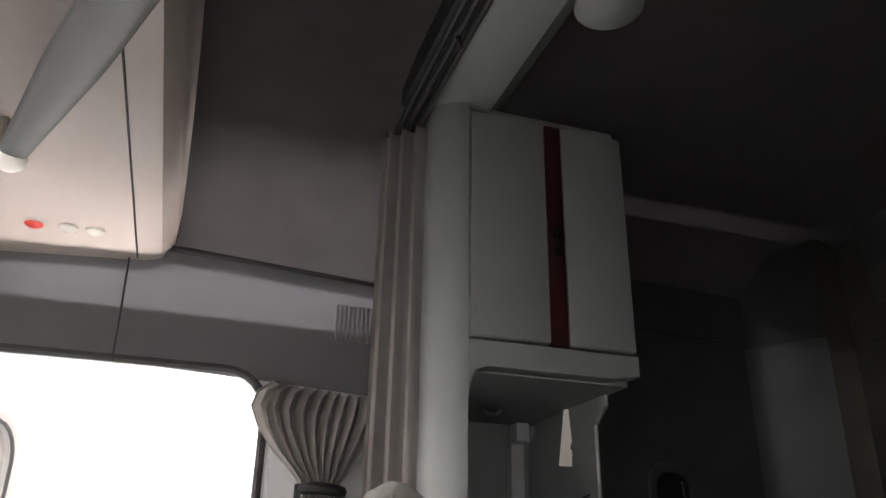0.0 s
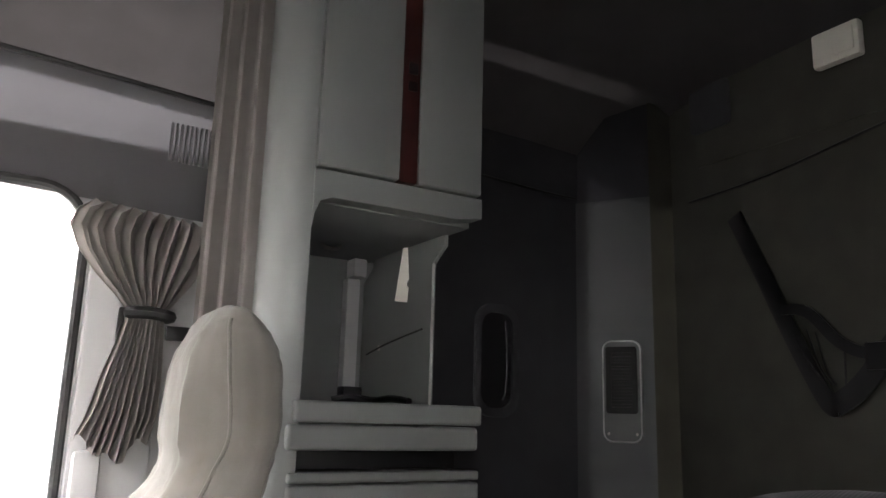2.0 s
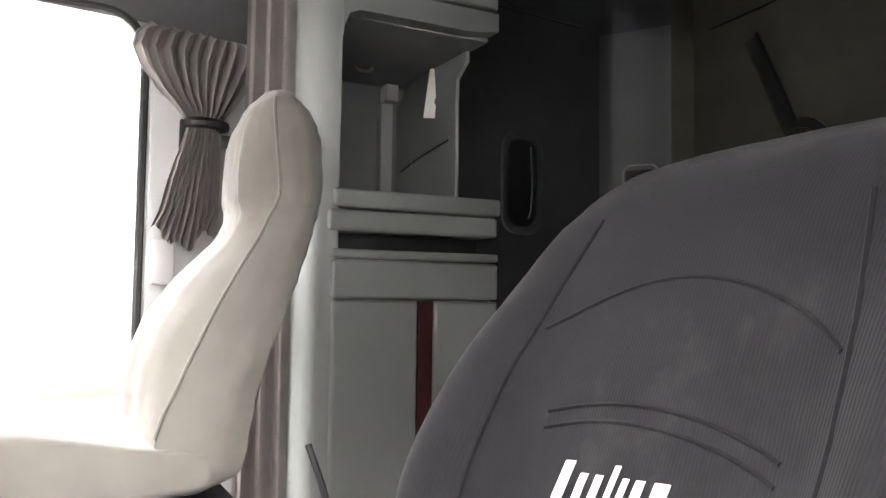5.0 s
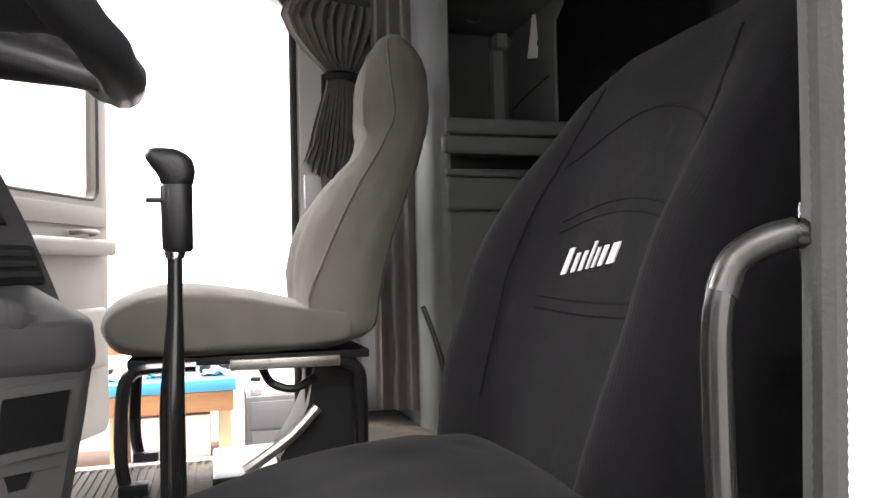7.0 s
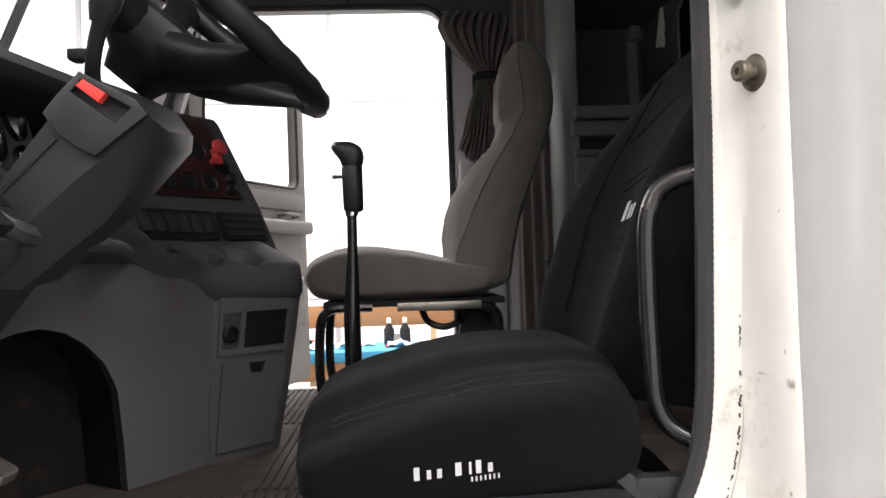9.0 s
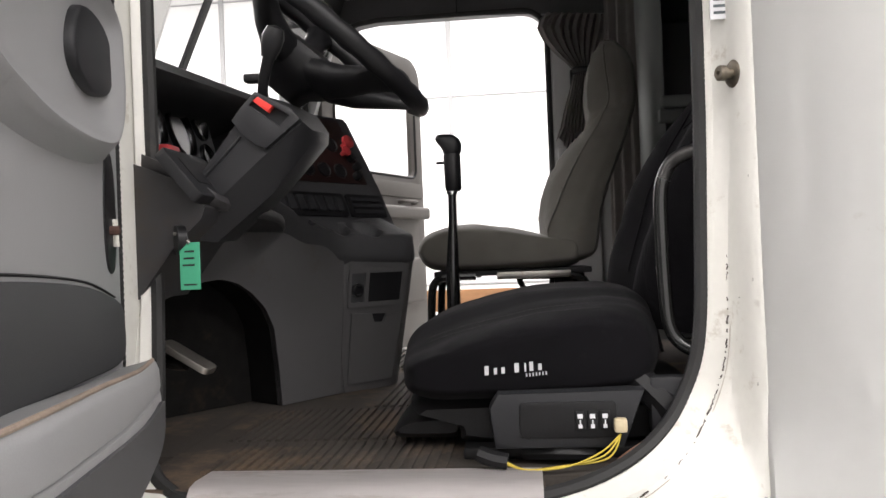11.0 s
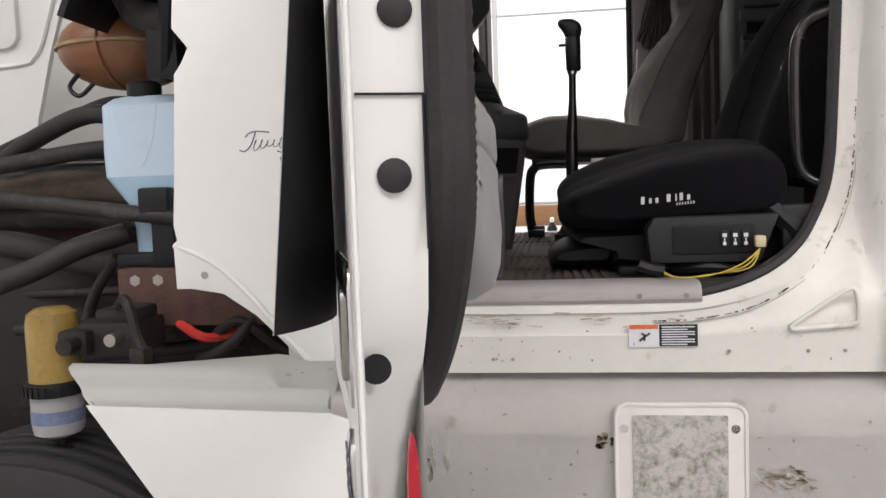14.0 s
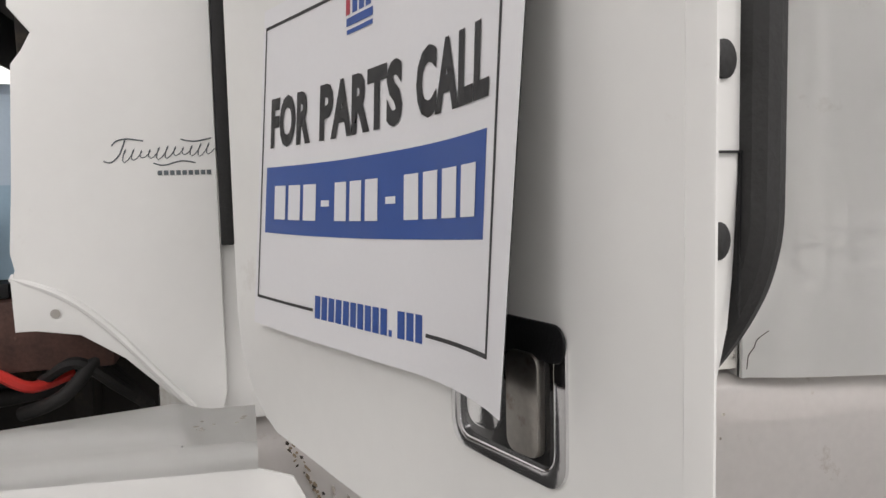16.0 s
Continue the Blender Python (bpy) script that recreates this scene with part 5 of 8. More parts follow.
# ---- sleeper cabinet ----
def sleeper_cabinet():
    t = thing("sleeper_cabinet", "tall grey sleeper cabinet with an open shelf and red strips", "cabinet", (0.86, 2.1, FLOOR))
    FY = 1.86
    # left cheek with a rounded front edge, full height
    def cheek(z0, z1, x0=0.575, x1=0.655, r=0.05):
        pr = [(x0, 2.50), (x0, FY + 0.10), (x0 + 0.008, FY + 0.05), (x0 + 0.03, FY + 0.015), (x0 + 0.06, FY + 0.002), (x1, FY), (x1, 2.50)]
        return loft([[Vector((x, y, z)) for x, y in pr] for z in (z0, z1)])
    part("side_panel", cheek(FLOOR, 3.40), CABINET, t)
    part("back_panel", box(0.64, 1.12, 2.49, 2.52, FLOOR, 3.40, 0.004), CABINET, t)
    # upper cupboard
    part("upper_body", box(0.657, 1.10, FY + 0.03, 2.488, 2.70, 3.40, 0.006), CABINET, t)
    def door(name, x0, x1, z0, z1, curve=0.012):
        n = 8
        r = []
        for z, ins in ((z0, 0.004), (z0 + 0.004, 0.0), (z1 - 0.004, 0.0), (z1, 0.004)):
            fr = [Vector((x0 + ins + (x1 - x0 - 2 * ins) * k / n, FY - curve * math.sin(math.pi * (0.15 + 0.7 * k / n)) + ins, z)) for k in range(n + 1)]
            r.append(fr + [Vector((x1, FY + 0.028, z)), Vector((x0, FY + 0.028, z))])
        return part(name, loft(r), CABINET, t)
    door("door", 0.66, 0.866, 2.742, 3.36)
    door("door", 0.919, 1.10, 2.742, 3.36)
    part("strip", box(0.869, 0.916, FY - 0.004, FY + 0.026, 2.742, 3.36, 0.003), RED_STRIP, t, "dark red wood grain strip")
    part("latch", box(0.881, 0.905, FY - 0.012, FY - 0.003, 3.02, 3.05, 0.004), BLACK, t)
    part("latch", box(0.881, 0.905, FY - 0.012, FY - 0.003, 2.975, 3.0, 0.004), BLACK, t)
    # lintel over the shelf and the rounded shelf frame
    part("lintel", plate([(0.655, 2.735), (1.105, 2.735), (1.105, 2.685), (1.03, 2.672), (0.70, 2.672), (0.672, 2.66), (0.66, 2.63), (0.655, 2.60)], 0.05, XZ @ Matrix.Translation((0, 0, -FY - 0.045)), bev=0.008), CABINET, t)
    part("shelf_ceiling", box(0.657, 1.10, FY + 0.045, 2.488, 2.668, 2.698, 0.004), CABINET, t)
    bm = bmesh.new()
    prof = [(1.101, 2.485), (1.101, 2.10), (1.096, 2.06), (1.090, 2.055), (1.084, 2.06), (1.084, 2.485)]
    loft([[Vector((x, y - (0.06 if z > 2.6 else 0), z)) for x, y in prof] for z in (2.222, 2.5, 2.6, 2.64, 2.67)], bm)
    part("shelf_side", bm, CABINET, t)
    # worktop in two steps
    part("worktop", box(0.640, 1.112, FY - 0.012, 2.488, 2.176, 2.222, 0.010, 3), CABINET, t)
    part("worktop_base", box(0.628, 1.105, FY - 0.008, 2.488, 2.118, 2.172, 0.012, 3), CABINET, t)
    # Black box fills the hollow under the worktop, putting its shade into the colour.
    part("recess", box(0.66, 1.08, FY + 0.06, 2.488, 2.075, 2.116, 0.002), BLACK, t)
    # lower unit
    part("lower_body", box(0.640, 1.105, FY + 0.022, 2.488, FLOOR, 2.072, 0.015, 3), CABINET, t)
    part("top_band", box(0.636, 1.108, FY - 0.008, FY + 0.03, 2.052, 2.074, 0.008, 3), CABINET, t)
    part("drawer", box(0.636, 1.108, FY - 0.008, FY + 0.024, 1.952, 2.048, 0.010, 3), CABINET, t)
    part("door", box(0.640, 0.870, FY - 0.008, FY + 0.024, 1.345, 1.948, 0.010, 3), CABINET, t)
    part("door", box(0.917, 1.106, FY - 0.008, FY + 0.024, 1.345, 1.948, 0.010, 3), CABINET, t)
    part("strip", box(0.873, 0.914, FY - 0.006, FY + 0.022, 1.345, 1.948, 0.003), RED_STRIP, t, "dark red wood grain strip")
    # inside of the shelf
    part("conduit", box(1.012, 1.055, 2.45, 2.489, 2.222, 2.605, 0.005), GREY_LIGHT, t, "pale grey cable channel")
    part("junction_box", box(1.022, 1.066, 2.43, 2.489, 2.61, 2.667, 0.006), GREY_LIGHT, t)
    part("trim_strip", plate([(-0.022, -0.095), (0.014, -0.098), (0.016, -0.055), (0.010, -0.05), (0.012, -0.035), (0.018, -0.03), (0.024, 0.075), (0.012, 0.12), (-0.004, 0.09)], 0.003, axes((1.076, 2.205, 2.605), (0.75, -0.66, 0), (0.16, 0, 1))), WHITE_PLASTIC, t, "loose white plastic strip")
    part("wire", tube([(1.082, 2.44, 2.375), (1.080, 2.30, 2.40), (1.080, 2.10, 2.425)], 0.003, 6), BLACK, t)
    part("wire_clip", lathe([(0.009, 0), (0.009, 0.006), (0.002, 0.01)], axes((1.082, 2.36, 2.39), (0, 1, 0), (0, 0, 1)), 8), STEEL, t)
    part("socket", box(0.985, 1.045, 2.38, 2.43, 2.223, 2.275, 0.006), BLACK, t)
    part("cable", tube([(0.94, 2.36, 2.233), (0.99, 2.34, 2.245), (1.03, 2.28, 2.235), (1.05, 2.20, 2.24), (1.06, 2.12, 2.232)], 0.010, 7), BLACK, t, "black cable end left on the shelf")
    part("hook", tube([(0.86, 2.30, 2.668), (0.87, 2.29, 2.655), (0.90, 2.285, 2.655), (0.91, 2.29, 2.668)], 0.006, 6), STEEL, t)


sleeper_cabinet()


# ---- dashboard ----
KNEE_GREY = mat("knee_panel_plastic", (0.036, 0.035, 0.037), rough=0.5, var=0.12, scale=5, bump=0.3, bscale=600, dirt=(0.05, 0.04, 0.03), dirt_amount=0.15)
GREY_STACK = mat("stack_grey_plastic", (0.05, 0.05, 0.053), rough=0.5, spec=0.35, var=0.1, scale=4, bump=0.3, bscale=600)


def dashboard():
    t = thing("dashboard", "dark grey moulded dashboard with cup holders and wood grain panel", "dashboard", (-0.5, 1.0, FLOOR))
    # side panel of the console facing the driver, cut by the footwell arch
    da = Vector((0.095, 0.14, 0)).normalized()
    fa = axes((-0.46, 0.69, 0), da, (0, 0, 1))
    arch = [(-0.013, 1.317), (-0.018, 1.40), (-0.029, 1.501), (-0.052, 1.55), (-0.089, 1.587), (-0.125, 1.61), (-0.167, 1.622), (-0.21, 1.618), (-0.249, 1.607), (-0.342, 1.571), (-0.45, 1.52)]
    part("side_panel", plate(arch + [(-0.45, 1.775), (-0.063, 1.775), (0.20, 1.662), (0.192, 1.56), (0.178, 1.43), (0.169, 1.317)], -0.02, fa), GREY_MID, t)
    rows = [[fa @ Vector((a, z, n)) for a, z in arch] for n in (-0.003, -0.12)]
    part("arch_liner", loft(rows, caps=False, closed=False), CARPET, t, "black carpeted footwell arch")
    part("footwell_liner", plate([(-0.46, 1.317), (0.02, 1.317), (0.02, 1.70), (-0.46, 1.70)], -0.006, fa @ Matrix.Translation((0, 0, -0.12))), CARPET, t, "dusty black carpeted footwell liner")
    # lower console block behind it
    p1, p2 = Vector((-0.365, 0.83, 0)), Vector((-0.25, 0.95, 0))
    q1, q2 = Vector((-0.345, 0.855, 0)), Vector((-0.203, 0.988, 0))
    foot = [p1, p2, (-0.243, 0.985), (-0.262, 1.05), (-0.40, 1.32), (-0.78, 1.40), (-0.78, 1.0), (-0.55, 0.95)]
    top = [q1, q2, (-0.192, 1.025), (-0.207, 1.08), (-0.36, 1.36), (-0.78, 1.45), (-0.78, 1.0), (-0.55, 0.95)]
    rings = []
    for z in (FLOOR + 0.001, 1.40, 1.48, 1.57, 1.65):
        f = (z - 1.318) / 0.332
        rings.append([Vector((a[0] + (b[0] - a[0]) * f, a[1] + (b[1] - a[1]) * f, z)) for a, b in zip(foot, top)])
    bm = loft(rings)
    bmesh.ops.bevel(bm, geom=[e for e in bm.edges if abs(e.verts[0].co.z - e.verts[1].co.z) > 0.02 and min(v.co.x for v in e.verts) > -0.5], offset=0.014, segments=3, affect="EDGES", clamp_overlap=True)
    part("console", bm, GREY_MID, t)
    wb = Vector((0.72, -0.69, 0))

    def rear(outline, n0, n1, name, m, label="", holes=()):
        # a piece on the rear face: s across, z up
        bm = plate(outline, n1 - n0, Matrix.Translation((0, 0, n0)), holes, bev=0.0)
        for v in bm.verts:
            s, z, n = v.co.x, v.co.y, v.co.z
            f = (z - 1.318) / 0.332
            v.co = p1.lerp(q1, f).lerp(p2.lerp(q2, f), s) + Vector((0, 0, z)) + wb * n
        return part(name, bm, m, t, label)
    rear(rr(0.05, 1.53, 0.95, 1.632, 0.012), 0.001, 0.007, "pocket_rim", GREY_MID, holes=[rr(0.37, 1.543, 0.92, 1.618, 0.006), rr(0.09, 1.543, 0.31, 1.618, 0.006)])
    # Niche, pocket and notch are flat plates; their inner shade is in the colour.
    rear(rr(0.085, 1.54, 0.315, 1.621, 0.006), 0.0008, 0.002, "outlet_niche", GREY_STACK)
    rear(rr(0.36, 1.54, 0.93, 1.621, 0.006), 0.0008, 0.002, "pocket", BLACK, "storage pocket as a flat plate blackened for its shade")
    od = p1.lerp(q1, 0.77).lerp(p2.lerp(q2, 0.77), 0.19) + Vector((0, 0, 1.575))
    part("outlet", lathe([(0.017, 0), (0.018, 0.010), (0.013, 0.012), (0.011, 0.004), (0.001, 0.004)], axes(od + wb * 0.001, (0, 0, 1), wb.cross(Vector((0, 0, 1)))), 16), BLACK, t, "round black power outlet")
    rear([(0.10, 1.337), (0.93, 1.337), (0.93, 1.508), (0.70, 1.509), (0.655, 1.488), (0.505, 1.489), (0.45, 1.512), (0.12, 1.516)], 0.001, 0.007, "drawer", GREY_MID)
    rear([(0.45, 1.5115), (0.505, 1.489), (0.655, 1.488), (0.70, 1.5095)], 0.001, 0.002, "drawer_notch", BLACK)
    # cup holder tray: a rim along the console, hollowed by open-fronted scoops
    rim = smooth_line([(-0.585, 0.50, 1.80), (-0.50, 0.625, 1.765), (-0.43, 0.74, 1.705), (-0.365, 0.838, 1.657), (-0.29, 0.91, 1.648), (-0.208, 0.982, 1.647), (-0.192, 1.02, 1.65)], 14)
    wd = Vector((-0.77, 0.63, 0))
    run, acc = [0.0], 0.0
    for a, b in zip(rim, rim[1:]):
        acc += (b.xy - a.xy).length
        run.append(acc)
    cups = [(0.437, 0.074, 0.046), (0.534, 0.070, 0.044), (0.315, 0.085, 0.064)]
    NW = 30
    bm = bmesh.new()
    grid = []
    for p, a in zip(rim, run):
        row = [bm.verts.new(p + wd * 0.012 + Vector((0, 0, -0.012))), bm.verts.new(p - wd * 0.004), bm.verts.new(p - wd * 0.006 + Vector((0, 0, 0.018)))]
        for j in range(NW + 1):
            w = 0.15 * j / NW
            z = p.z + 0.062 + 0.40 * w + 0.006 * min(1, j / 2)
            for cu, cw, cr in cups:
                q = math.hypot(a - cu, min(0, w - cw) * 0.62 + max(0, w - cw)) / cr
                if q < 1:
                    g = min(1, (1 - q) * 2.4)
                    z -= 0.062 * g * g * (3 - 2 * g) * min(1, 0.25 + w / 0.05)
            row.append(bm.verts.new(p.xy.to_3d() + wd * w + Vector((0, 0, z))))
        grid.append(row)
    for a, b in zip(grid, grid[1:]):
        for i in range(len(a) - 1):
            bm.faces.new((a[i], b[i], b[i + 1], a[i + 1]))
    end = grid[-1]
    bm.faces.new([bm.verts.new(end[0].co + wd * 0.12)] + end[::1])
    part("cup_tray", bm, GREY_STACK, t, "dark tray with three scooped cup holders", smooth=50)
    # instrument stack, sloping up and forward
    u = Vector((0.24, 0.40, 0)).normalized()
    up = Vector((-0.38, 0.2, 1.0)).normalized()
    fc = axes(Vector((-0.487, 0.78, 1.752)), u, up)
    rings = []
    for a, w1 in ((-0.05, 0.435), (0.03, 0.432), (0.12, 0.425), (0.20, 0.412), (0.34, 0.388), (0.352, 0.378)):
        rings.append([fc @ Vector((-0.03, a, 0)), fc @ Vector((w1, a, 0)), fc @ Vector((w1 + 0.015, a, -0.02)), fc @ Vector((w1 + 0.02, a, -0.24)), fc @ Vector((-0.12, a, -0.24))])
    part("centre_console_face", loft(rings), GREY_STACK, t)

    def panel(name, outline, m, lb="", th=0.006, lift=0.0, par=None):
        return part(name, plate(outline, th, fc @ Matrix.Translation((0, 0, lift + 0.001)), bev=0.0015), m, par or t, lb)
    wp = panel("wood_panel", [(0.03, 0.125), (0.372, 0.130), (0.366, 0.20), (0.345, 0.325), (0.335, 0.338), (0.05, 0.338)], WOOD_DARK, "dark wood grain instrument panel")
    sw = panel("switch_panel", rr(-0.01, 0.022, 0.252, 0.092, 0.008), BLACK)
    ra = panel("radio_slot", rr(0.262, 0.022, 0.412, 0.092, 0.008), BLACK)
    for k in range(7):
        panel("switch", rr(0.003 + 0.0345 * k, 0.036, 0.027 + 0.0345 * k, 0.08, 0.004), GREY_DARK, th=0.006, lift=0.006, par=sw)
    for k in range(3):
        panel("slot", rr(0.275, 0.032 + 0.019 * k, 0.40, 0.043 + 0.019 * k, 0.003), GREY_DARK, th=0.003, lift=0.006, par=ra)
    for k in range(8):
        a, b = 0.09 + 0.062 * (k % 4), 0.165 + 0.085 * (k // 4)
        g = part("gauge", lathe([(0.024, 0), (0.024, 0.005), (0.021, 0.006), (0.019, 0.002), (0.001, 0.002)], fc @ Matrix.Translation((a, b, 0.0065)), 18), BLACK, wp)
    for k in range(3):
        part("knob", lathe([(0.014, 0), (0.012, 0.016), (0.002, 0.018)], fc @ Matrix.Translation((0.335 + 0.012 * (k % 2), 0.15 + 0.03 * k, 0.0065)), 12), BLACK, wp)
    part("brake_valve", lathe([(0.007, 0), (0.007, 0.02), (0.021, 0.022), (0.021, 0.030), (0.009, 0.034)], fc @ Matrix.Translation((0.322, 0.25, 0.0065)), 8), RED_DARK, wp, "red octagonal brake valve knob")
    part("brake_valve", lathe([(0.007, 0), (0.007, 0.016), (0.016, 0.018), (0.016, 0.024), (0.006, 0.027)], fc @ Matrix.Translation((0.308, 0.222, 0.0065)), 8), RED_DARK, wp, "red octagonal brake valve knob")
    # dash top with a brow over the gauges
    rows = []
    for y in (0.13, 0.3, 0.5, 0.75, 1.0, 1.2):
        zt = 2.015 + 0.075 * y
        rows.append([Vector((-0.58, y, zt - 0.06)), Vector((-0.55, y, zt - 0.012)), Vector((-0.565, y, zt + 0.01)), Vector((-0.66, y, zt + 0.035)), Vector((-0.75, y, zt + 0.03)), Vector((-0.75, y, zt - 0.2)), Vector((-0.68, y, zt - 0.10))])
    part("brow", loft(rows), BLACK, t)
    part("dash_body", box(-0.75, -0.62, 0.13, 1.3, 1.62, 1.93, 0.03), BLACK, t)
    part("passenger_dash", box(-0.75, -0.62, 1.305, 2.24, 1.62, 1.92, 0.05, 3), GREY_DARK, t)
    # gauge cluster under the brow, seen beside the column
    fg = axes((-0.60, 0.12, 1.84), (0, 1, 0), (-0.25, 0, 1))
    cl = part("instrument_panel", plate(rr(0.0, 0.0, 0.56, 0.19, 0.02), 0.012, fg, bev=0.004), GREY_DARK, t)
    for a, b, r in ((0.10, 0.10, 0.055), (0.235, 0.10, 0.06), (0.375, 0.10, 0.06), (0.49, 0.135, 0.035), (0.49, 0.055, 0.035)):
        g = part("gauge", lathe([(r * 0.94, 0.012), (r * 0.92, 0.016), (r * 0.88, 0.0135), (0.002, 0.0135)], fg @ Matrix.Translation((a, b, 0)), 24), BLACK_METAL, cl, "glossy black gauge face")
        part("bezel", lathe([(r * 1.02, 0.011), (r * 1.02, 0.020), (r * 0.92, 0.022), (r * 0.90, 0.014)], fg @ Matrix.Translation((a, b, 0)), 24), DARK_CHROME, g, "dark chrome gauge ring")
    # driver's knee panel, switch pod and ignition
    rows = []
    for y in (0.11, 0.16, 0.24, 0.30):
        rows.append([Vector((-0.45, y, 1.795)), Vector((-0.40, y, 1.748)), Vector((-0.408, y, 1.728)), Vector((-0.45, y, 1.69)), Vector((-0.52, y, 1.60)), Vector((-0.75, y, 1.58)), Vector((-0.75, y, 1.84)), Vector((-0.56, y, 1.84))])
    part("knee_panel", loft(rows), KNEE_GREY, t)
    rows = []
    for x, y, z in smooth_line([(-0.50, 0.115, 1.842), (-0.44, 0.118, 1.812), (-0.388, 0.14, 1.776), (-0.385, 0.24, 1.766), (-0.388, 0.36, 1.765), (-0.400, 0.50, 1.763), (-0.428, 0.62, 1.757), (-0.452, 0.70, 1.750)], 5):
        rows.append([Vector((x - 0.10, y + 0.03, z - 0.005)), Vector((x - 0.012, y + 0.004, z)), Vector((x, y, z - 0.006)), Vector((x + 0.001, y - 0.001, z - 0.016)), Vector((x - 0.006, y + 0.002, z - 0.026)), Vector((x - 0.10, y + 0.03, z - 0.034))])
    part("lower_cover", loft(rows), KNEE_GREY, t, "moulded ledge under the steering column")
    pod = part("switch_pod", plate(rr(0.0, 0.0, 0.17, 0.105, 0.014), 0.02, axes((-0.405, 0.075, 1.752), (0, 1, 0), (-0.50, 0, 0.62)), bev=0.005), COLUMN_GREY, t)
    part("recess", plate(rr(0.03, 0.03, 0.14, 0.085, 0.006), 0.002, axes((-0.405, 0.075, 1.752), (0, 1, 0), (-0.50, 0, 0.62)) @ Matrix.Translation((0, 0, 0.0195))), BLACK, pod)
    part("dimmer", box(-0.512, -0.49, 0.175, 0.225, 1.842, 1.866, 0.006), RED_DARK, t, "faded red panel button")
    part("ignition", lathe([(0.024, 0), (0.024, 0.014), (0.013, 0.018), (0.002, 0.018)], axes((-0.448, 0.10, 1.695), (0, 0, 1), (0.6, -0.8, 0)), 16), BLACK, t, "black ignition barrel")
    part("footwell", box(-0.75, -0.70, 0.12, 0.40, 1.316, 1.6, 0.02), CARPET, t)
    pd = part("pedal", plate(rr(-0.024, -0.05, 0.024, 0.05, 0.012), 0.012, axes((-0.485, 0.208, 1.488), (0, 1, 0), (-0.75, 0, 0.45)), bev=0.004), STEEL, t, "worn bright steel pedal")
    part("pedal_arm", tube([(-0.485, 0.21, 1.48), (-0.54, 0.22, 1.49), (-0.63, 0.23, 1.57)], 0.012, 8), BLACK_METAL, pd)


dashboard()


def key_tag():
    t = thing("key_tag", "green card tag hanging from the ignition key", "tag", (-0.42, 0.09, 1.62))
    part("card", box(-0.437, -0.403, 0.089, 0.0905, 1.614, 1.690, 0.0008, 1), GREEN_TAG, t)
    for k in range(3):
        part("bar", box(-0.432 + 0.002 * k, -0.412, 0.0882, 0.0889, 1.652 + 0.011 * k, 1.655 + 0.011 * k, 0), INK, t)
    part("bar", box(-0.431, -0.409, 0.0882, 0.0889, 1.621, 1.6235, 0), INK, t)
    part("key", tube([(-0.448, 0.095, 1.705), (-0.435, 0.094, 1.703), (-0.42, 0.09, 1.688)], 0.003, 6), STEEL, t)


key_tag()


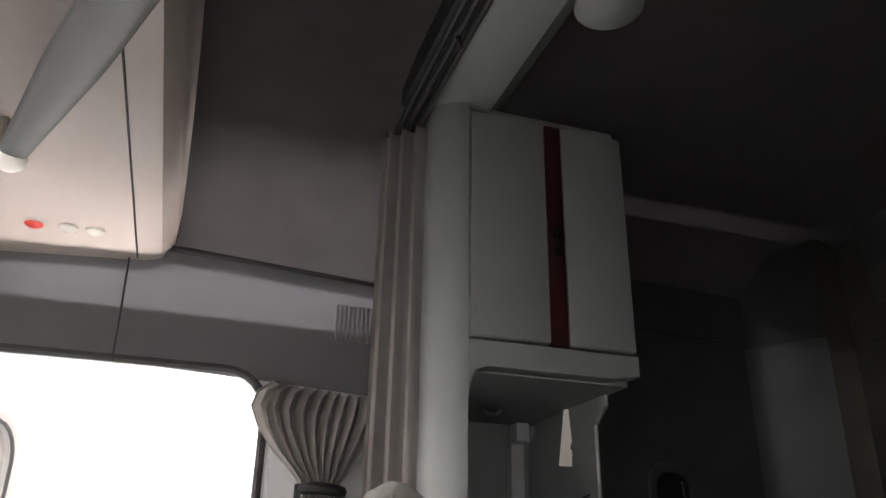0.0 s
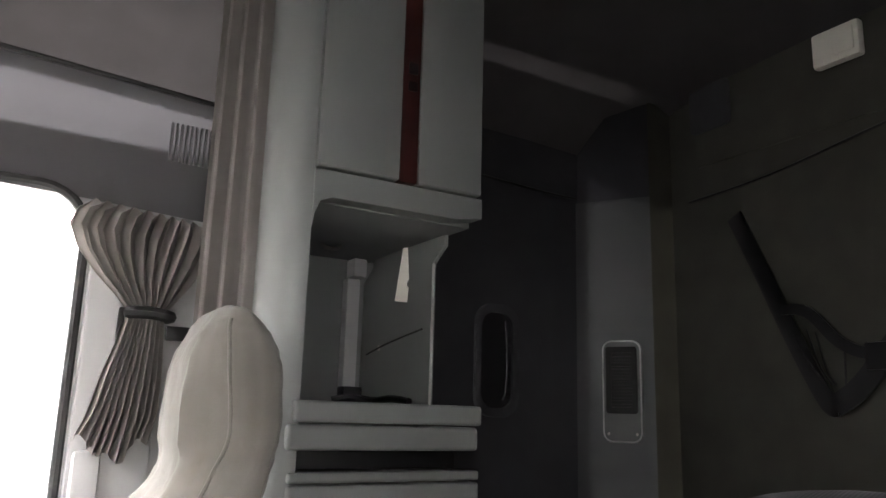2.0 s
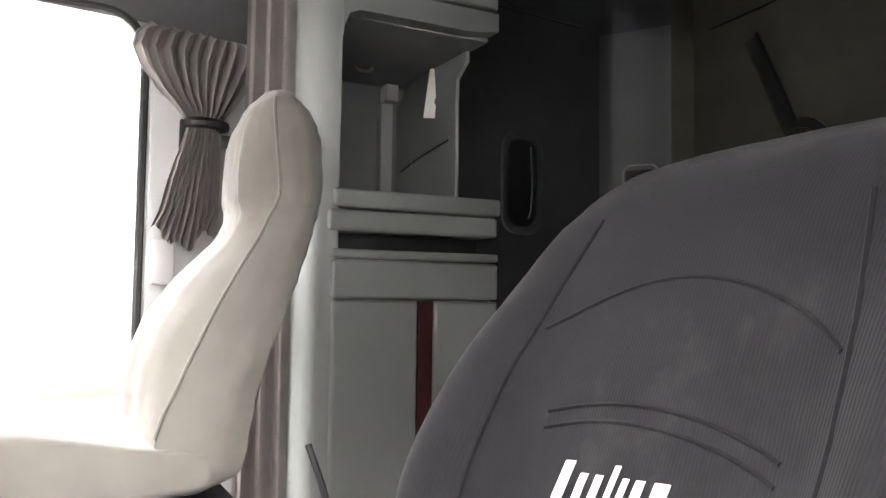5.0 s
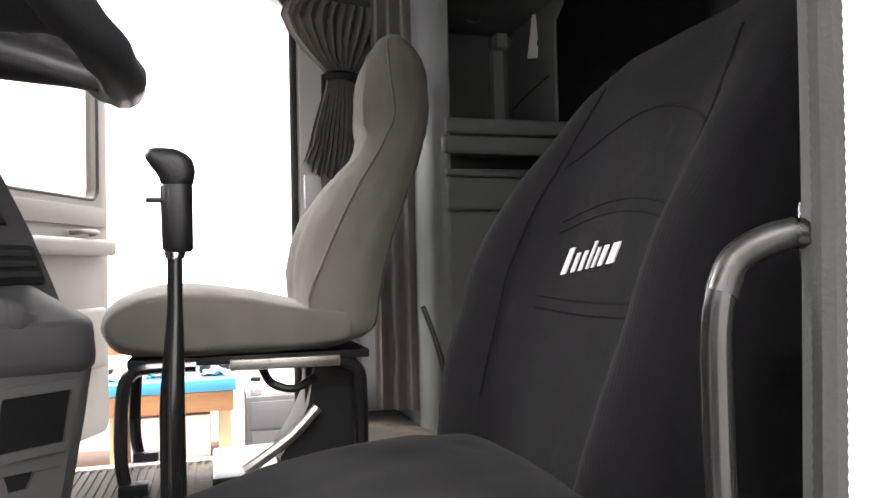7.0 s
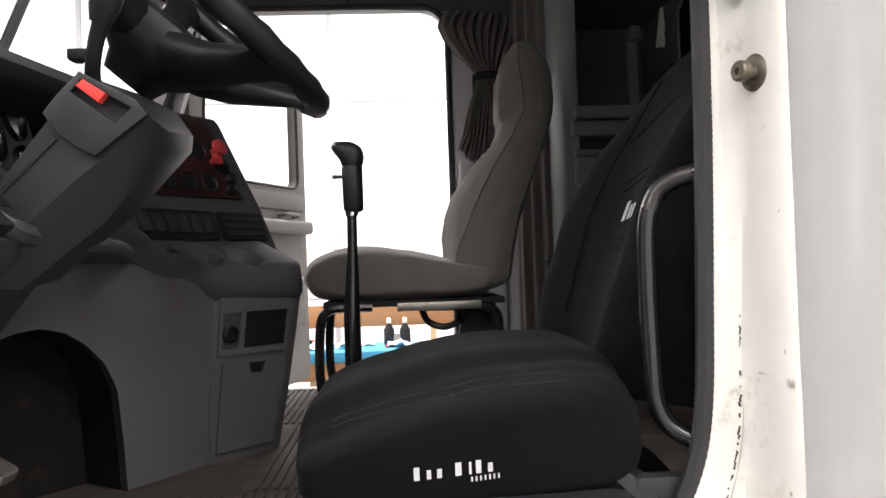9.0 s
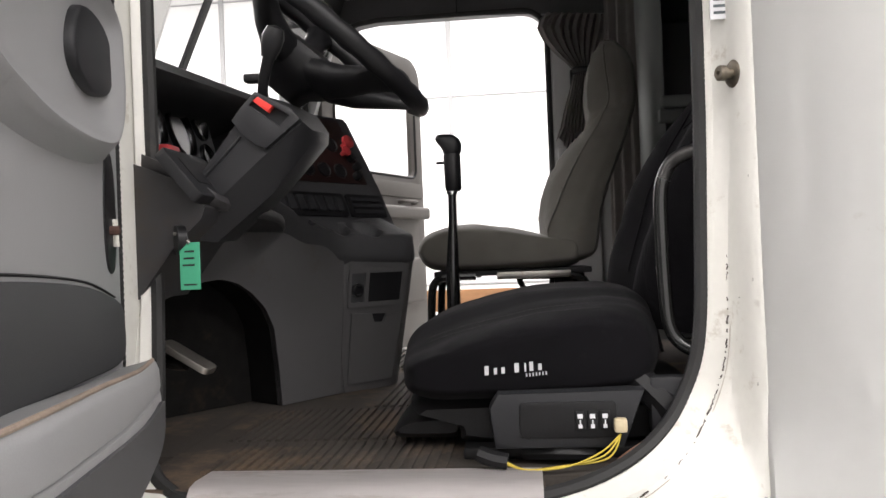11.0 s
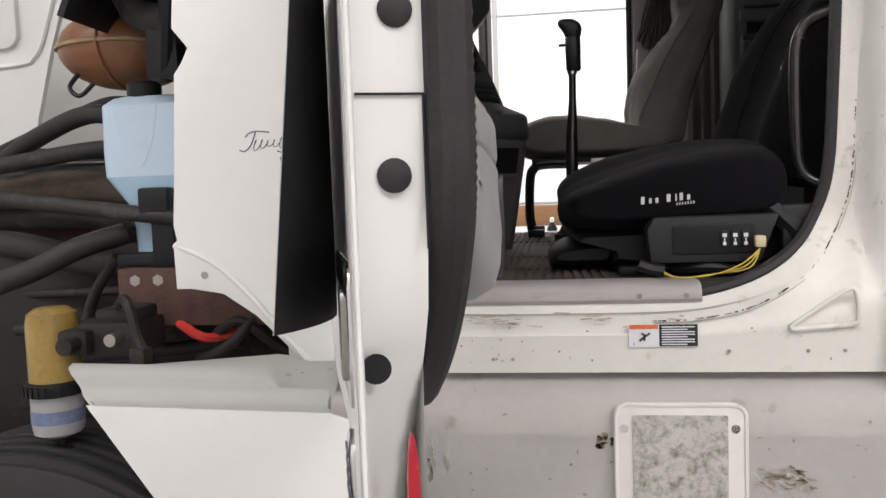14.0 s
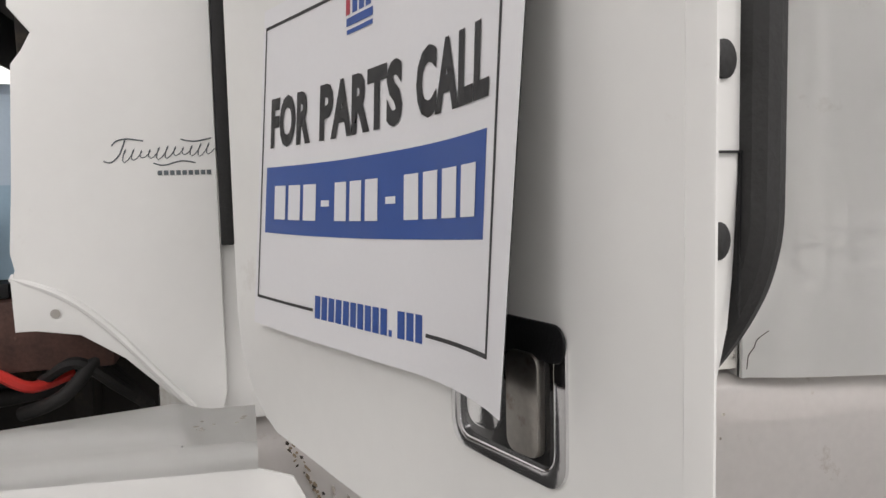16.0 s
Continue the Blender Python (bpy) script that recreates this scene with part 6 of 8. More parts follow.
def steering():
    t = thing("steering_wheel", "black four-spoke steering wheel with a thick rim", "steering wheel", (-0.35, 0.4, 1.9))
    c = Vector((-0.256, 0.39, 2.105))
    ax = Vector((0.66, 0.0, 0.75)).normalized()
    u = Vector((0, 1, 0))
    v = ax.cross(u)
    R = 0.235
    ring = [c + R * (math.cos(2 * math.pi * k / 48) * u + math.sin(2 * math.pi * k / 48) * v) for k in range(48)]
    rings = []
    for k, p in enumerate(ring):
        out = (p - c).normalized()
        ra = 0.0185 + 0.0012 * math.cos(k * math.pi)
        rings.append([p + ra * (math.cos(2 * math.pi * j / 12) * out + math.sin(2 * math.pi * j / 12) * ax) for j in range(12)])
    rings.append(rings[0])
    part("rim", loft(rings, caps=False), BLACK, t)
    m = axes(c - 0.085 * ax, u, v)
    part("hub", loft([[m @ Vector((p[0], p[1] - 0.01, z)) for p in rr(-w, -w * 0.8, w, w * 0.8, w * 0.45, 5)] for w, z in ((0.040, -0.07), (0.050, -0.045), (0.072, -0.028), (0.088, -0.008), (0.090, 0.015), (0.082, 0.034), (0.05, 0.042))]), BLACK, t)
    # two broad lower spokes and two slimmer upper ones, each swelling into the rim
    for a, w0, w1 in ((-58, 0.062, 0.040), (238, 0.062, 0.040), (22, 0.045, 0.030), (158, 0.045, 0.030)):
        d = math.cos(radians(a)) * u + math.sin(radians(a)) * v
        s = ax.cross(d)
        rings = []
        for f, k, th, dz in ((0.040, 1.0, 0.034, -0.080), (0.09, 0.95, 0.032, -0.076), (0.135, 0.78, 0.028, -0.058), (0.18, 0.72, 0.023, -0.030), (0.21, 0.95, 0.019, -0.010), (0.232, 1.3, 0.014, 0.0)):
            o = c + d * f + ax * dz
            w = w0 + (w1 - w0) * (f - 0.045) / 0.187
            w *= k
            rings.append([o + w * math.cos(q) * s + th * math.copysign(abs(math.sin(q)) ** 0.8, math.sin(q)) * ax for q in [2 * math.pi * j / 16 for j in range(16)]])
        part("spoke", loft(rings), BLACK, t)
    # column shroud
    col = thing("steering_column", "grey plastic steering column shroud with a red hazard switch", "steering column", (-0.45, 0.35, 1.7))
    near = [(-0.322, 1.938), (-0.262, 1.905), (-0.247, 1.886), (-0.264, 1.872), (-0.328, 1.822), (-0.47, 1.70), (-0.51, 1.735), (-0.421, 1.815), (-0.366, 1.884), (-0.352, 1.906)]
    wide = [(-0.322, 1.938), (-0.262, 1.905), (-0.236, 1.872), (-0.238, 1.850), (-0.312, 1.765), (-0.41, 1.69), (-0.50, 1.74), (-0.421, 1.815), (-0.362, 1.884), (-0.350, 1.910)]
    far = [(-0.334, 1.967), (-0.285, 1.94), (-0.262, 1.905), (-0.264, 1.882), (-0.35, 1.79), (-0.46, 1.70), (-0.55, 1.76), (-0.47, 1.83), (-0.374, 1.918), (-0.368, 1.928)]
    rings = []
    # the near face is narrow; below it a flank slopes back to the full width
    for k, a, b in ((0.0, near, near), (0.17, wide, far), (1.0, wide, far)):
        pr = [(p[0] + (q[0] - p[0]) * k, p[1] + (q[1] - p[1]) * k) for p, q in zip(a, b)]
        rings.append([Vector((x, 0.160 + 0.240 * k, z)) for x, z in pr])
    bm = loft(rings)
    bmesh.ops.bevel(bm, geom=[e for e in bm.edges if e.calc_face_angle(0) > 0.5], offset=0.006, segments=3, profile=0.5, affect="EDGES", clamp_overlap=True)
    part("shroud", bm, COLUMN_GREY, col)
    # proud upper cover with an open switch slot, a black floor inside it and the red switch
    slot = [(-0.334, 1.917), (-0.322, 1.930), (-0.267, 1.897), (-0.284, 1.879)]
    part("upper_cover", plate([(-0.366, 1.893), (-0.352, 1.911), (-0.324, 1.940), (-0.262, 1.907), (-0.248, 1.889), (-0.308, 1.843), (-0.326, 1.851), (-0.350, 1.870)], 0.012, XZ @ Matrix.Translation((0, 0, -0.161)), [slot], bev=0.002), COLUMN_GREY, col)
    part("slot_floor", plate([(-0.337, 1.917), (-0.322, 1.933), (-0.264, 1.897), (-0.284, 1.876)], 0.002, XZ @ Matrix.Translation((0, 0, -0.1605))), BLACK, col)
    part("hazard_switch", plate([(-0.327, 1.923), (-0.318, 1.930), (-0.293, 1.913), (-0.302, 1.903)], 0.013, XZ @ Matrix.Translation((0, 0, -0.158)), bev=0.002), RED, col, "red hazard switch")
    part("fold", tube([(-0.355, 0.1592, 1.866), (-0.40, 0.1592, 1.822), (-0.46, 0.1592, 1.765)], 0.0025, 6), COLUMN_GREY, col)
    lv = part("stalk", tube([(-0.325, 0.20, 1.92), (-0.318, 0.175, 1.945), (-0.308, 0.158, 1.97), (-0.298, 0.148, 1.99), (-0.29, 0.142, 2.008)], [0.010, 0.009, 0.009, 0.010, 0.012], 10), BLACK, col, "black trailer brake lever")
    part("knob", lathe([(0.012, -0.03), (0.017, -0.012), (0.0185, 0.006), (0.014, 0.020), (0.002, 0.024)], pose(-0.286, 0.138, 2.02, 10, 20, 0), 14), BLACK, lv)
    part("clip", box(-0.385, -0.355, 0.265, 0.29, 1.985, 2.0, 0.003), BLACK, col)


steering()


def gear_lever():
    t = thing("gear_lever", "tall black gear lever with a large range selector knob", "gear lever", (-0.06, 0.82, FLOOR))
    y = 0.82
    part("rod", tube([(-0.06, y, 1.83), (-0.061, y, 1.74), (-0.063, y, 1.68), (-0.066, y, 1.60), (-0.066, y, 1.45), (-0.07, y, FLOOR)], [0.010, 0.0105, 0.014, 0.017, 0.018, 0.02], 12), BLACK_METAL, t)
    rings = []
    for z, x0, x1, w in ((1.815, -0.072, -0.040, 0.018), (1.82, -0.076, -0.036, 0.021), (1.86, -0.077, -0.036, 0.022), (1.904, -0.078, -0.036, 0.022), (1.9065, -0.076, -0.037, 0.021), (1.909, -0.077, -0.035, 0.022), (1.918, -0.080, -0.033, 0.023), (1.926, -0.085, -0.032, 0.023), (1.934, -0.091, -0.033, 0.022), (1.942, -0.096, -0.036, 0.021), (1.949, -0.097, -0.043, 0.018), (1.955, -0.093, -0.054, 0.013), (1.957, -0.086, -0.066, 0.006)):
        rings.append([Vector((p[0], y + p[1], z)) for p in rr(x0, -w, x1, w, min(0.017, (x1 - x0) * 0.45, w * 0.9), 4)])
    part("knob", loft(rings), BLACK, t)
    part("selector", box(-0.096, -0.072, y - 0.012, y - 0.002, 1.882, 1.889, 0.003), BLACK, t)
    part("collar", lathe([(0.012, 0), (0.014, 0.008), (0.012, 0.012)], pose(-0.06, y, 1.806), 12), CHROME, t, "bright metal collar")
    part("boot", lathe([(0.07, 0), (0.062, 0.02), (0.05, 0.03), (0.05, 0.05), (0.035, 0.06), (0.022, 0.09)], pose(-0.07, y, FLOOR), 16), RUBBER, t)


gear_lever()


def windscreen():
    # front wall of the cab: cowl, side posts, centre bar and glass, leaning back
    bm = bmesh.new()
    m = axes((-1.02, 0, 1.95), (0, 1, 0), (0.40, 0, 0.9))
    out = [(0.02, -0.1), (2.34, -0.1), (2.34, 0.98), (0.02, 0.98)]
    holes = [rr(0.12, 0.08, 1.106, 0.86, 0.08), rr(1.132, 0.08, 2.24, 0.86, 0.08)]
    plate(out, 0.014, m, holes, bm)
    f = tagged(part("windscreen_frame", bm, BLACK), "black windscreen frame with a centre bar", "windscreen frame", kind="structure")
    for a, b in ((0.10, 1.116), (1.122, 2.26)):
        g = part("pane", plate(rr(a, 0.06, b, 0.88, 0.08), 0.004, m @ Matrix.Translation((0, 0, 0.005))), GLASS, f, "clear windscreen glass")
        g.visible_shadow = False
    tagged(part("firewall", box(-0.795, -0.765, 0.0, 2.34, 1.34, 1.96, 0, bm=box(-0.795, -0.765, 0.24, 2.34, 1.1, 1.34, 0)), ENGINE), "dark firewall behind the dashboard", "wall", kind="structure")
    tagged(part("cowl_top", box(-1.10, -0.80, 0.0, 2.34, 1.955, 1.985, 0.006), BLACK), "black cowl top under the windscreen", "body panel", kind="structure")
    tagged(part("door_post", box(-0.62, -0.52, 0.06, 0.14, 1.2, 2.75, 0.015), JAMB), "white painted hinge post of the driver's door", "door frame", kind="structure")
    # triangular side between the front posts and the windscreen, both sides
    for y, nm in ((0.05, "front_quarter_driver"), (2.29, "front_quarter_passenger")):
        b = plate([(-0.80, 1.34), (-0.54, 1.34), (-0.54, 2.9), (-0.62, 2.9), (-0.99, 1.98), (-0.80, 1.98)] if y < 1 else [(-0.93, 1.34), (-0.86, 1.34), (-0.86, 2.1), (-0.62, 2.9), (-0.68, 2.9), (-0.99, 1.98), (-0.93, 1.98)], 0.05, XZ @ Matrix.Translation((0, 0, -y - 0.05)))
        tagged(part(nm, b, WHITE if y < 1 else GREY_LIGHT), "front quarter of the cab beside the windscreen", "body panel", kind="structure")
    tagged(part("front_header", box(-0.72, -0.5, 0.02, 2.34, 2.80, 3.64, 0.0), WHITE_CLEAN), "white front of the raised roof", "body panel", kind="structure")


windscreen()


def overhead_bits():
    t = thing("sun_visor", "folded grey padded sun visor on a bent arm", "sun visor", (-0.2, 1.4, 2.95))
    rings = []
    for f in range(15):
        k = f / 8 if f < 14 else 1.66
        o = Vector((-0.29, 1.53, 2.85)).lerp(Vector((-0.125, 1.12, 2.85)), k)
        w, h = 0.021 + 0.023 * min(k, 0.8), 0.013 + 0.007 * min(k, 0.8)
        w, h = (w, h) if f < 13 else (w * 0.8, h * 0.8) if f < 14 else (w * 0.3, h * 0.3)
        rings.append([o + Vector((0.93 * math.cos(a), 0.37 * math.cos(a), 0)) * w + Vector((0, 0, h * math.sin(a))) for a in [2 * math.pi * j / 14 for j in range(14)]])
    part("pad", loft(rings), PILLAR, t)
    part("pivot", lathe([(0.002, -0.024), (0.014, -0.021), (0.023, -0.014), (0.027, 0), (0.023, 0.014), (0.014, 0.021), (0.002, 0.024)], Matrix.Translation((-0.284, 1.515, 2.845)), 18), WHITE_PLASTIC, t, "white plastic pivot cap")
    part("arm", tube([(-0.292, 1.535, 2.85), (-0.31, 1.55, 2.88), (-0.32, 1.56, 2.95)], 0.008, 8), STEEL, t)


overhead_bits()


# ---- driver's door, standing open ----
WORN_LIP = mat("worn_tan_edge", (0.30, 0.235, 0.185), rough=0.6, var=0.3, scale=25, bump=0.1)
GREY_RECESS = mat("recess_grey_plastic", (0.052, 0.0535, 0.056), rough=0.6, var=0.1, scale=5, bump=0.3, bscale=500)
HINGE, FREE = Vector((-0.522, -0.09, 0)), Vector((-0.2501, -0.9519, 0))
SLANT = 0.064
DD = (FREE - HINGE).normalized()
DN = Vector((-DD.y, DD.x, 0))
DN = DN if DN.x > 0 else -DN
DL = (FREE - HINGE).length
EB = DL - 0.0195         # the edge face stands back from the hem of the outer skin


def on_door(s, n, z):
    """A place on the open door: s along it from the hinge, n inwards from the outer skin."""
    line = ((0.0, 0.0), (0.1, 0.006), (0.25, 0.012), (0.45, 0.016), (0.6, 0.011), (0.72, 0.006), (0.8, 0.004), (0.897, 0.001), (1.0, 0.001))
    bulge = 0.0
    for (a, va), (b, vb) in zip(line, line[1:]):
        if a <= s <= b:
            bulge = -(va + (vb - va) * (s - a) / (b - a))
    bulge *= max(0, 1 - n / 0.06) if n > 0 else 1
    return HINGE + DD * s + DN * (n - bulge) + Vector((0, 0, z))


def driver_door():
    t = thing("truck_door", "white truck cab door standing open with a grey moulded inner trim", "door", tuple(on_door(DL / 2, 0.03, 1.05)))
    # outer shell, an outline in (s, z) from the hinge
    outline = [(0.080, 2.2), (0.080, 1.40), (0.083, 1.345), (0.094, 1.305), (0.115, 1.275), (0.14, 1.25), (0.17, 1.232), (0.21, 1.219), (0.4, 1.212), (EB - 0.02, 1.205), (EB, 1.215)] + [(EB, z) for z in (1.25, 1.28, 1.31, 1.34, 1.36, 1.378, 1.3985, 1.421, 1.453, 1.483, 1.55, 2.0)] + [(EB, 2.62), (EB - 0.08, 2.72), (0.40, 2.72), (0.15, 2.45)]
    win = [(0.12, 2.02), (DL - 0.09, 1.98), (DL - 0.09, 2.58), (DL - 0.13, 2.64), (0.40, 2.64), (0.18, 2.38)]
    def turn_in(z):
        """How far the inner corner of the edge runs in towards the foot of the door."""
        pts = ((1.215, 0.16), (1.30, 0.12), (1.35, 0.075), (1.378, 0.049), (1.3985, 0.031), (1.421, 0.014), (1.453, 0.007), (1.483, 0.004), (1.55, 0.0))
        for (a, va), (b, vb) in zip(pts, pts[1:]):
            if a <= z <= b:
                return va + (vb - va) * (z - a) / (b - a)
        return 0.16 if z < 1.215 else 0.0

    def shell(n0, n1, ins, outline, hole, m, name, label="", rows=1):
        # strips along the door so that the skin follows its bulge
        bm = bmesh.new()
        own = bmesh.new()
        for loop in ([outline] + ([hole] if hole else [])):
            vs = [own.verts.new((*p, 0)) for p in loop]
            for a, b in zip(vs, vs[1:] + vs[:1]):
                own.edges.new((a, b))
        bmesh.ops.triangle_fill(own, use_beauty=True, edges=own.edges[:])
        for k in range(1, 12):
            bmesh.ops.bisect_plane(own, geom=own.verts[:] + own.edges[:] + own.faces[:], plane_co=(DL * k / 12, 0, 0), plane_no=(1, 0, 0))
        bmesh.ops.recalc_face_normals(own, faces=own.faces[:])
        g = bmesh.ops.extrude_face_region(own, geom=own.faces[:])
        moved = {v for v in g["geom"] if isinstance(v, bmesh.types.BMVert)}
        sharp = [e for e in own.edges if len(e.link_faces) == 2 and e.calc_face_angle(0) > 1.2]
        for v in own.verts:
            v.co.z = n1 if v in moved else n0
        if ins:
            sharp = [e for e in sharp if e.is_valid and all((v not in moved) for v in e.verts)]
            bmesh.ops.bevel(own, geom=sharp, offset=ins, segments=3, profile=0.5, affect="EDGES", clamp_overlap=True)
        for v in own.verts:
            back = 0.0
            if v.co.x > EB - 0.02:
                back = SLANT * v.co.z
                if outline[0][0] == 0.080:
                    back += turn_in(v.co.y) * min(1, v.co.z / 0.05)
            v.co = on_door(v.co.x - back, v.co.z, v.co.y)
        return part(name, own, m, t, label)
    shell(0.0, 0.050, 0.008, outline, win, WHITE_CLEAN, "skin", "smooth white outer skin")
    hem = [(EB - 0.012, 0.0005), (DL - 0.002, 0.0003), (DL, 0.0012), (DL, 0.0032), (DL - 0.002, 0.0045), (EB - 0.012, 0.0048)]
    part("hem", loft([[on_door(a, n, z) for a, n in hem] for z in (1.213, 1.4, 1.6, 1.8, 2.0, 2.3, 2.60)]), WHITE_CLEAN, t, "folded edge of the outer skin")
    g = shell(0.012, 0.017, 0, [(a, b) for a, b in win], None, GLASS, "pane", "clear door glass")
    g.visible_shadow = False
    # rear edge: seams, plugs, drain hole
    edge = axes(on_door(EB + 0.0008, 0.0, 0), DN - DD * SLANT, (0, 0, 1))
    sgn = 1 if (DN.cross(Vector((0, 0, 1)))).dot(DD) > 0 else -1
    def on_edge(nm, prof, a, z, m, label="", k=18):
        return part(nm, lathe(prof, edge @ Matrix.Translation((a, z, 0)) @ Matrix.Diagonal((1, 1, sgn, 1)), k), m, t, label)
    for z, a in ((1.675, 0.034), (1.606, 0.0325), (1.506, 0.0285)):
        on_edge("plug", [(0.0108, -0.002), (0.0108, 0.001), (0.009, 0.0022), (0.001, 0.0026)], a, z, RUBBER, "round black rubber plug")
    on_edge("drain_hole", [(0.0095, -0.002), (0.0095, 0.0008), (0.001, 0.0008)], 0.0125, 1.387, BLACK, "dark round drain hole")
    part("seam", box(0.006, 0.050, 1.5548, 1.5562, -0.0005, 0.0012, 0, m=edge), BLACK, t)
    part("seam", box(0.0475, 0.0490, 1.46, 1.555, -0.0005, 0.0010, 0, m=edge), BLACK, t)
    part("reflector", loft([[edge @ Vector((0.033 + 0.0042 * math.cos(a), 1.290 + 0.055 * math.sin(a), sgn * h)) for a in [2 * math.pi * k / 16 for k in range(16)]] for h in (-0.002, 0.003)]), REFLECTOR, t, "long red reflector")
    # bellows-like black seal inside the edge
    path = [(DL - 0.024, z) for z in (2.3, 2.0, 1.7, 1.58, 1.54)] + [(0.879, 1.51), (0.873, 1.485), (0.864, 1.466), (0.851, 1.446), (0.834, 1.425), (0.811, 1.402), (0.775, 1.374), (0.72, 1.340), (0.66, 1.315), (0.5, 1.298), (0.2, 1.31), (0.06, 1.40), (0.03, 1.6), (0.03, 2.3)]
    rough = smooth_line([(a, b, 0) for a, b in path], 8)
    line = []
    for p, q in zip(rough, rough[1:]):
        k = max(1, int((q - p).length / 0.0038))
        line += [p.lerp(q, i / k) for i in range(k)]
    bm = bmesh.new()
    rings = []
    for i, p in enumerate(line):
        d = (line[min(i + 1, len(line) - 1)] - line[max(i - 1, 0)]).normalized()
        sd = Vector((d.y, -d.x))
        ring = []
        for k in range(12):
            a = 2 * math.pi * k / 12
            # ribbed on the side towards the free edge
            rib = 0.0011 * (i % 2) if math.cos(a - 0.9) > 0.2 and p.y > 1.45 else 0.0
            o = (0.0162 - rib) * math.cos(a)
            ring.append(on_door(p.x + sd.x * o, 0.0665 + (0.0168 - rib) * math.sin(a), p.y + sd.y * o))
        rings.append(ring)
    loft(rings, bm)
    part("seal", bm, RUBBER, t, "thick ribbed black rubber door seal", smooth=25)
    # inner trim
    trim = [(0.05, 2.0), (0.05, 1.45), (0.10, 1.35), (0.30, 1.325), (0.54, 1.332), (0.68, 1.343), (0.765, 1.372), (0.815, 1.425), (0.842, 1.50), (0.854, 1.60), (0.854, 1.95)]
    shell(0.05, 0.082, 0, trim, None, DOOR_TRIM, "inner_trim", "light grey moulded inner trim")
    # armrest moulding: thick lower part with a rounded lip
    def bulk(pts, n0, n1, name, m, label="", edge_r=0.02):
        rings = []
        c = Vector((sum(p[0] for p in pts) / len(pts), sum(p[1] for p in pts) / len(pts)))
        ln = [Vector((q.x, q.y)) for q in smooth_line([(a, b, 0) for a, b in pts], 5, True)]
        for n, k in ((n0, 1.0), (n1 - edge_r, 1.0), (n1 - edge_r * 0.3, 0.975), (n1, 0.93)):
            rings.append([on_door(c.x + (p.x - c.x) * k, n, c.y + (p.y - c.y) * k) for p in ln])
        return part(name, loft(rings), m, t, label)
    bulk([(0.835, 1.618), (0.838, 1.596), (0.822, 1.578), (0.783, 1.564), (0.69, 1.55), (0.45, 1.538), (0.27, 1.531), (0.06, 1.53), (0.04, 1.58), (0.07, 1.607), (0.24, 1.632), (0.47, 1.643), (0.69, 1.644), (0.79, 1.643), (0.822, 1.635)], 0.07, 0.088, "recess", GREY_RECESS, "dark grey storage recess", 0.004)

    def along(s, pts):
        for (a, va), (b, vb) in zip(pts, pts[1:]):
            if a <= s <= b:
                return va + (vb - va) * (s - a) / (b - a)
        return pts[0][1] if s < pts[0][0] else pts[-1][1]

    def swell(s):
        return along(s, [(0.05, 0.128), (0.1, 0.137), (0.2, 0.144), (0.3, 0.148), (0.4, 0.150), (0.5, 0.149), (0.6, 0.147), (0.7, 0.138), (0.75, 0.128), (0.80, 0.111), (0.84, 0.095), (0.86, 0.086), (0.87, 0.080)])
    # armrest: a swelling panel below the recess, creased along its length and rounded at the lip
    rings = []
    for k in range(61):
        s = 0.853 - 0.798 * (k / 60) ** 1.4
        f = swell(s)
        zt = along(s, [(0.05, 1.528), (0.26, 1.537), (0.49, 1.551), (0.65, 1.555), (0.78, 1.557), (0.818, 1.559), (0.845, 1.566), (0.858, 1.576), (0.865, 1.586), (0.87, 1.583)])
        zc = along(s, [(0.05, 1.49), (0.3, 1.496), (0.65, 1.510), (0.71, 1.511), (0.78, 1.518), (0.83, 1.526), (0.89, 1.531)])
        zb = along(s, [(0.05, 1.425), (0.36, 1.410), (0.55, 1.402), (0.70, 1.401), (0.765, 1.406), (0.80, 1.425), (0.839, 1.452), (0.858, 1.480), (0.865, 1.50), (0.87, 1.51)])
        w = f - 0.07
        pr = [(0.07, zb), (0.07 + w * 0.6, zb + 0.003), (0.07 + w * 0.9, zb + 0.012), (f, zb + 0.03), (f + 0.002, (zb + zc) / 2), (f, zc - 0.006), (f - 0.001, zc - 0.002), (f - 0.004, zc), (f - 0.001, zc + 0.002), (f, zc + 0.006), (f - 0.001, zt - 0.012), (f - 0.004, zt - 0.004), (f - 0.010, zt), (f - 0.016, zt - 0.002), (0.07, zt - 0.012)]
        rings.append([on_door(s, n, z) for n, z in pr])
    part("armrest", loft(rings), DOOR_TRIM, t, "light grey armrest moulding with a scuffed lip")
    # speaker panel let into the swelling face
    own = bmesh.new()
    ln = smooth_line([(a, b, 0) for a, b in [(0.756, 1.500), (0.755, 1.480), (0.739, 1.451), (0.72, 1.434), (0.69, 1.418), (0.59, 1.420), (0.355, 1.424), (0.12, 1.435), (0.10, 1.478), (0.29, 1.484), (0.5, 1.496), (0.70, 1.505), (0.745, 1.507)]], 4, True)
    own.faces.new([own.verts.new((p.x, p.y, 0)) for p in ln])
    bmesh.ops.triangulate(own, faces=own.faces[:])
    for k in range(1, 30):
        bmesh.ops.bisect_plane(own, geom=own.verts[:] + own.edges[:] + own.faces[:], plane_co=(0.1 + 0.66 * k / 30, 0, 0), plane_no=(1, 0, 0))
    g = bmesh.ops.extrude_face_region(own, geom=own.faces[:])
    top = {v for v in g["geom"] if isinstance(v, bmesh.types.BMVert)}
    for v in own.verts:
        v.co = on_door(v.co.x, swell(v.co.x) + (0.0045 if v in top else -0.004), v.co.y)
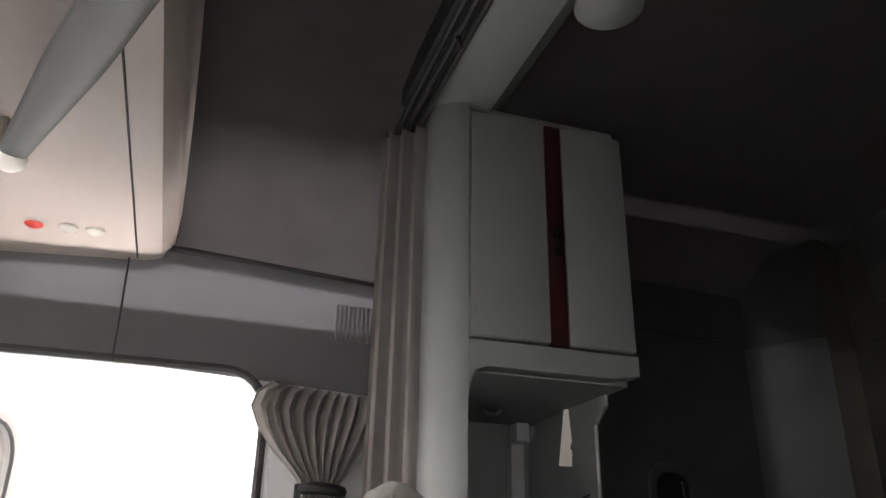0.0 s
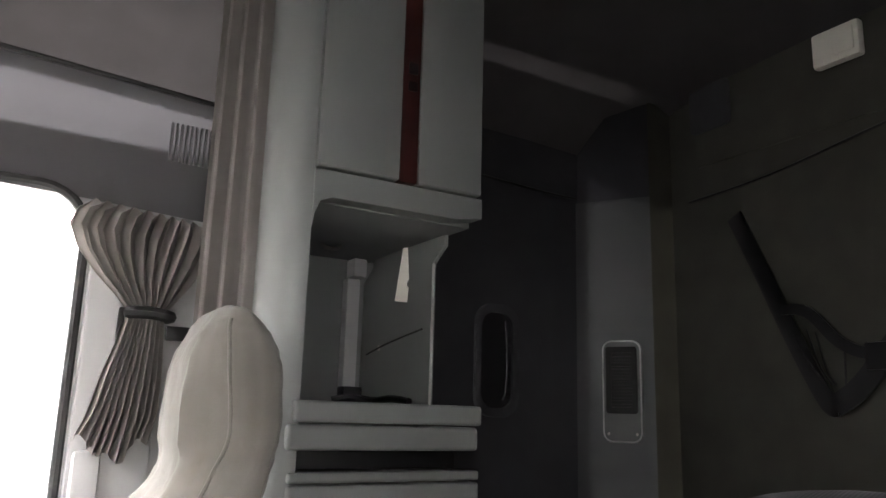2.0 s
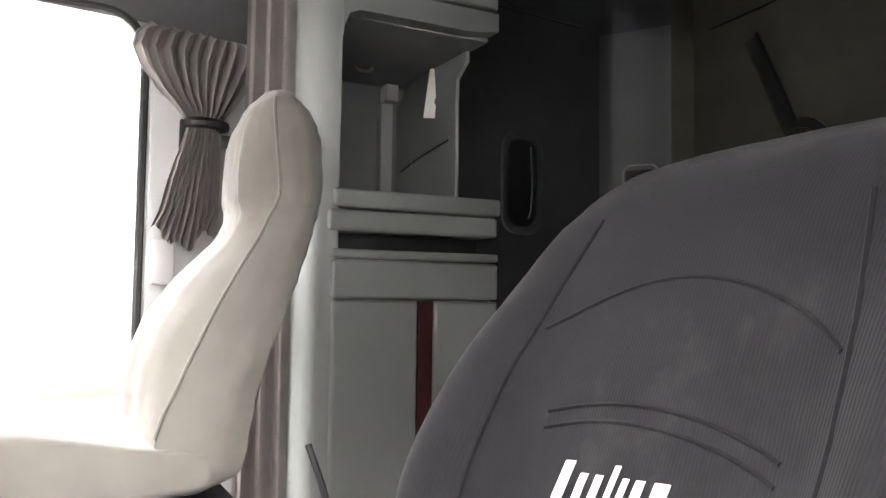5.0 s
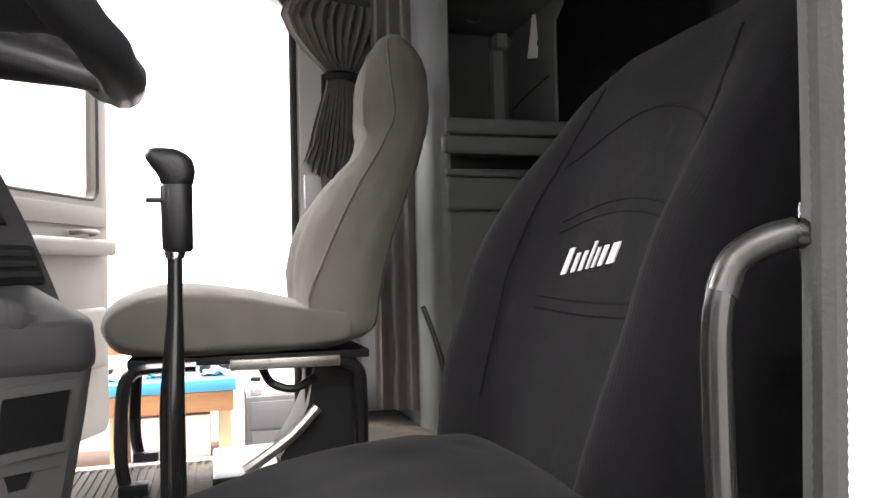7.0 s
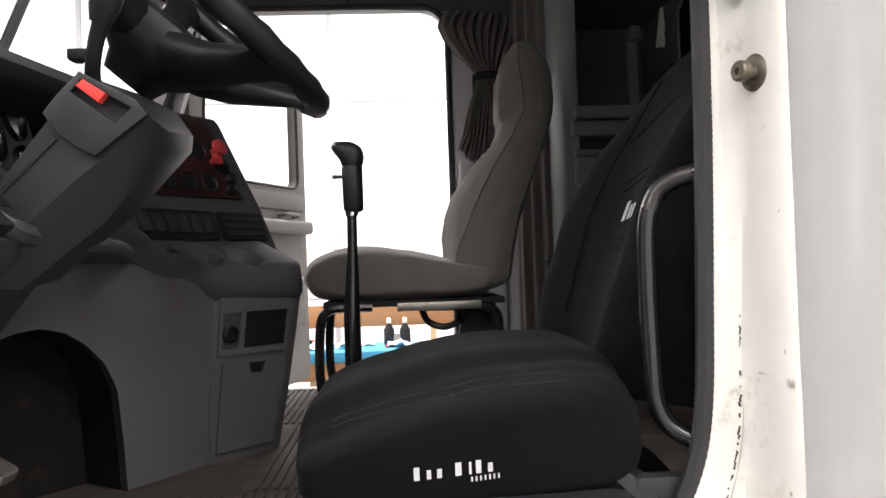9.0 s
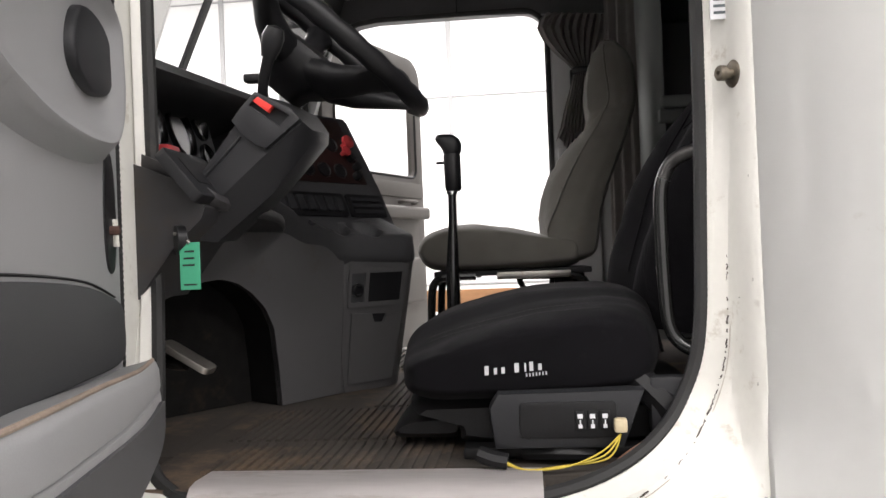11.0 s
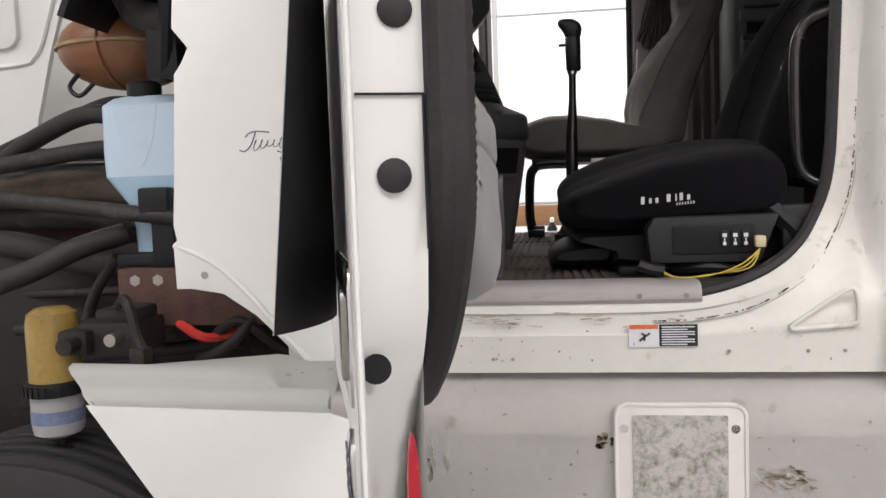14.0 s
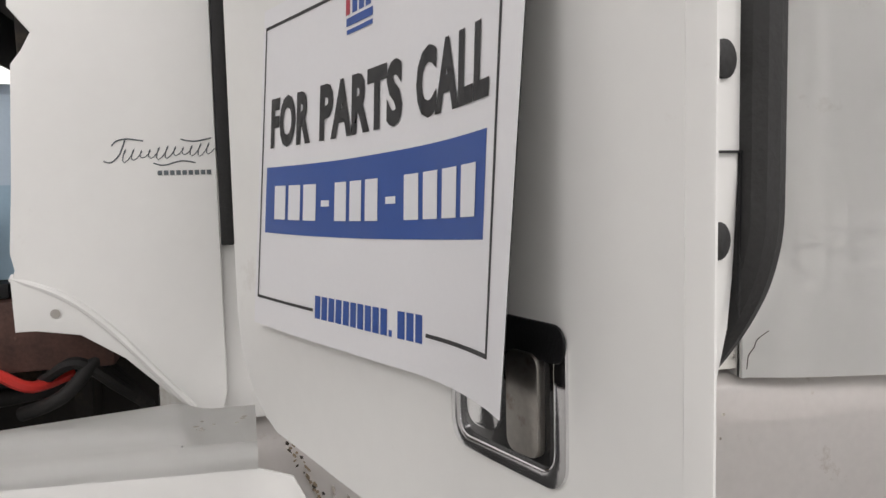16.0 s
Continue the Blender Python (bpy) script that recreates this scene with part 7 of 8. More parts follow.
    part("speaker_grille", own, GRILLE, t, "mid grey speaker panel")
    # pull handle: a cup swelling out of the trim, hollowed towards a dark finger hole
    ln = [Vector((q.x, q.y)) for q in smooth_line([(a, b, 0) for a, b in ((0.655, 1.86), (0.635, 1.80), (0.53, 1.776), (0.40, 1.766), (0.24, 1.771), (0.12, 1.790), (0.065, 1.84), (0.06, 1.92), (0.10, 1.98), (0.36, 2.0), (0.60, 1.96))], 6, True)]
    cc = Vector((0.34, 1.895))
    rings = [[on_door(cc.x + (p.x - cc.x) * k, n, cc.y + (p.y - cc.y) * k) for p in ln] for n, k in ((0.078, 1.02), (0.084, 0.99), (0.091, 0.94), (0.100, 0.89), (0.106, 0.85), (0.1075, 0.83), (0.106, 0.81), (0.100, 0.77), (0.090, 0.68), (0.084, 0.55))]
    part("handle_cup", loft(rings), DOOR_TRIM, t, "moulded pull handle cup")
    bulk([(0.30, 1.90), (0.29, 1.865), (0.22, 1.852), (0.14, 1.868), (0.11, 1.91), (0.16, 1.945), (0.26, 1.94)], 0.080, 0.096, "handle_hole", GREY_DARK, "dark finger hole", 0.004)
    bulk([(0.088, 1.795), (0.074, 1.74), (0.078, 1.665), (0.098, 1.645), (0.128, 1.66), (0.138, 1.72), (0.128, 1.785), (0.108, 1.80)], 0.075, 0.0845, "latch_slot", BLACK, "empty black latch slot", 0.002)
    part("latch_tab", tube([tuple(on_door(0.092, 0.085, 1.715)), tuple(on_door(0.094, 0.087, 1.68))], 0.005, 8, curve=False), WHITE_PLASTIC, t, "broken white latch tab")
    part("recess_slit", tube([tuple(on_door(a, 0.0825, b)) for a, b in ((0.838, 1.630), (0.80, 1.644), (0.69, 1.649), (0.47, 1.6485), (0.24, 1.6375), (0.09, 1.615))], 0.0016, 6), BLACK, t)
    part("latch_screw", tube([tuple(on_door(0.112, 0.084, 1.70)), tuple(on_door(0.112, 0.096, 1.70))], 0.006, 8, curve=False), RUST, t, "rusty latch screw")
    part("lip", tube([tuple(on_door(s, swell(s) - 0.009, z)) for s, z in ((0.846, 1.567), (0.82, 1.5605), (0.72, 1.5568), (0.60, 1.5545), (0.45, 1.549), (0.25, 1.537), (0.09, 1.531))], 0.0026, 8), WORN_LIP, t, "scuffed pale armrest edge")
    # outer handle
    hc = (0.717, 1.390)
    def on_skin(pts, n0, n1, name, m, par, hole=None, lb=""):
        bm = bmesh.new()
        mm = axes(on_door(hc[0], 0, hc[1]), DD, (0, 0, 1))
        sg = 1 if DD.cross(Vector((0, 0, 1))).dot(DN) < 0 else -1
        plate(pts, sg * (n1 - n0), mm @ Matrix.Translation((0, 0, sg * n0)), [hole] if hole else [], bm, bev=0.002)
        return part(name, bm, m, par, lb)
    hm = on_skin(rr(-0.070, -0.058, 0.070, 0.056, 0.020), 0.0005, 0.0045, "door_handle", CHROME, t, rr(-0.057, -0.046, 0.057, 0.044, 0.013), "chrome framed recessed door handle")
    on_skin(rr(-0.058, -0.047, 0.058, 0.045, 0.013), 0.0003, 0.0018, "cup", BLACK_METAL, hm, None, "black handle cup")
    on_skin(rr(0.010, -0.040, 0.046, 0.034, 0.010), 0.002, 0.009, "paddle", STEEL, hm, None, "brushed steel paddle")
    on_skin(rr(-0.048, -0.036, -0.006, 0.01, 0.014), 0.0018, 0.004, "lock_plate", CHROME, hm)
    on_skin(rr(-0.071, 0.030, 0.071, 0.057, 0.012), 0.0045, 0.0065, "hood", BLACK, hm, None, "black cover strip")
    # oval badge below the handle
    cc = (0.69, 1.258)
    mm = axes(on_door(cc[0], 0, cc[1]), DD, (0, 0, 1))
    sg = 1 if DD.cross(Vector((0, 0, 1))).dot(DN) < 0 else -1
    b = part("badge", loft([[mm @ Vector((0.026 * k * math.cos(a), 0.034 * k * math.sin(a), sg * h)) for a in [2 * math.pi * j / 24 for j in range(24)]] for k, h in ((1, 0.0), (1, 0.004), (0.85, 0.006))]), CHROME, t, "oval chrome maker's badge")
    for k in range(4):
        part("bar", box(-0.016, 0.016, -0.022 + 0.012 * k, -0.017 + 0.012 * k, sg * 0.005, sg * 0.0075, 0, m=mm), GREY_INK, b)
    return t


driver_door()


def parts_sign():
    t = thing("sale_sign", "printed white sign sheet on the door, curling at one corner", "sign", tuple(on_door(0.5, -0.02, 1.6)))
    S0, S1, Z0, Z1 = 0.1765, 0.7879, 1.3629, 1.7461

    def at(u, v, lift=0.0):
        s = S0 + (S1 - S0) * u + 0.0798 * v * (1 - u)
        curl = 0.0107 + max(0, (u - 0.6417) / 0.3583) ** 2 * (0.045 - 0.0338 * v)
        sag = u * u * (0.0321 - 0.0268 * v)
        return on_door(s, -(curl + lift), Z0 + (Z1 - Z0) * v + sag)

    def sheet(u0, v0, u1, v1, lift, nu=20, nv=12, thick=0.0004):
        bm = bmesh.new()
        g = [[bm.verts.new(at(u0 + (u1 - u0) * i / nu, v0 + (v1 - v0) * j / nv, lift)) for i in range(nu + 1)] for j in range(nv + 1)]
        h = [[bm.verts.new(at(u0 + (u1 - u0) * i / nu, v0 + (v1 - v0) * j / nv, lift + thick)) for i in range(nu + 1)] for j in range(nv + 1)]
        for q in (g, h):
            for j in range(nv):
                for i in range(nu):
                    bm.faces.new((q[j][i], q[j][i + 1], q[j + 1][i + 1], q[j + 1][i]))
        for i in range(nu):
            bm.faces.new((g[0][i], g[0][i + 1], h[0][i + 1], h[0][i]))
            bm.faces.new((g[nv][i], g[nv][i + 1], h[nv][i + 1], h[nv][i]))
        for j in range(nv):
            bm.faces.new((g[j][0], g[j + 1][0], h[j + 1][0], h[j][0]))
            bm.faces.new((g[j][nu], g[j + 1][nu], h[j + 1][nu], h[j][nu]))
        return bm
    part("sheet", sheet(0, 0, 1, 1, 0.001), PAPER, t)
    part("backing", sheet(0.0, 0.0, 1, 1, 0.0), PAPER_BACK, t, "black back of the sheet")
    def mark(u0, v0, u1, v1, m, name, lb="", lift=0.0018):
        return part(name, sheet(u0, v0, u1, v1, lift, max(2, int(30 * abs(u1 - u0))), max(1, int(14 * abs(v1 - v0))), 0.0002), m, t, lb)
    L, R, B, T = 0.0157, 0.9417, 0.0918, 0.948
    w, hh = 0.006, 0.009
    mark(L, B, L + w, T, INK, "border")
    mark(R - w, B, R, T, INK, "border")
    mark(L, B, 0.300, B + hh, INK, "border")
    mark(0.722, B, R, B + hh, INK, "border")
    mark(L, T - hh, 0.37, T, INK, "border")
    mark(0.58, T - hh, R, T, INK, "border")
    mark(0.0454, 0.313, 0.912, 0.5206, BLUE_INK, "blue_band", "blue printed band")
    # numbers as plain bars
    for u0, u1, n in ((0.090, 0.312, 3), (0.377, 0.566, 3), (0.641, 0.893, 4)):
        st = (u1 - u0) / n
        for k in range(n):
            mark(u0 + st * k + 0.008, 0.358, u0 + st * (k + 1) - 0.008, 0.462, WHITE_INK, "bar", lift=0.0026)
    for u0 in (0.328, 0.587):
        mark(u0, 0.398, u0 + 0.034, 0.415, WHITE_INK, "bar", lift=0.0026)
    # web address as bars
    for k in range(14):
        u0 = 0.309 + 0.0291 * k
        mark(u0, 0.074, u0 + (0.010 if k == 10 else 0.0225), 0.090 if k == 10 else 0.141, BLUE_INK, "bar")
    # emblem at the top
    mark(0.423, 0.832, 0.530, 0.843, BLUE_INK, "emblem")
    mark(0.421, 0.852, 0.530, 0.872, BLUE_INK, "emblem")
    mark(0.418, 0.880, 0.435, 0.925, RED_INK, "emblem")
    for k in range(3):
        mark(0.446 + 0.028 * k, 0.880, 0.466 + 0.028 * k, 0.930 - 0.012 * k, BLUE_INK, "emblem")
    # headline, bent with the sheet: each word in heavy narrow capitals
    for text, u0, u1 in (("FOR", 0.063, 0.270), ("PARTS", 0.311, 0.640), ("CALL", 0.685, 0.915)):
        c = bpy.data.curves.new("lettering", "FONT")
        c.body, c.size, c.align_x, c.resolution_u, c.offset, c.space_character = text, 1.0, "LEFT", 3, 0.050, 1.06
        o = bpy.data.objects.new("lettering", c)
        me = bpy.data.meshes.new_from_object(o)
        bpy.data.objects.remove(o)
        bm = bmesh.new()
        bm.from_mesh(me)
        xs, ys = [v.co.x for v in bm.verts], [v.co.y for v in bm.verts]
        x0, x1, y0, y1 = min(xs), max(xs), min(ys), max(ys)
        for k in range(1, 16):
            bmesh.ops.bisect_plane(bm, geom=bm.verts[:] + bm.edges[:] + bm.faces[:], plane_co=(x0 + (x1 - x0) * k / 16, 0, 0), plane_no=(1, 0, 0))
        for v in bm.verts:
            v.co = at(u0 + (u1 - u0) * (v.co.x - x0) / (x1 - x0), 0.577 + 0.153 * (v.co.y - y0) / (y1 - y0), 0.0022)
        part("lettering", bm, INK, t, "bold black capitals", smooth=0)
        bpy.data.meshes.remove(me)


RED_INK = mat("red_ink", (0.45, 0.05, 0.08), rough=0.5, var=0.05, bump=0)
parts_sign()


# ---- striker and jamb details ----
DARK_STEEL = mat("dark_worn_steel", (0.20, 0.175, 0.14), rough=0.42, metal=0.9, var=0.3, scale=40, bump=0.1, dirt=(0.09, 0.055, 0.03), dirt_amount=0.25, dirt_scale=60)
def striker():
    t = thing("door_striker", "worn steel striker pin on the white door post", "striker", (0.43, 0.11, 1.911))
    d = Vector((-0.93, -0.37, 0)).normalized()
    m = axes((0.4345, 0.078, 1.904), (0, 0, 1), d.cross(Vector((0, 0, 1))))
    sg = 1 if (m.to_3x3() @ Vector((0, 0, 1))).dot(d) > 0 else -1
    m = m @ Matrix.Diagonal((1, 1, sg, 1))
    part("base", lathe([(0.021, -0.006), (0.021, 0.004), (0.018, 0.007), (0.011, 0.008)], m, 24), DARK_STEEL, t)
    part("pin", lathe([(0.008, 0.007), (0.007, 0.018), (0.0115, 0.020), (0.0115, 0.028), (0.0095, 0.030), (0.004, 0.030), (0.003, 0.026)], m, 16), DARK_STEEL, t)
    l = thing("jamb_label", "white data label with grey printed bars on the door post", "label", (0.43, 0.1, 2.0))
    part("paper", box(0.405, 0.430, 0.091, 0.094, 1.99, 2.05, 0.0005, 1), PAPER, l)
    for k in range(5):
        part("bar", box(0.410, 0.427, 0.090, 0.0912, 1.998 + 0.01 * k, 2.002 + 0.01 * k, 0), GREY_INK, l)


striker()


def sill_label():
    t = thing("warning_label", "orange, white and black fall warning label on the sill", "label", (0.058, -0.002, 1.23))
    m = XZ @ Matrix.Translation((0, 0, 0.0065))
    part("backing", plate(rr(0.0, 1.211, 0.118, 1.251, 0.002, 2), 0.0008, m), WHITE_INK, t)
    part("header", plate(rr(0.001, 1.243, 0.05, 1.2505, 0.001, 1), 0.0008, m @ Matrix.Translation((0, 0, 0.0006))), ORANGE_INK, t, "orange header band")
    part("text_field", plate(rr(0.052, 1.212, 0.1172, 1.2505, 0.001, 1), 0.0008, m @ Matrix.Translation((0, 0, 0.0006))), INK, t, "black text field")
    for k in range(8):
        part("bar", plate(rr(0.056, 1.2145 + 0.0044 * k, 0.056 + (0.056 if k % 3 else 0.044), 1.2165 + 0.0044 * k, 0.0003, 1), 0.0005, m @ Matrix.Translation((0, 0, 0.0014))), WHITE_INK, t)
    # falling stick mark of the warning sign
    for a, b in (((0.018, 1.222), (0.030, 1.232)), ((0.022, 1.236), (0.030, 1.230)), ((0.026, 1.222), (0.027, 1.229)), ((0.030, 1.231), (0.036, 1.236))):
        part("stroke", tube([(a[0], -0.0085, a[1]), (b[0], -0.0085, b[1])], 0.0018, 5, curve=False), INK, t)


sill_label()


# ---- front of the cab: cowl, fender, engine bay ----
def cowl():
    outline = [(-0.79, 2.0), (-0.785, 1.86), (-0.79, 1.80), (-0.762, 1.765), (-0.775, 1.74), (-0.79, 1.72), (-0.80, 1.55), (-0.808, 1.45), (-0.803, 1.425), (-0.81, 1.41), (-0.808, 1.335), (-0.78, 1.335), (-0.72, 1.325), (-0.66, 1.285), (-0.60, 1.225), (-0.555, 1.185), (-0.525, 1.182), (-0.515, 1.22), (-0.515, 2.0)]
    bm = bmesh.new()
    plate(outline, 0.012, XZ @ Matrix.Translation((0, 0, 0.052)), bm=bm, bev=0.004)
    t = thing("bonnet_cowl", "white cowl side panel with a small grey dealer decal", "body panel", (-0.66, -0.06, 1.2))
    part("panel", bm, WHITE_CLEAN, t)
    lip = [(-0.81, -0.058, 1.415), (-0.74, -0.064, 1.385), (-0.68, -0.066, 1.335), (-0.62, -0.066, 1.265), (-0.565, -0.064, 1.20)]
    part("lip", tube(lip, 0.006, 8), WHITE_CLEAN, t)
    part("bolt", lathe([(0.007, 0), (0.006, 0.004), (0.002, 0.005)], axes((-0.752, -0.066, 1.36), (0, 0, 1), (1, 0, 0)), 10), STEEL, t)
    # dealer's script as one running line of plain loops with a flourish
    run = []
    for k in range(0, 89):
        f = k / 88
        a = 2 * math.pi * 11 * f
        h = 0.0055 + 0.005 * (0.5 + 0.5 * math.sin(5.1 * f * 3 + 0.8))
        b = 1.588 + 0.010 * f + h * math.sin(a)
        run.append((-0.650 + 0.126 * f + 0.0028 * math.cos(a) + 0.45 * (b - 1.588), -0.0645, b))
    part("script", tube(run, 0.0008, 5, curve=False), GREY_INK, t, "grey running script line")
    for pts in ([(-0.674, 1.581), (-0.664, 1.579), (-0.652, 1.590), (-0.643, 1.612)], [(-0.662, 1.603), (-0.655, 1.610), (-0.640, 1.613), (-0.618, 1.610)], [(-0.605, 1.577), (-0.590, 1.574), (-0.565, 1.580), (-0.545, 1.577)], [(-0.565, 1.612), (-0.545, 1.609), (-0.521, 1.614)]):
        part("stroke", tube([(x, -0.0645, z) for x, z in pts], 0.0011, 5), GREY_INK, t)
    for k in range(9):
        part("bar", plate(rr(-0.600 + 0.0088 * k, 1.559, -0.5935 + 0.0088 * k, 1.566, 0.0005, 1), 0.0008, XZ @ Matrix.Translation((0, 0, 0.0643))), GREY_INK, t)
    tagged(part("hinge_cover", box(-0.54, -0.452, -0.045, -0.028, 1.17, 1.452, 0.004), WHITE_CLEAN), "white cover plate beside the door hinge", "trim", kind="structure")
    g = thing("cowl_gap_seal", "black rubber strip in the gap by the door hinge", "seal", (-0.508, -0.06, 1.45))
    part("strip", box(-0.514, -0.494, -0.062, -0.02, 1.45, 2.0, 0.003), RUBBER, g)


cowl()


def fender():
    t = thing("hood_fender", "white rear corner of the fender with a stepped ledge", "fender", (-0.7, -0.2, 0.9))

    def row(x, drop=0.0, lean=0.0):
        zb, zc, zk = 1.2267 + 0.0707 * (x + 0.7) - drop * 0.5, 1.2287 - 0.0214 * (x + 0.7) - drop, 1.191 - 0.0193 * (x + 0.7)
        pr = [(-0.09, zb - 0.04), (-0.140, zb - 0.008), (-0.152, zb - 0.001), (-0.165, zb), (-0.222, zc + 0.002), (-0.237, zc - 0.002), (-0.245, zc - 0.012), (-0.2458, zc - 0.018), (-0.2475, zc * 0.4 + zk * 0.6), (-0.2485, zk + 0.012), (-0.249, zk + 0.008), (-0.254, zk + 0.002), (-0.260, zk - 0.004), (-0.2635, zk - 0.012), (-0.264, zk - 0.024)]
        return [Vector((x + lean * max(0, zc - z), y, z)) for y, z in pr]
    rows = [row(-0.917, 0.0, 0.93), row(-0.905, 0.0, 0.85), row(-0.86), row(-0.78), row(-0.70), row(-0.63), row(-0.59), row(-0.572, 0.006), row(-0.555, 0.022), row(-0.535, 0.032), row(-0.505, 0.036), row(-0.475, 0.040)]
    bm = loft(rows, caps=False, closed=False)
    bmesh.ops.solidify(bm, geom=bm.faces[:], thickness=0.004)
    part("ledge", bm, WHITE_CLEAN, t, "stepped ledge with a rounded edge")
    face = [(-0.872, 1.176), (-0.475, 1.166), (-0.430, 1.150), (-0.413, 1.115), (-0.376, 1.044), (-0.33, 0.98), (-0.283, 0.905), (-0.264, 0.756), (-0.60, 0.76), (-0.655, 0.86), (-0.70, 0.93), (-0.761, 1.02)]
    part("face", plate(face, 0.004, XZ @ Matrix.Translation((0, 0, 0.260)), bev=0.001), WHITE_CLEAN, t)
    rnd = random.Random(21)
    for k in range(9):
        x, y = rnd.uniform(-0.56, -0.49), rnd.uniform(-0.23, -0.17)
        part("dirt", plate([(a, b) for a, b in blot(rnd, 0, 0, rnd.uniform(0.001, 0.005), rnd.uniform(0.0008, 0.002))], 0.0008, Matrix.Translation((x, y, 1.2145 + 0.02 * (x + 0.53)))), SCUFF, t)


fender()


def engine_bay():
    s = thing("surge_tank", "round brown plastic coolant surge tank with a moulded seam", "coolant tank", (-1.0, 0.22, 1.8))
    c = Vector((-1.073, 0.30, 1.842))
    bm = bmesh.new()
    bmesh.ops.create_uvsphere(bm, u_segments=28, v_segments=16, radius=1, matrix=Matrix.Translation(c) @ Matrix.Diagonal((0.155, 0.13, 0.090, 1)))
    part("tank", bm, TANK_BROWN, s)
    part("seam", lathe([(0.156, -0.005), (0.161, -0.003), (0.161, 0.003), (0.156, 0.005)], Matrix.Translation(c) @ Matrix.Diagonal((1, 0.84, 1, 1)), 32), TANK_SEAM, s, "pale moulded seam")
    for k in (-1, 0, 1):
        part("moulded_rib", tube([(c.x + 0.055 * k + 0.075 * k * 0, c.y - 0.132 * math.cos(a) * (1 - 0.12 * abs(k)), c.z + 0.0915 * math.sin(a) * (1 - 0.12 * abs(k))) for a in [-1.4 + 0.2 * j for j in range(15)]], 0.004, 6), TANK_BROWN, s)
    part("filler_cap", lathe([(0.03, 0), (0.032, 0.01), (0.032, 0.03), (0.024, 0.036)], pose(-1.12, 0.26, 1.915), 16), BLACK, s, "black filler cap")
    part("neck", tube([(-1.10, 0.20, 1.99), (-1.05, 0.17, 1.975), (-1.0, 0.15, 1.945), (-0.97, 0.14, 1.90), (-0.93, 0.13, 1.865), (-0.88, 0.12, 1.86)], [0.026, 0.030, 0.032, 0.032, 0.034, 0.036], 14), HOSE, s, "black elbow hose")
    part("clamp", lathe([(0.036, -0.008), (0.038, 0), (0.036, 0.008)], axes((-0.97, 0.14, 1.90), (0, 1, 0), (0.4, 0, 0.9)), 16), BLACK, s)
    part("bracket", box(-0.93, -0.86, 0.10, 0.16, 1.74, 1.88, 0.012), BLACK, s, "black mounting bracket")
    part("cable_clip", tube([(-1.13, 0.19, 1.775), (-1.14, 0.17, 1.745), (-1.115, 0.165, 1.725), (-1.085, 0.17, 1.75)], 0.005, 6), BLACK, s)
    part("strap", tube([(-0.865, 0.10, 1.96), (-0.875, 0.09, 1.85), (-0.90, 0.12, 1.74)], 0.016, 8), BLACK, s)
    w = thing("washer_bottle", "milky blue washer fluid bottle with a black cap", "washer bottle", (-1.0, 0.12, 1.38))
    def blk(z, x0, x1, y0, y1, r=0.02):
        return [Vector((p[0], p[1], z)) for p in rr(x0, y0, x1, y1, r, 3)]
    part("bottle", loft([blk(1.55, -1.066, -0.81, 0.15, 0.31), blk(1.60, -1.068, -0.80, 0.15, 0.31), blk(1.70, -1.066, -0.80, 0.15, 0.31), blk(1.715, -1.05, -0.81, 0.165, 0.295), blk(1.72, -1.03, -0.83, 0.175, 0.285)]), BLUE_PLASTIC, w)
    part("fluid", loft([blk(1.39, -1.01, -0.82, 0.16, 0.30), blk(1.48, -1.012, -0.82, 0.155, 0.305), blk(1.51, -1.035, -0.815, 0.152, 0.308), blk(1.55, -1.066, -0.81, 0.15, 0.31)]), BLUE_FLUID, w, "lower part filled with blue fluid")
    part("moulded_rib", loft([[Vector((-0.985 + d * f, 0.1492, z)) for d in (-1, 1)] + [Vector((-0.985 + d * f, 0.16, z)) for d in (1, -1)] for z, f in ((1.70, 0.05), (1.62, 0.035), (1.57, 0.012))]), BLUE_PLASTIC, w)
    part("cap", lathe([(0.034, 0), (0.036, 0.006), (0.036, 0.028), (0.030, 0.034), (0.002, 0.036)], pose(-0.99, 0.205, 1.718), 20), BLACK, w)
    b = thing("bottle_bracket", "black plastic bracket holding the washer bottle", "bracket", (-0.95, 0.1, 1.36))
    part("tray", box(-1.03, -0.86, 0.12, 0.32, 1.362, 1.388, 0.006), BLACK, b)
    part("arm", box(-0.945, -0.895, 0.11, 0.15, 1.36, 1.51, 0.008), BLACK, b)
    part("stop", box(-0.965, -0.90, 0.10, 0.14, 1.465, 1.525, 0.008), BLACK, b)
    r = thing("rusty_crossmember", "rusty brown bracket bolted below the bottle", "bracket", (-0.93, 0.2, 1.26))
    part("plate", box(-1.02, -0.70, 0.10, 0.30, 1.24, 1.36, 0.008), RUST, r)
    for x in (-0.98, -0.93):
        part("bolt", lathe([(0.012, 0), (0.012, 0.008), (0.006, 0.01)], axes((x, 0.099, 1.335), (0, 0, 1), (1, 0, 0)), 6), STEEL, r)
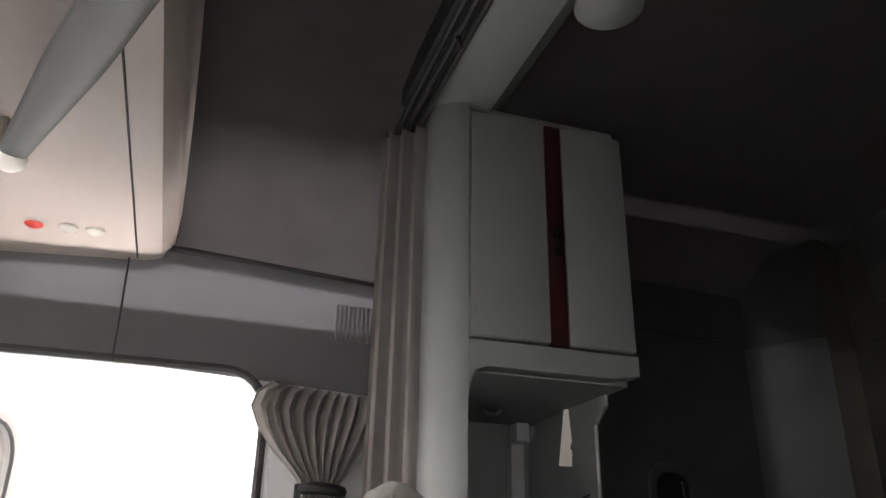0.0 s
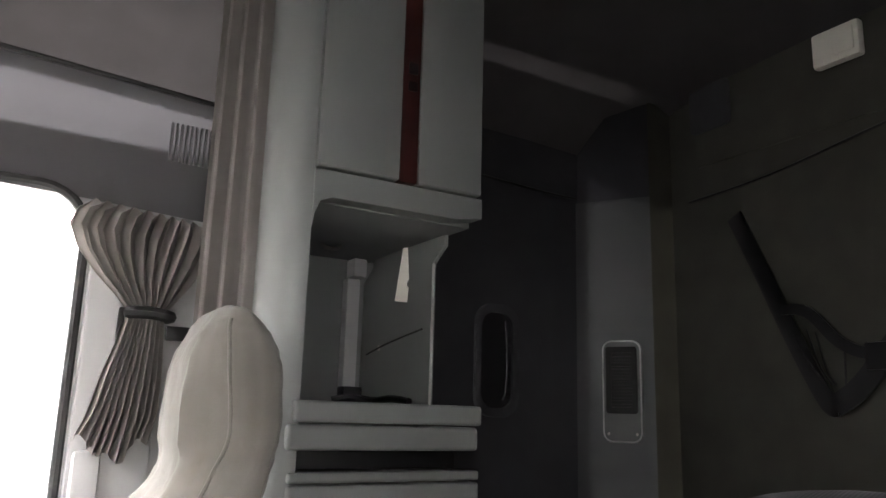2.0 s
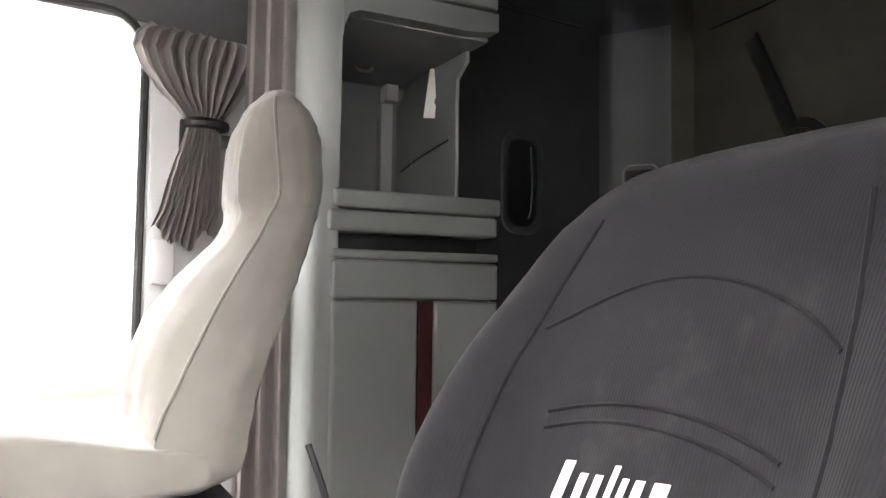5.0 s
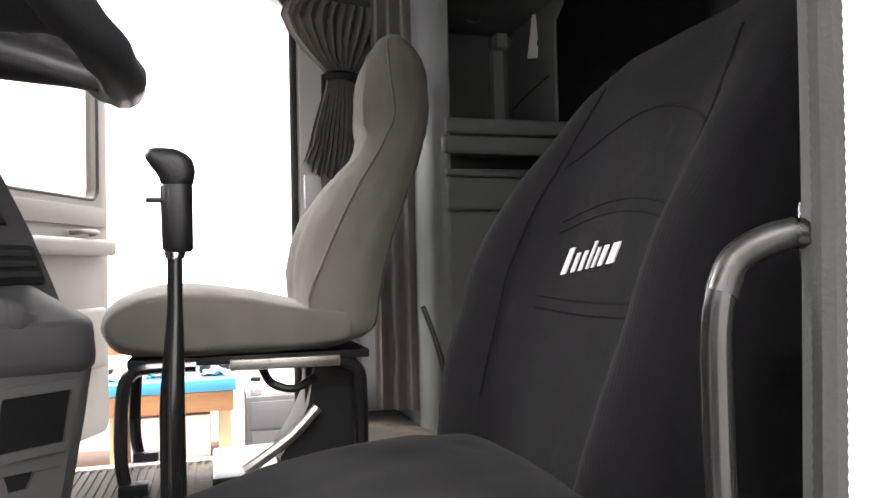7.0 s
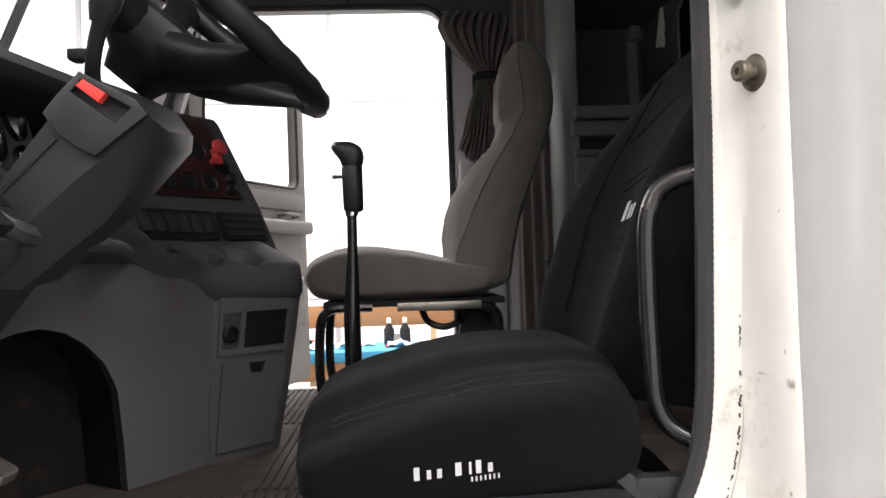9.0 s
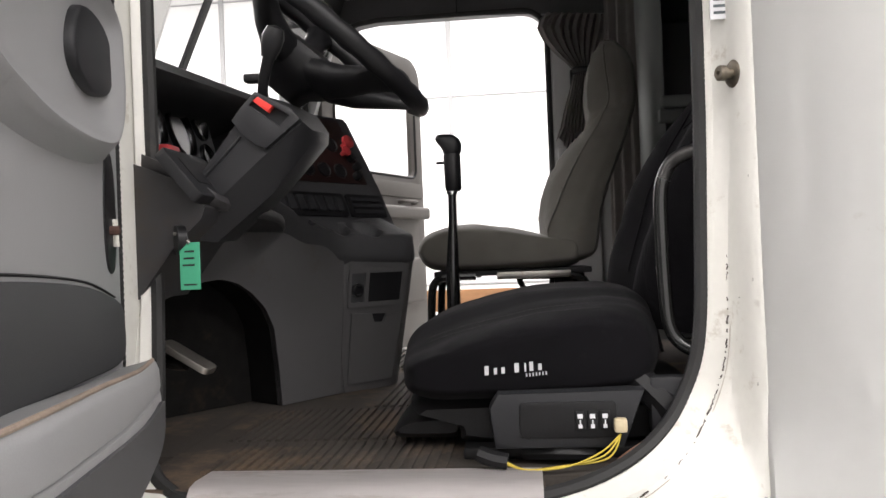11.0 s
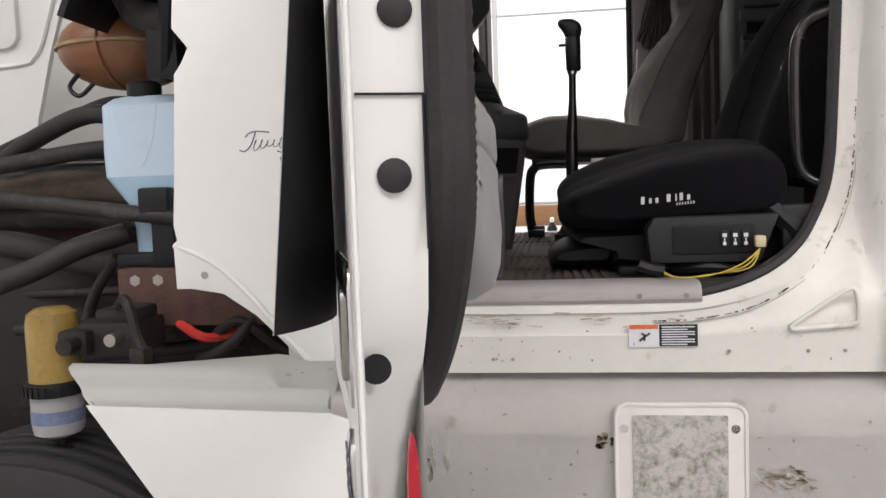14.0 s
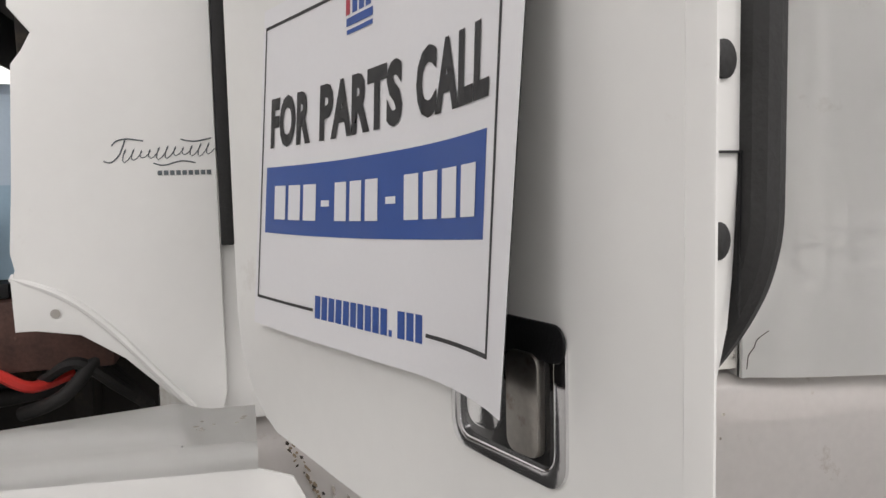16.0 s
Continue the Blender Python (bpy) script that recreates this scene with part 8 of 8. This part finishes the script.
    hoses = [
        ("heater_hose", [(-1.05, 0.33, 1.62), (-1.15, 0.28, 1.62), (-1.3, 0.26, 1.60), (-1.5, 0.3, 1.58)], 0.020),
        ("heater_hose", [(-1.03, 0.16, 1.43), (-1.10, 0.10, 1.405), (-1.22, 0.06, 1.35), (-1.5, 0.0, 1.27)], 0.024),
        ("coolant_hose", [(-1.0, 0.3, 1.66), (-1.15, 0.28, 1.70), (-1.3, 0.3, 1.66), (-1.45, 0.35, 1.60)], 0.022),
        ("coolant_hose", [(-1.0, 0.32, 1.70), (-1.14, 0.34, 1.735), (-1.3, 0.36, 1.69), (-1.5, 0.4, 1.63)], 0.012),
        ("air_pipe", [(-0.9, 0.4, 1.55), (-1.1, 0.42, 1.57), (-1.35, 0.46, 1.58), (-1.6, 0.5, 1.57)], 0.024),
        ("air_pipe", [(-0.95, 0.38, 1.60), (-1.15, 0.40, 1.62), (-1.5, 0.45, 1.62)], 0.016),
        ("air_pipe", [(-0.8, 0.34, 1.42), (-1.0, 0.36, 1.45), (-1.25, 0.4, 1.47), (-1.6, 0.5, 1.47)], 0.035),
        ("brake_line", [(-0.7, 0.25, 1.30), (-0.95, 0.26, 1.30), (-1.2, 0.3, 1.29), (-1.6, 0.4, 1.27)], 0.010),
        ("brake_line", [(-1.05, 0.16, 1.38), (-1.12, 0.18, 1.30), (-1.16, 0.2, 1.22)], 0.012),
        ("air_pipe", [(-0.88, 0.11, 1.46), (-1.0, 0.12, 1.475), (-1.12, 0.13, 1.49), (-1.4, 0.2, 1.52)], 0.017),
        ("coolant_hose", [(-1.05, 0.34, 1.52), (-1.3, 0.36, 1.54), (-1.6, 0.42, 1.52)], 0.04),
        ("coolant_hose", [(-0.98, 0.30, 1.34), (-1.2, 0.30, 1.36), (-1.4, 0.34, 1.40), (-1.7, 0.4, 1.42)], 0.032),
        ("brake_line", [(-0.66, 0.22, 1.26), (-0.82, 0.22, 1.27), (-1.05, 0.24, 1.24), (-1.4, 0.3, 1.20)], 0.014),
        ("brake_line", [(-0.80, 0.20, 1.19), (-1.0, 0.18, 1.17), (-1.3, 0.2, 1.15)], 0.016),
        ("cable", [(-0.85, 0.1, 1.17), (-0.78, 0.08, 1.20), (-0.72, 0.12, 1.26), (-0.66, 0.2, 1.28)], 0.012),
        ("cable", [(-1.10, 0.33, 1.98), (-1.0, 0.25, 2.02), (-0.92, 0.2, 1.98), (-0.88, 0.15, 1.9)], 0.012),
        ("cable", [(-1.0, 0.2, 1.73), (-1.02, 0.17, 1.70), (-1.04, 0.16, 1.68), (-1.06, 0.18, 1.70)], 0.006),
    ]
    for nm, pts, rad in hoses:
        tagged(part(nm, tube(pts, rad, 10), MUDDY if rad == 0.04 else HOSE), "grimy dark rubber hose in the engine bay", "hose", group="engine bay hoses")
    tagged(part("battery_cable", tube([(-0.92, 0.14, 1.255), (-0.88, 0.10, 1.24), (-0.83, 0.10, 1.215), (-0.78, 0.16, 1.22)], 0.010, 8), RED), "red battery cable in the engine bay", "cable")
    for k in range(3):
        tagged(part("battery_cable", tube([(-0.82, 0.12 + 0.03 * k, 1.22), (-0.76, 0.10 + 0.04 * k, 1.25), (-0.70, 0.12 + 0.03 * k, 1.20), (-0.66, 0.2, 1.14)], 0.011, 8), HOSE), "black cable in the engine bay", "cable", group="engine bay hoses")
    p = thing("brake_valve_block", "grimy cast valve block with a lever and fittings", "valve", (-1.0, -0.02, 1.2))
    part("body", box(-1.02, -0.90, -0.05, 0.07, 1.205, 1.275, 0.015), ENGINE, p)
    part("body", box(-1.045, -0.985, -0.075, 0.02, 1.215, 1.262, 0.010), ENGINE, p)
    part("body", box(-0.985, -0.905, -0.045, 0.05, 1.27, 1.298, 0.010), ENGINE, p)
    part("boss", lathe([(0.016, -0.03), (0.016, 0.004), (0.011, 0.008), (0.002, 0.008)], axes((-1.01, -0.076, 1.238), (0, 0, 1), (1, 0, 0)), 14), ENGINE, p)
    part("boss", lathe([(0.012, -0.03), (0.012, 0.004), (0.008, 0.006), (0.002, 0.006)], axes((-0.935, -0.051, 1.245), (0, 0, 1), (1, 0, 0)), 12), STEEL, p)
    part("lever", tube([(-0.935, -0.05, 1.30), (-0.915, -0.06, 1.318), (-0.898, -0.068, 1.30), (-0.885, -0.075, 1.255), (-0.872, -0.08, 1.225)], [0.007, 0.010, 0.010, 0.009, 0.011], 8), ENGINE, p)
    part("foot", box(-0.892, -0.862, -0.095, -0.06, 1.196, 1.232, 0.006), ENGINE, p)
    part("bolt", lathe([(0.009, 0), (0.009, 0.008), (0.005, 0.010)], pose(-0.876, -0.078, 1.203, 180), 8), STEEL, p)
    f = thing("fuel_filter", "filter with a yellowed bowl over a black ribbed collar", "filter", (-1.09, -0.02, 1.05))
    part("upper_bowl", lathe([(0.030, 0.25), (0.044, 0.24), (0.048, 0.22), (0.048, 0.10)], pose(-1.088, -0.02, 1.05), 20), YELLOWED, f, "yellowed clear plastic bowl")
    part("canister", lathe([(0.030, 0), (0.045, 0.008), (0.047, 0.02), (0.048, 0.085)], pose(-1.088, -0.02, 1.05), 20), GREY_LIGHT, f, "grey lower canister with a worn label")
    part("label", lathe([(0.0486, 0.03), (0.0486, 0.055)], pose(-1.088, -0.02, 1.05), 20), WORN_BLUE, f, "worn blue label band")
    part("collar", lathe([(0.048, 0.082), (0.056, 0.084), (0.058, 0.09), (0.058, 0.102), (0.056, 0.108), (0.048, 0.11)], pose(-1.088, -0.02, 1.05), 28), BLACK, f, "black ribbed collar")
    for k in range(28):
        a = 2 * math.pi * k / 28
        part("rib", box(-0.0025, 0.0025, -0.002, 0.003, 0.086, 0.106, 0, m=pose(-1.088, -0.02, 1.05, 0, 0, math.degrees(a)) @ Matrix.Translation((0, -0.0585, 0))), BLACK, f)
    part("drain", lathe([(0.012, -0.02), (0.012, 0.002), (0.006, 0.002)], pose(-1.088, -0.02, 1.05), 10), BLACK, f)
    part("mount", box(-1.13, -1.05, 0.03, 0.34, 1.20, 1.25, 0.008), ENGINE, f)
    # engine block and inner structure behind the hoses
    e = thing("engine_block", "dirty dark engine block deep in the bay", "engine", (-1.6, 0.9, 0.8))
    part("block", box(-2.3, -1.06, 0.62, 1.6, 0.8, 1.52, 0.03), ENGINE, e)
    part("head", box(-2.2, -1.10, 0.70, 1.5, 1.5, 1.62, 0.03), ENGINE, e)
    part("manifold", tube([(-1.15, 0.58, 1.42), (-1.5, 0.55, 1.44), (-2.0, 0.55, 1.44)], 0.06, 12), RUST, e)
    for k in range(5):
        part("injector_cover", box(-2.1 + 0.2 * k, -1.95 + 0.2 * k, 0.64, 0.80, 1.54, 1.66, 0.02), ENGINE, e)
    fr = tagged(part("frame_rail", box(-3.2, 4.0, 0.72, 0.80, 0.72, 0.98, 0.01), ENGINE), "dirty black steel chassis rail", "chassis rail", kind="structure")
    tagged(part("frame_rail_far", box(-3.2, 4.0, 1.55, 1.63, 0.72, 0.98, 0.01), ENGINE), "dirty black steel chassis rail", "chassis rail", kind="structure")
    tagged(part("inner_shield", box(-1.75, -0.66, 0.34, 0.36, 1.0, 1.40, 0.004), ENGINE), "dark inner splash shield", "body panel", kind="structure")
    y = thing("front_tyre", "dusty black ribbed front tyre on a steel wheel", "wheel", (-1.15, 0.03, 0.0))
    m = axes((-1.15, 0.03, 0.52), (1, 0, 0), (0, 0, 1))
    prof = [(0.30, -0.13), (0.40, -0.145), (0.47, -0.142), (0.495, -0.132)]
    for k in range(7):
        a = -0.124 + 0.0365 * k
        r = 0.520 - 0.55 * (a + 0.015) ** 2
        prof += [(r - 0.016, a - 0.002), (r - 0.002, a), (r, a + 0.003), (r, a + 0.023), (r - 0.002, a + 0.026), (r - 0.016, a + 0.028)]
    prof += [(0.495, 0.132), (0.47, 0.142), (0.40, 0.145), (0.30, 0.13)]
    part("tyre", lathe(prof, m, 64), RUBBER, y)
    part("rim", lathe([(0.305, -0.12), (0.31, 0.13), (0.28, 0.12), (0.2, 0.06), (0.05, 0.06), (0.05, -0.1)], m, 36), STEEL, y)
    h = thing("tilted_hood", "white hood tilted forward on its hinges", "hood", (-2.3, 0.8, 1.0))
    fp = [(-1.707, 2.172), (-1.76, 2.02), (-1.825, 1.79), (-1.86, 1.60), (-2.2, 1.2), (-3.1, 1.0), (-3.1, 2.9), (-1.45, 2.9)]
    part("near_side", plate(fp, 0.02, XZ @ Matrix.Translation((0, 0, -1.07))), WHITE_CLEAN, h, "white inner side with a pressed edge")
    part("far_side", plate(fp, 0.02, XZ @ Matrix.Translation((0, 0, -2.32))), WHITE_CLEAN, h)
    part("top_panel", plate([(1.05, 0.95), (2.32, 0.95), (2.32, 2.9), (1.05, 2.9)], 0.02, axes((-3.1, 0, 0), (0, 1, 0), (0, 0, 1))), WHITE_CLEAN, h)
    part("pressed_edge", tube([(-1.735, 1.048, 2.20), (-1.79, 1.048, 2.04), (-1.825, 1.048, 1.99), (-1.87, 1.048, 1.97), (-2.1, 1.048, 1.96)], 0.009, 6), WHITE_CLEAN, h)
    part("pressed_rib", plate(rr(-2.2, 2.02, -1.87, 2.4, 0.05), 0.02, XZ @ Matrix.Translation((0, 0, -1.05)), bev=0.012), WHITE_CLEAN, h)


engine_bay()


def passenger_door():
    # stands open on the far side, hinged at the front
    t = thing("passenger_door", "grey trimmed passenger door standing open", "door", (-0.65, 2.8, 1.3))
    m = axes((-0.82, 2.36, 0), (0.34, 0.84, 0), (0, 0, 1))
    hole = rr(0.09, 2.09, 0.835, 2.66, (0.05, 0.05, 0.12, 0.30))
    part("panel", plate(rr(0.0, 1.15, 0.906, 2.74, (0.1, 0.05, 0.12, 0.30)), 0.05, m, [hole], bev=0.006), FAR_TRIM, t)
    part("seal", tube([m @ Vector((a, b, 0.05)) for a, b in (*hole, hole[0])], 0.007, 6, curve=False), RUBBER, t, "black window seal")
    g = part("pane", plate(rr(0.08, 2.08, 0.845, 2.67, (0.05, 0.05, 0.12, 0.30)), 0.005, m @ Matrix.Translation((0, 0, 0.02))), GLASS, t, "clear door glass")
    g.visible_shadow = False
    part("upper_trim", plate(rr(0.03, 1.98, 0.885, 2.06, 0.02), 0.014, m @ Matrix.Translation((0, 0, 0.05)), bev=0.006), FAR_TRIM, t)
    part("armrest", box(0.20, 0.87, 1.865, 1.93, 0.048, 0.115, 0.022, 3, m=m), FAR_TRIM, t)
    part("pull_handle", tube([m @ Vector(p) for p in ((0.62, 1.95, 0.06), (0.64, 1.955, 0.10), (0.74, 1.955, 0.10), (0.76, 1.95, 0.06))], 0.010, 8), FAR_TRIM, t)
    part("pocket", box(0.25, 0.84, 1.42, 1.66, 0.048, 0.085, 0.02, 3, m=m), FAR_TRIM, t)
    mi = thing("side_mirror", "white west coast mirror on a tube bracket outside the far door", "mirror", (-0.9, 2.7, 2.2))
    part("bracket", tube([(-0.66, 2.33, 1.95), (-0.85, 2.75, 1.95), (-0.87, 2.8, 2.0), (-0.87, 2.8, 2.65), (-0.84, 2.75, 2.72), (-0.60, 2.33, 2.7)], 0.012, 8), STEEL, mi)
    part("head", box(-0.90, -0.84, 2.7, 2.9, 2.1, 2.5, 0.02), WHITE_PLASTIC, mi)


passenger_door()


# ---- wear: chips, scrapes and stains on the painted cab side ----
def wear():
    rnd = random.Random(11)
    t = thing("paint_wear", "brown scrapes, rust chips and scuffs on white paint", "scrape marks", (-0.1, -0.03, 1.0))
    flat = XZ @ Matrix.Translation((0, 0, 0.0302))
    # long brown scrape in front of the hatch
    for k in range(26):
        f = k / 25
        x, z = -0.425 + 0.06 * f + rnd.uniform(-0.008, 0.008), 1.118 - 0.11 * f
        part("scrape", plate(blot(rnd, x, z, rnd.uniform(0.002, 0.007), rnd.uniform(0.0012, 0.004), -0.9), 0.0006, flat), GRIME if k % 3 else CHIP, t)
    for k in range(16):
        x, z = -0.375 + rnd.uniform(-0.03, 0.05), 0.97 + rnd.uniform(-0.08, 0.06)
        part("scrape", plate(blot(rnd, x, z, rnd.uniform(0.002, 0.006), rnd.uniform(0.004, 0.02), 0.15), 0.0006, flat), SCUFF if k % 3 else GRIME, t)
    # burst beside and behind the hatch
    for k in range(12):
        part("scrape", plate(blot(rnd, -0.045 + rnd.uniform(-0.018, 0.018), 1.05 + rnd.uniform(-0.012, 0.012), rnd.uniform(0.003, 0.011), rnd.uniform(0.002, 0.006), rnd.uniform(-1, 1)), 0.0006, flat), GRIME if k % 2 else CHIP, t)
    for k in range(46):
        x = 0.245 + abs(rnd.gauss(0, 0.035)) * (1 if k % 4 else -0.6)
        part("scrape", plate(blot(rnd, x, 0.985 + rnd.gauss(0, 0.012) - 0.1 * (x - 0.24), rnd.uniform(0.003, 0.014), rnd.uniform(0.0006, 0.003), rnd.uniform(-0.7, 0.3)), 0.0006, flat), GRIME if k % 3 else SCUFF, t)
    for k in range(34):
        part("scuff", plate(blot(rnd, rnd.uniform(-0.3, 0.42), rnd.uniform(0.88, 1.10), rnd.uniform(0.0015, 0.006), rnd.uniform(0.001, 0.005)), 0.0006, flat), SCUFF, t)
    lip = XZ @ Matrix.Translation((0, 0, 0.0068))
    for k in range(46):
        x = rnd.choice((-0.33, -0.28, -0.19, -0.05, 0.06)) + rnd.gauss(0, 0.035)
        part("stain", plate(blot(rnd, x, 1.262 + rnd.gauss(0, 0.006), rnd.uniform(0.003, 0.022), rnd.uniform(0.0005, 0.0018), rnd.uniform(-0.12, 0.12)), 0.0006, lip), GRIME if k % 4 == 0 else SCUFF, t)
    for k in range(26):
        part("stain", plate(blot(rnd, rnd.uniform(-0.3, 0.36), rnd.uniform(1.185, 1.25), rnd.uniform(0.0008, 0.003), rnd.uniform(0.0008, 0.004)), 0.0006, lip), GRIME if k % 2 else SCUFF, t)
    # cracked sealer round the corner of the opening
    line = smooth_line([(x, side_y(z) - 0.0055, z) for x, z in ((0.4205, 1.78), (0.420, 1.70), (0.4195, 1.62), (0.417, 1.55), (0.412, 1.49), (0.400, 1.44), (0.375, 1.395), (0.335, 1.350), (0.28, 1.312), (0.20, 1.275), (0.11, 1.258), (0.04, 1.256))], 24)
    line = [Vector((p.x, max(p.y, -0.0055), p.z)) for p in line]
    c = thing("sealer_crack", "dark cracked sealer line round the door opening", "crack", (0.3, -0.012, 1.4))
    k = 0
    while k < len(line) - 2:
        n = rnd.choice((1, 1, 1, 2, 3))
        seg = line[k:k + n + 1]
        if rnd.random() < (0.62 if seg[0].z < 1.70 else 0.15) and len(seg) > 1:
            part("crack", tube([p + Vector((rnd.uniform(-0.0012, 0.0012), 0, 0)) for p in seg], rnd.uniform(0.0004, 0.0015), 5), CHIP, c)
        k += n
    part("seam_line", tube([p + Vector((0.0045, 0.0006, -0.003)) for p in line], 0.0008, 5, curve=False), SCUFF, c, "thin grey sealer edge")
    # pressed triangle in the corner of the sill
    e = smooth_line([(0.272, -0.012, 1.242), (0.31, -0.012, 1.272), (0.362, -0.012, 1.306), (0.377, -0.012, 1.300), (0.381, -0.012, 1.262), (0.372, -0.012, 1.248), (0.32, -0.012, 1.243)], 6, True)
    g = thing("pressed_corner", "white pressed triangle in the corner of the sill", "pressing", (0.33, -0.012, 1.27))
    part("edge", tube([p + Vector((0, 0.0045, 0)) for p in (*e, e[0])], 0.0042, 8, curve=False), JAMB, g)
    part("crack", tube([(0.425, -0.052, 1.175), (0.428, -0.052, 1.20), (0.44, -0.052, 1.215), (0.446, -0.053, 1.23), (0.47, -0.054, 1.245)], 0.0009, 5), CHIP, c)


wear()
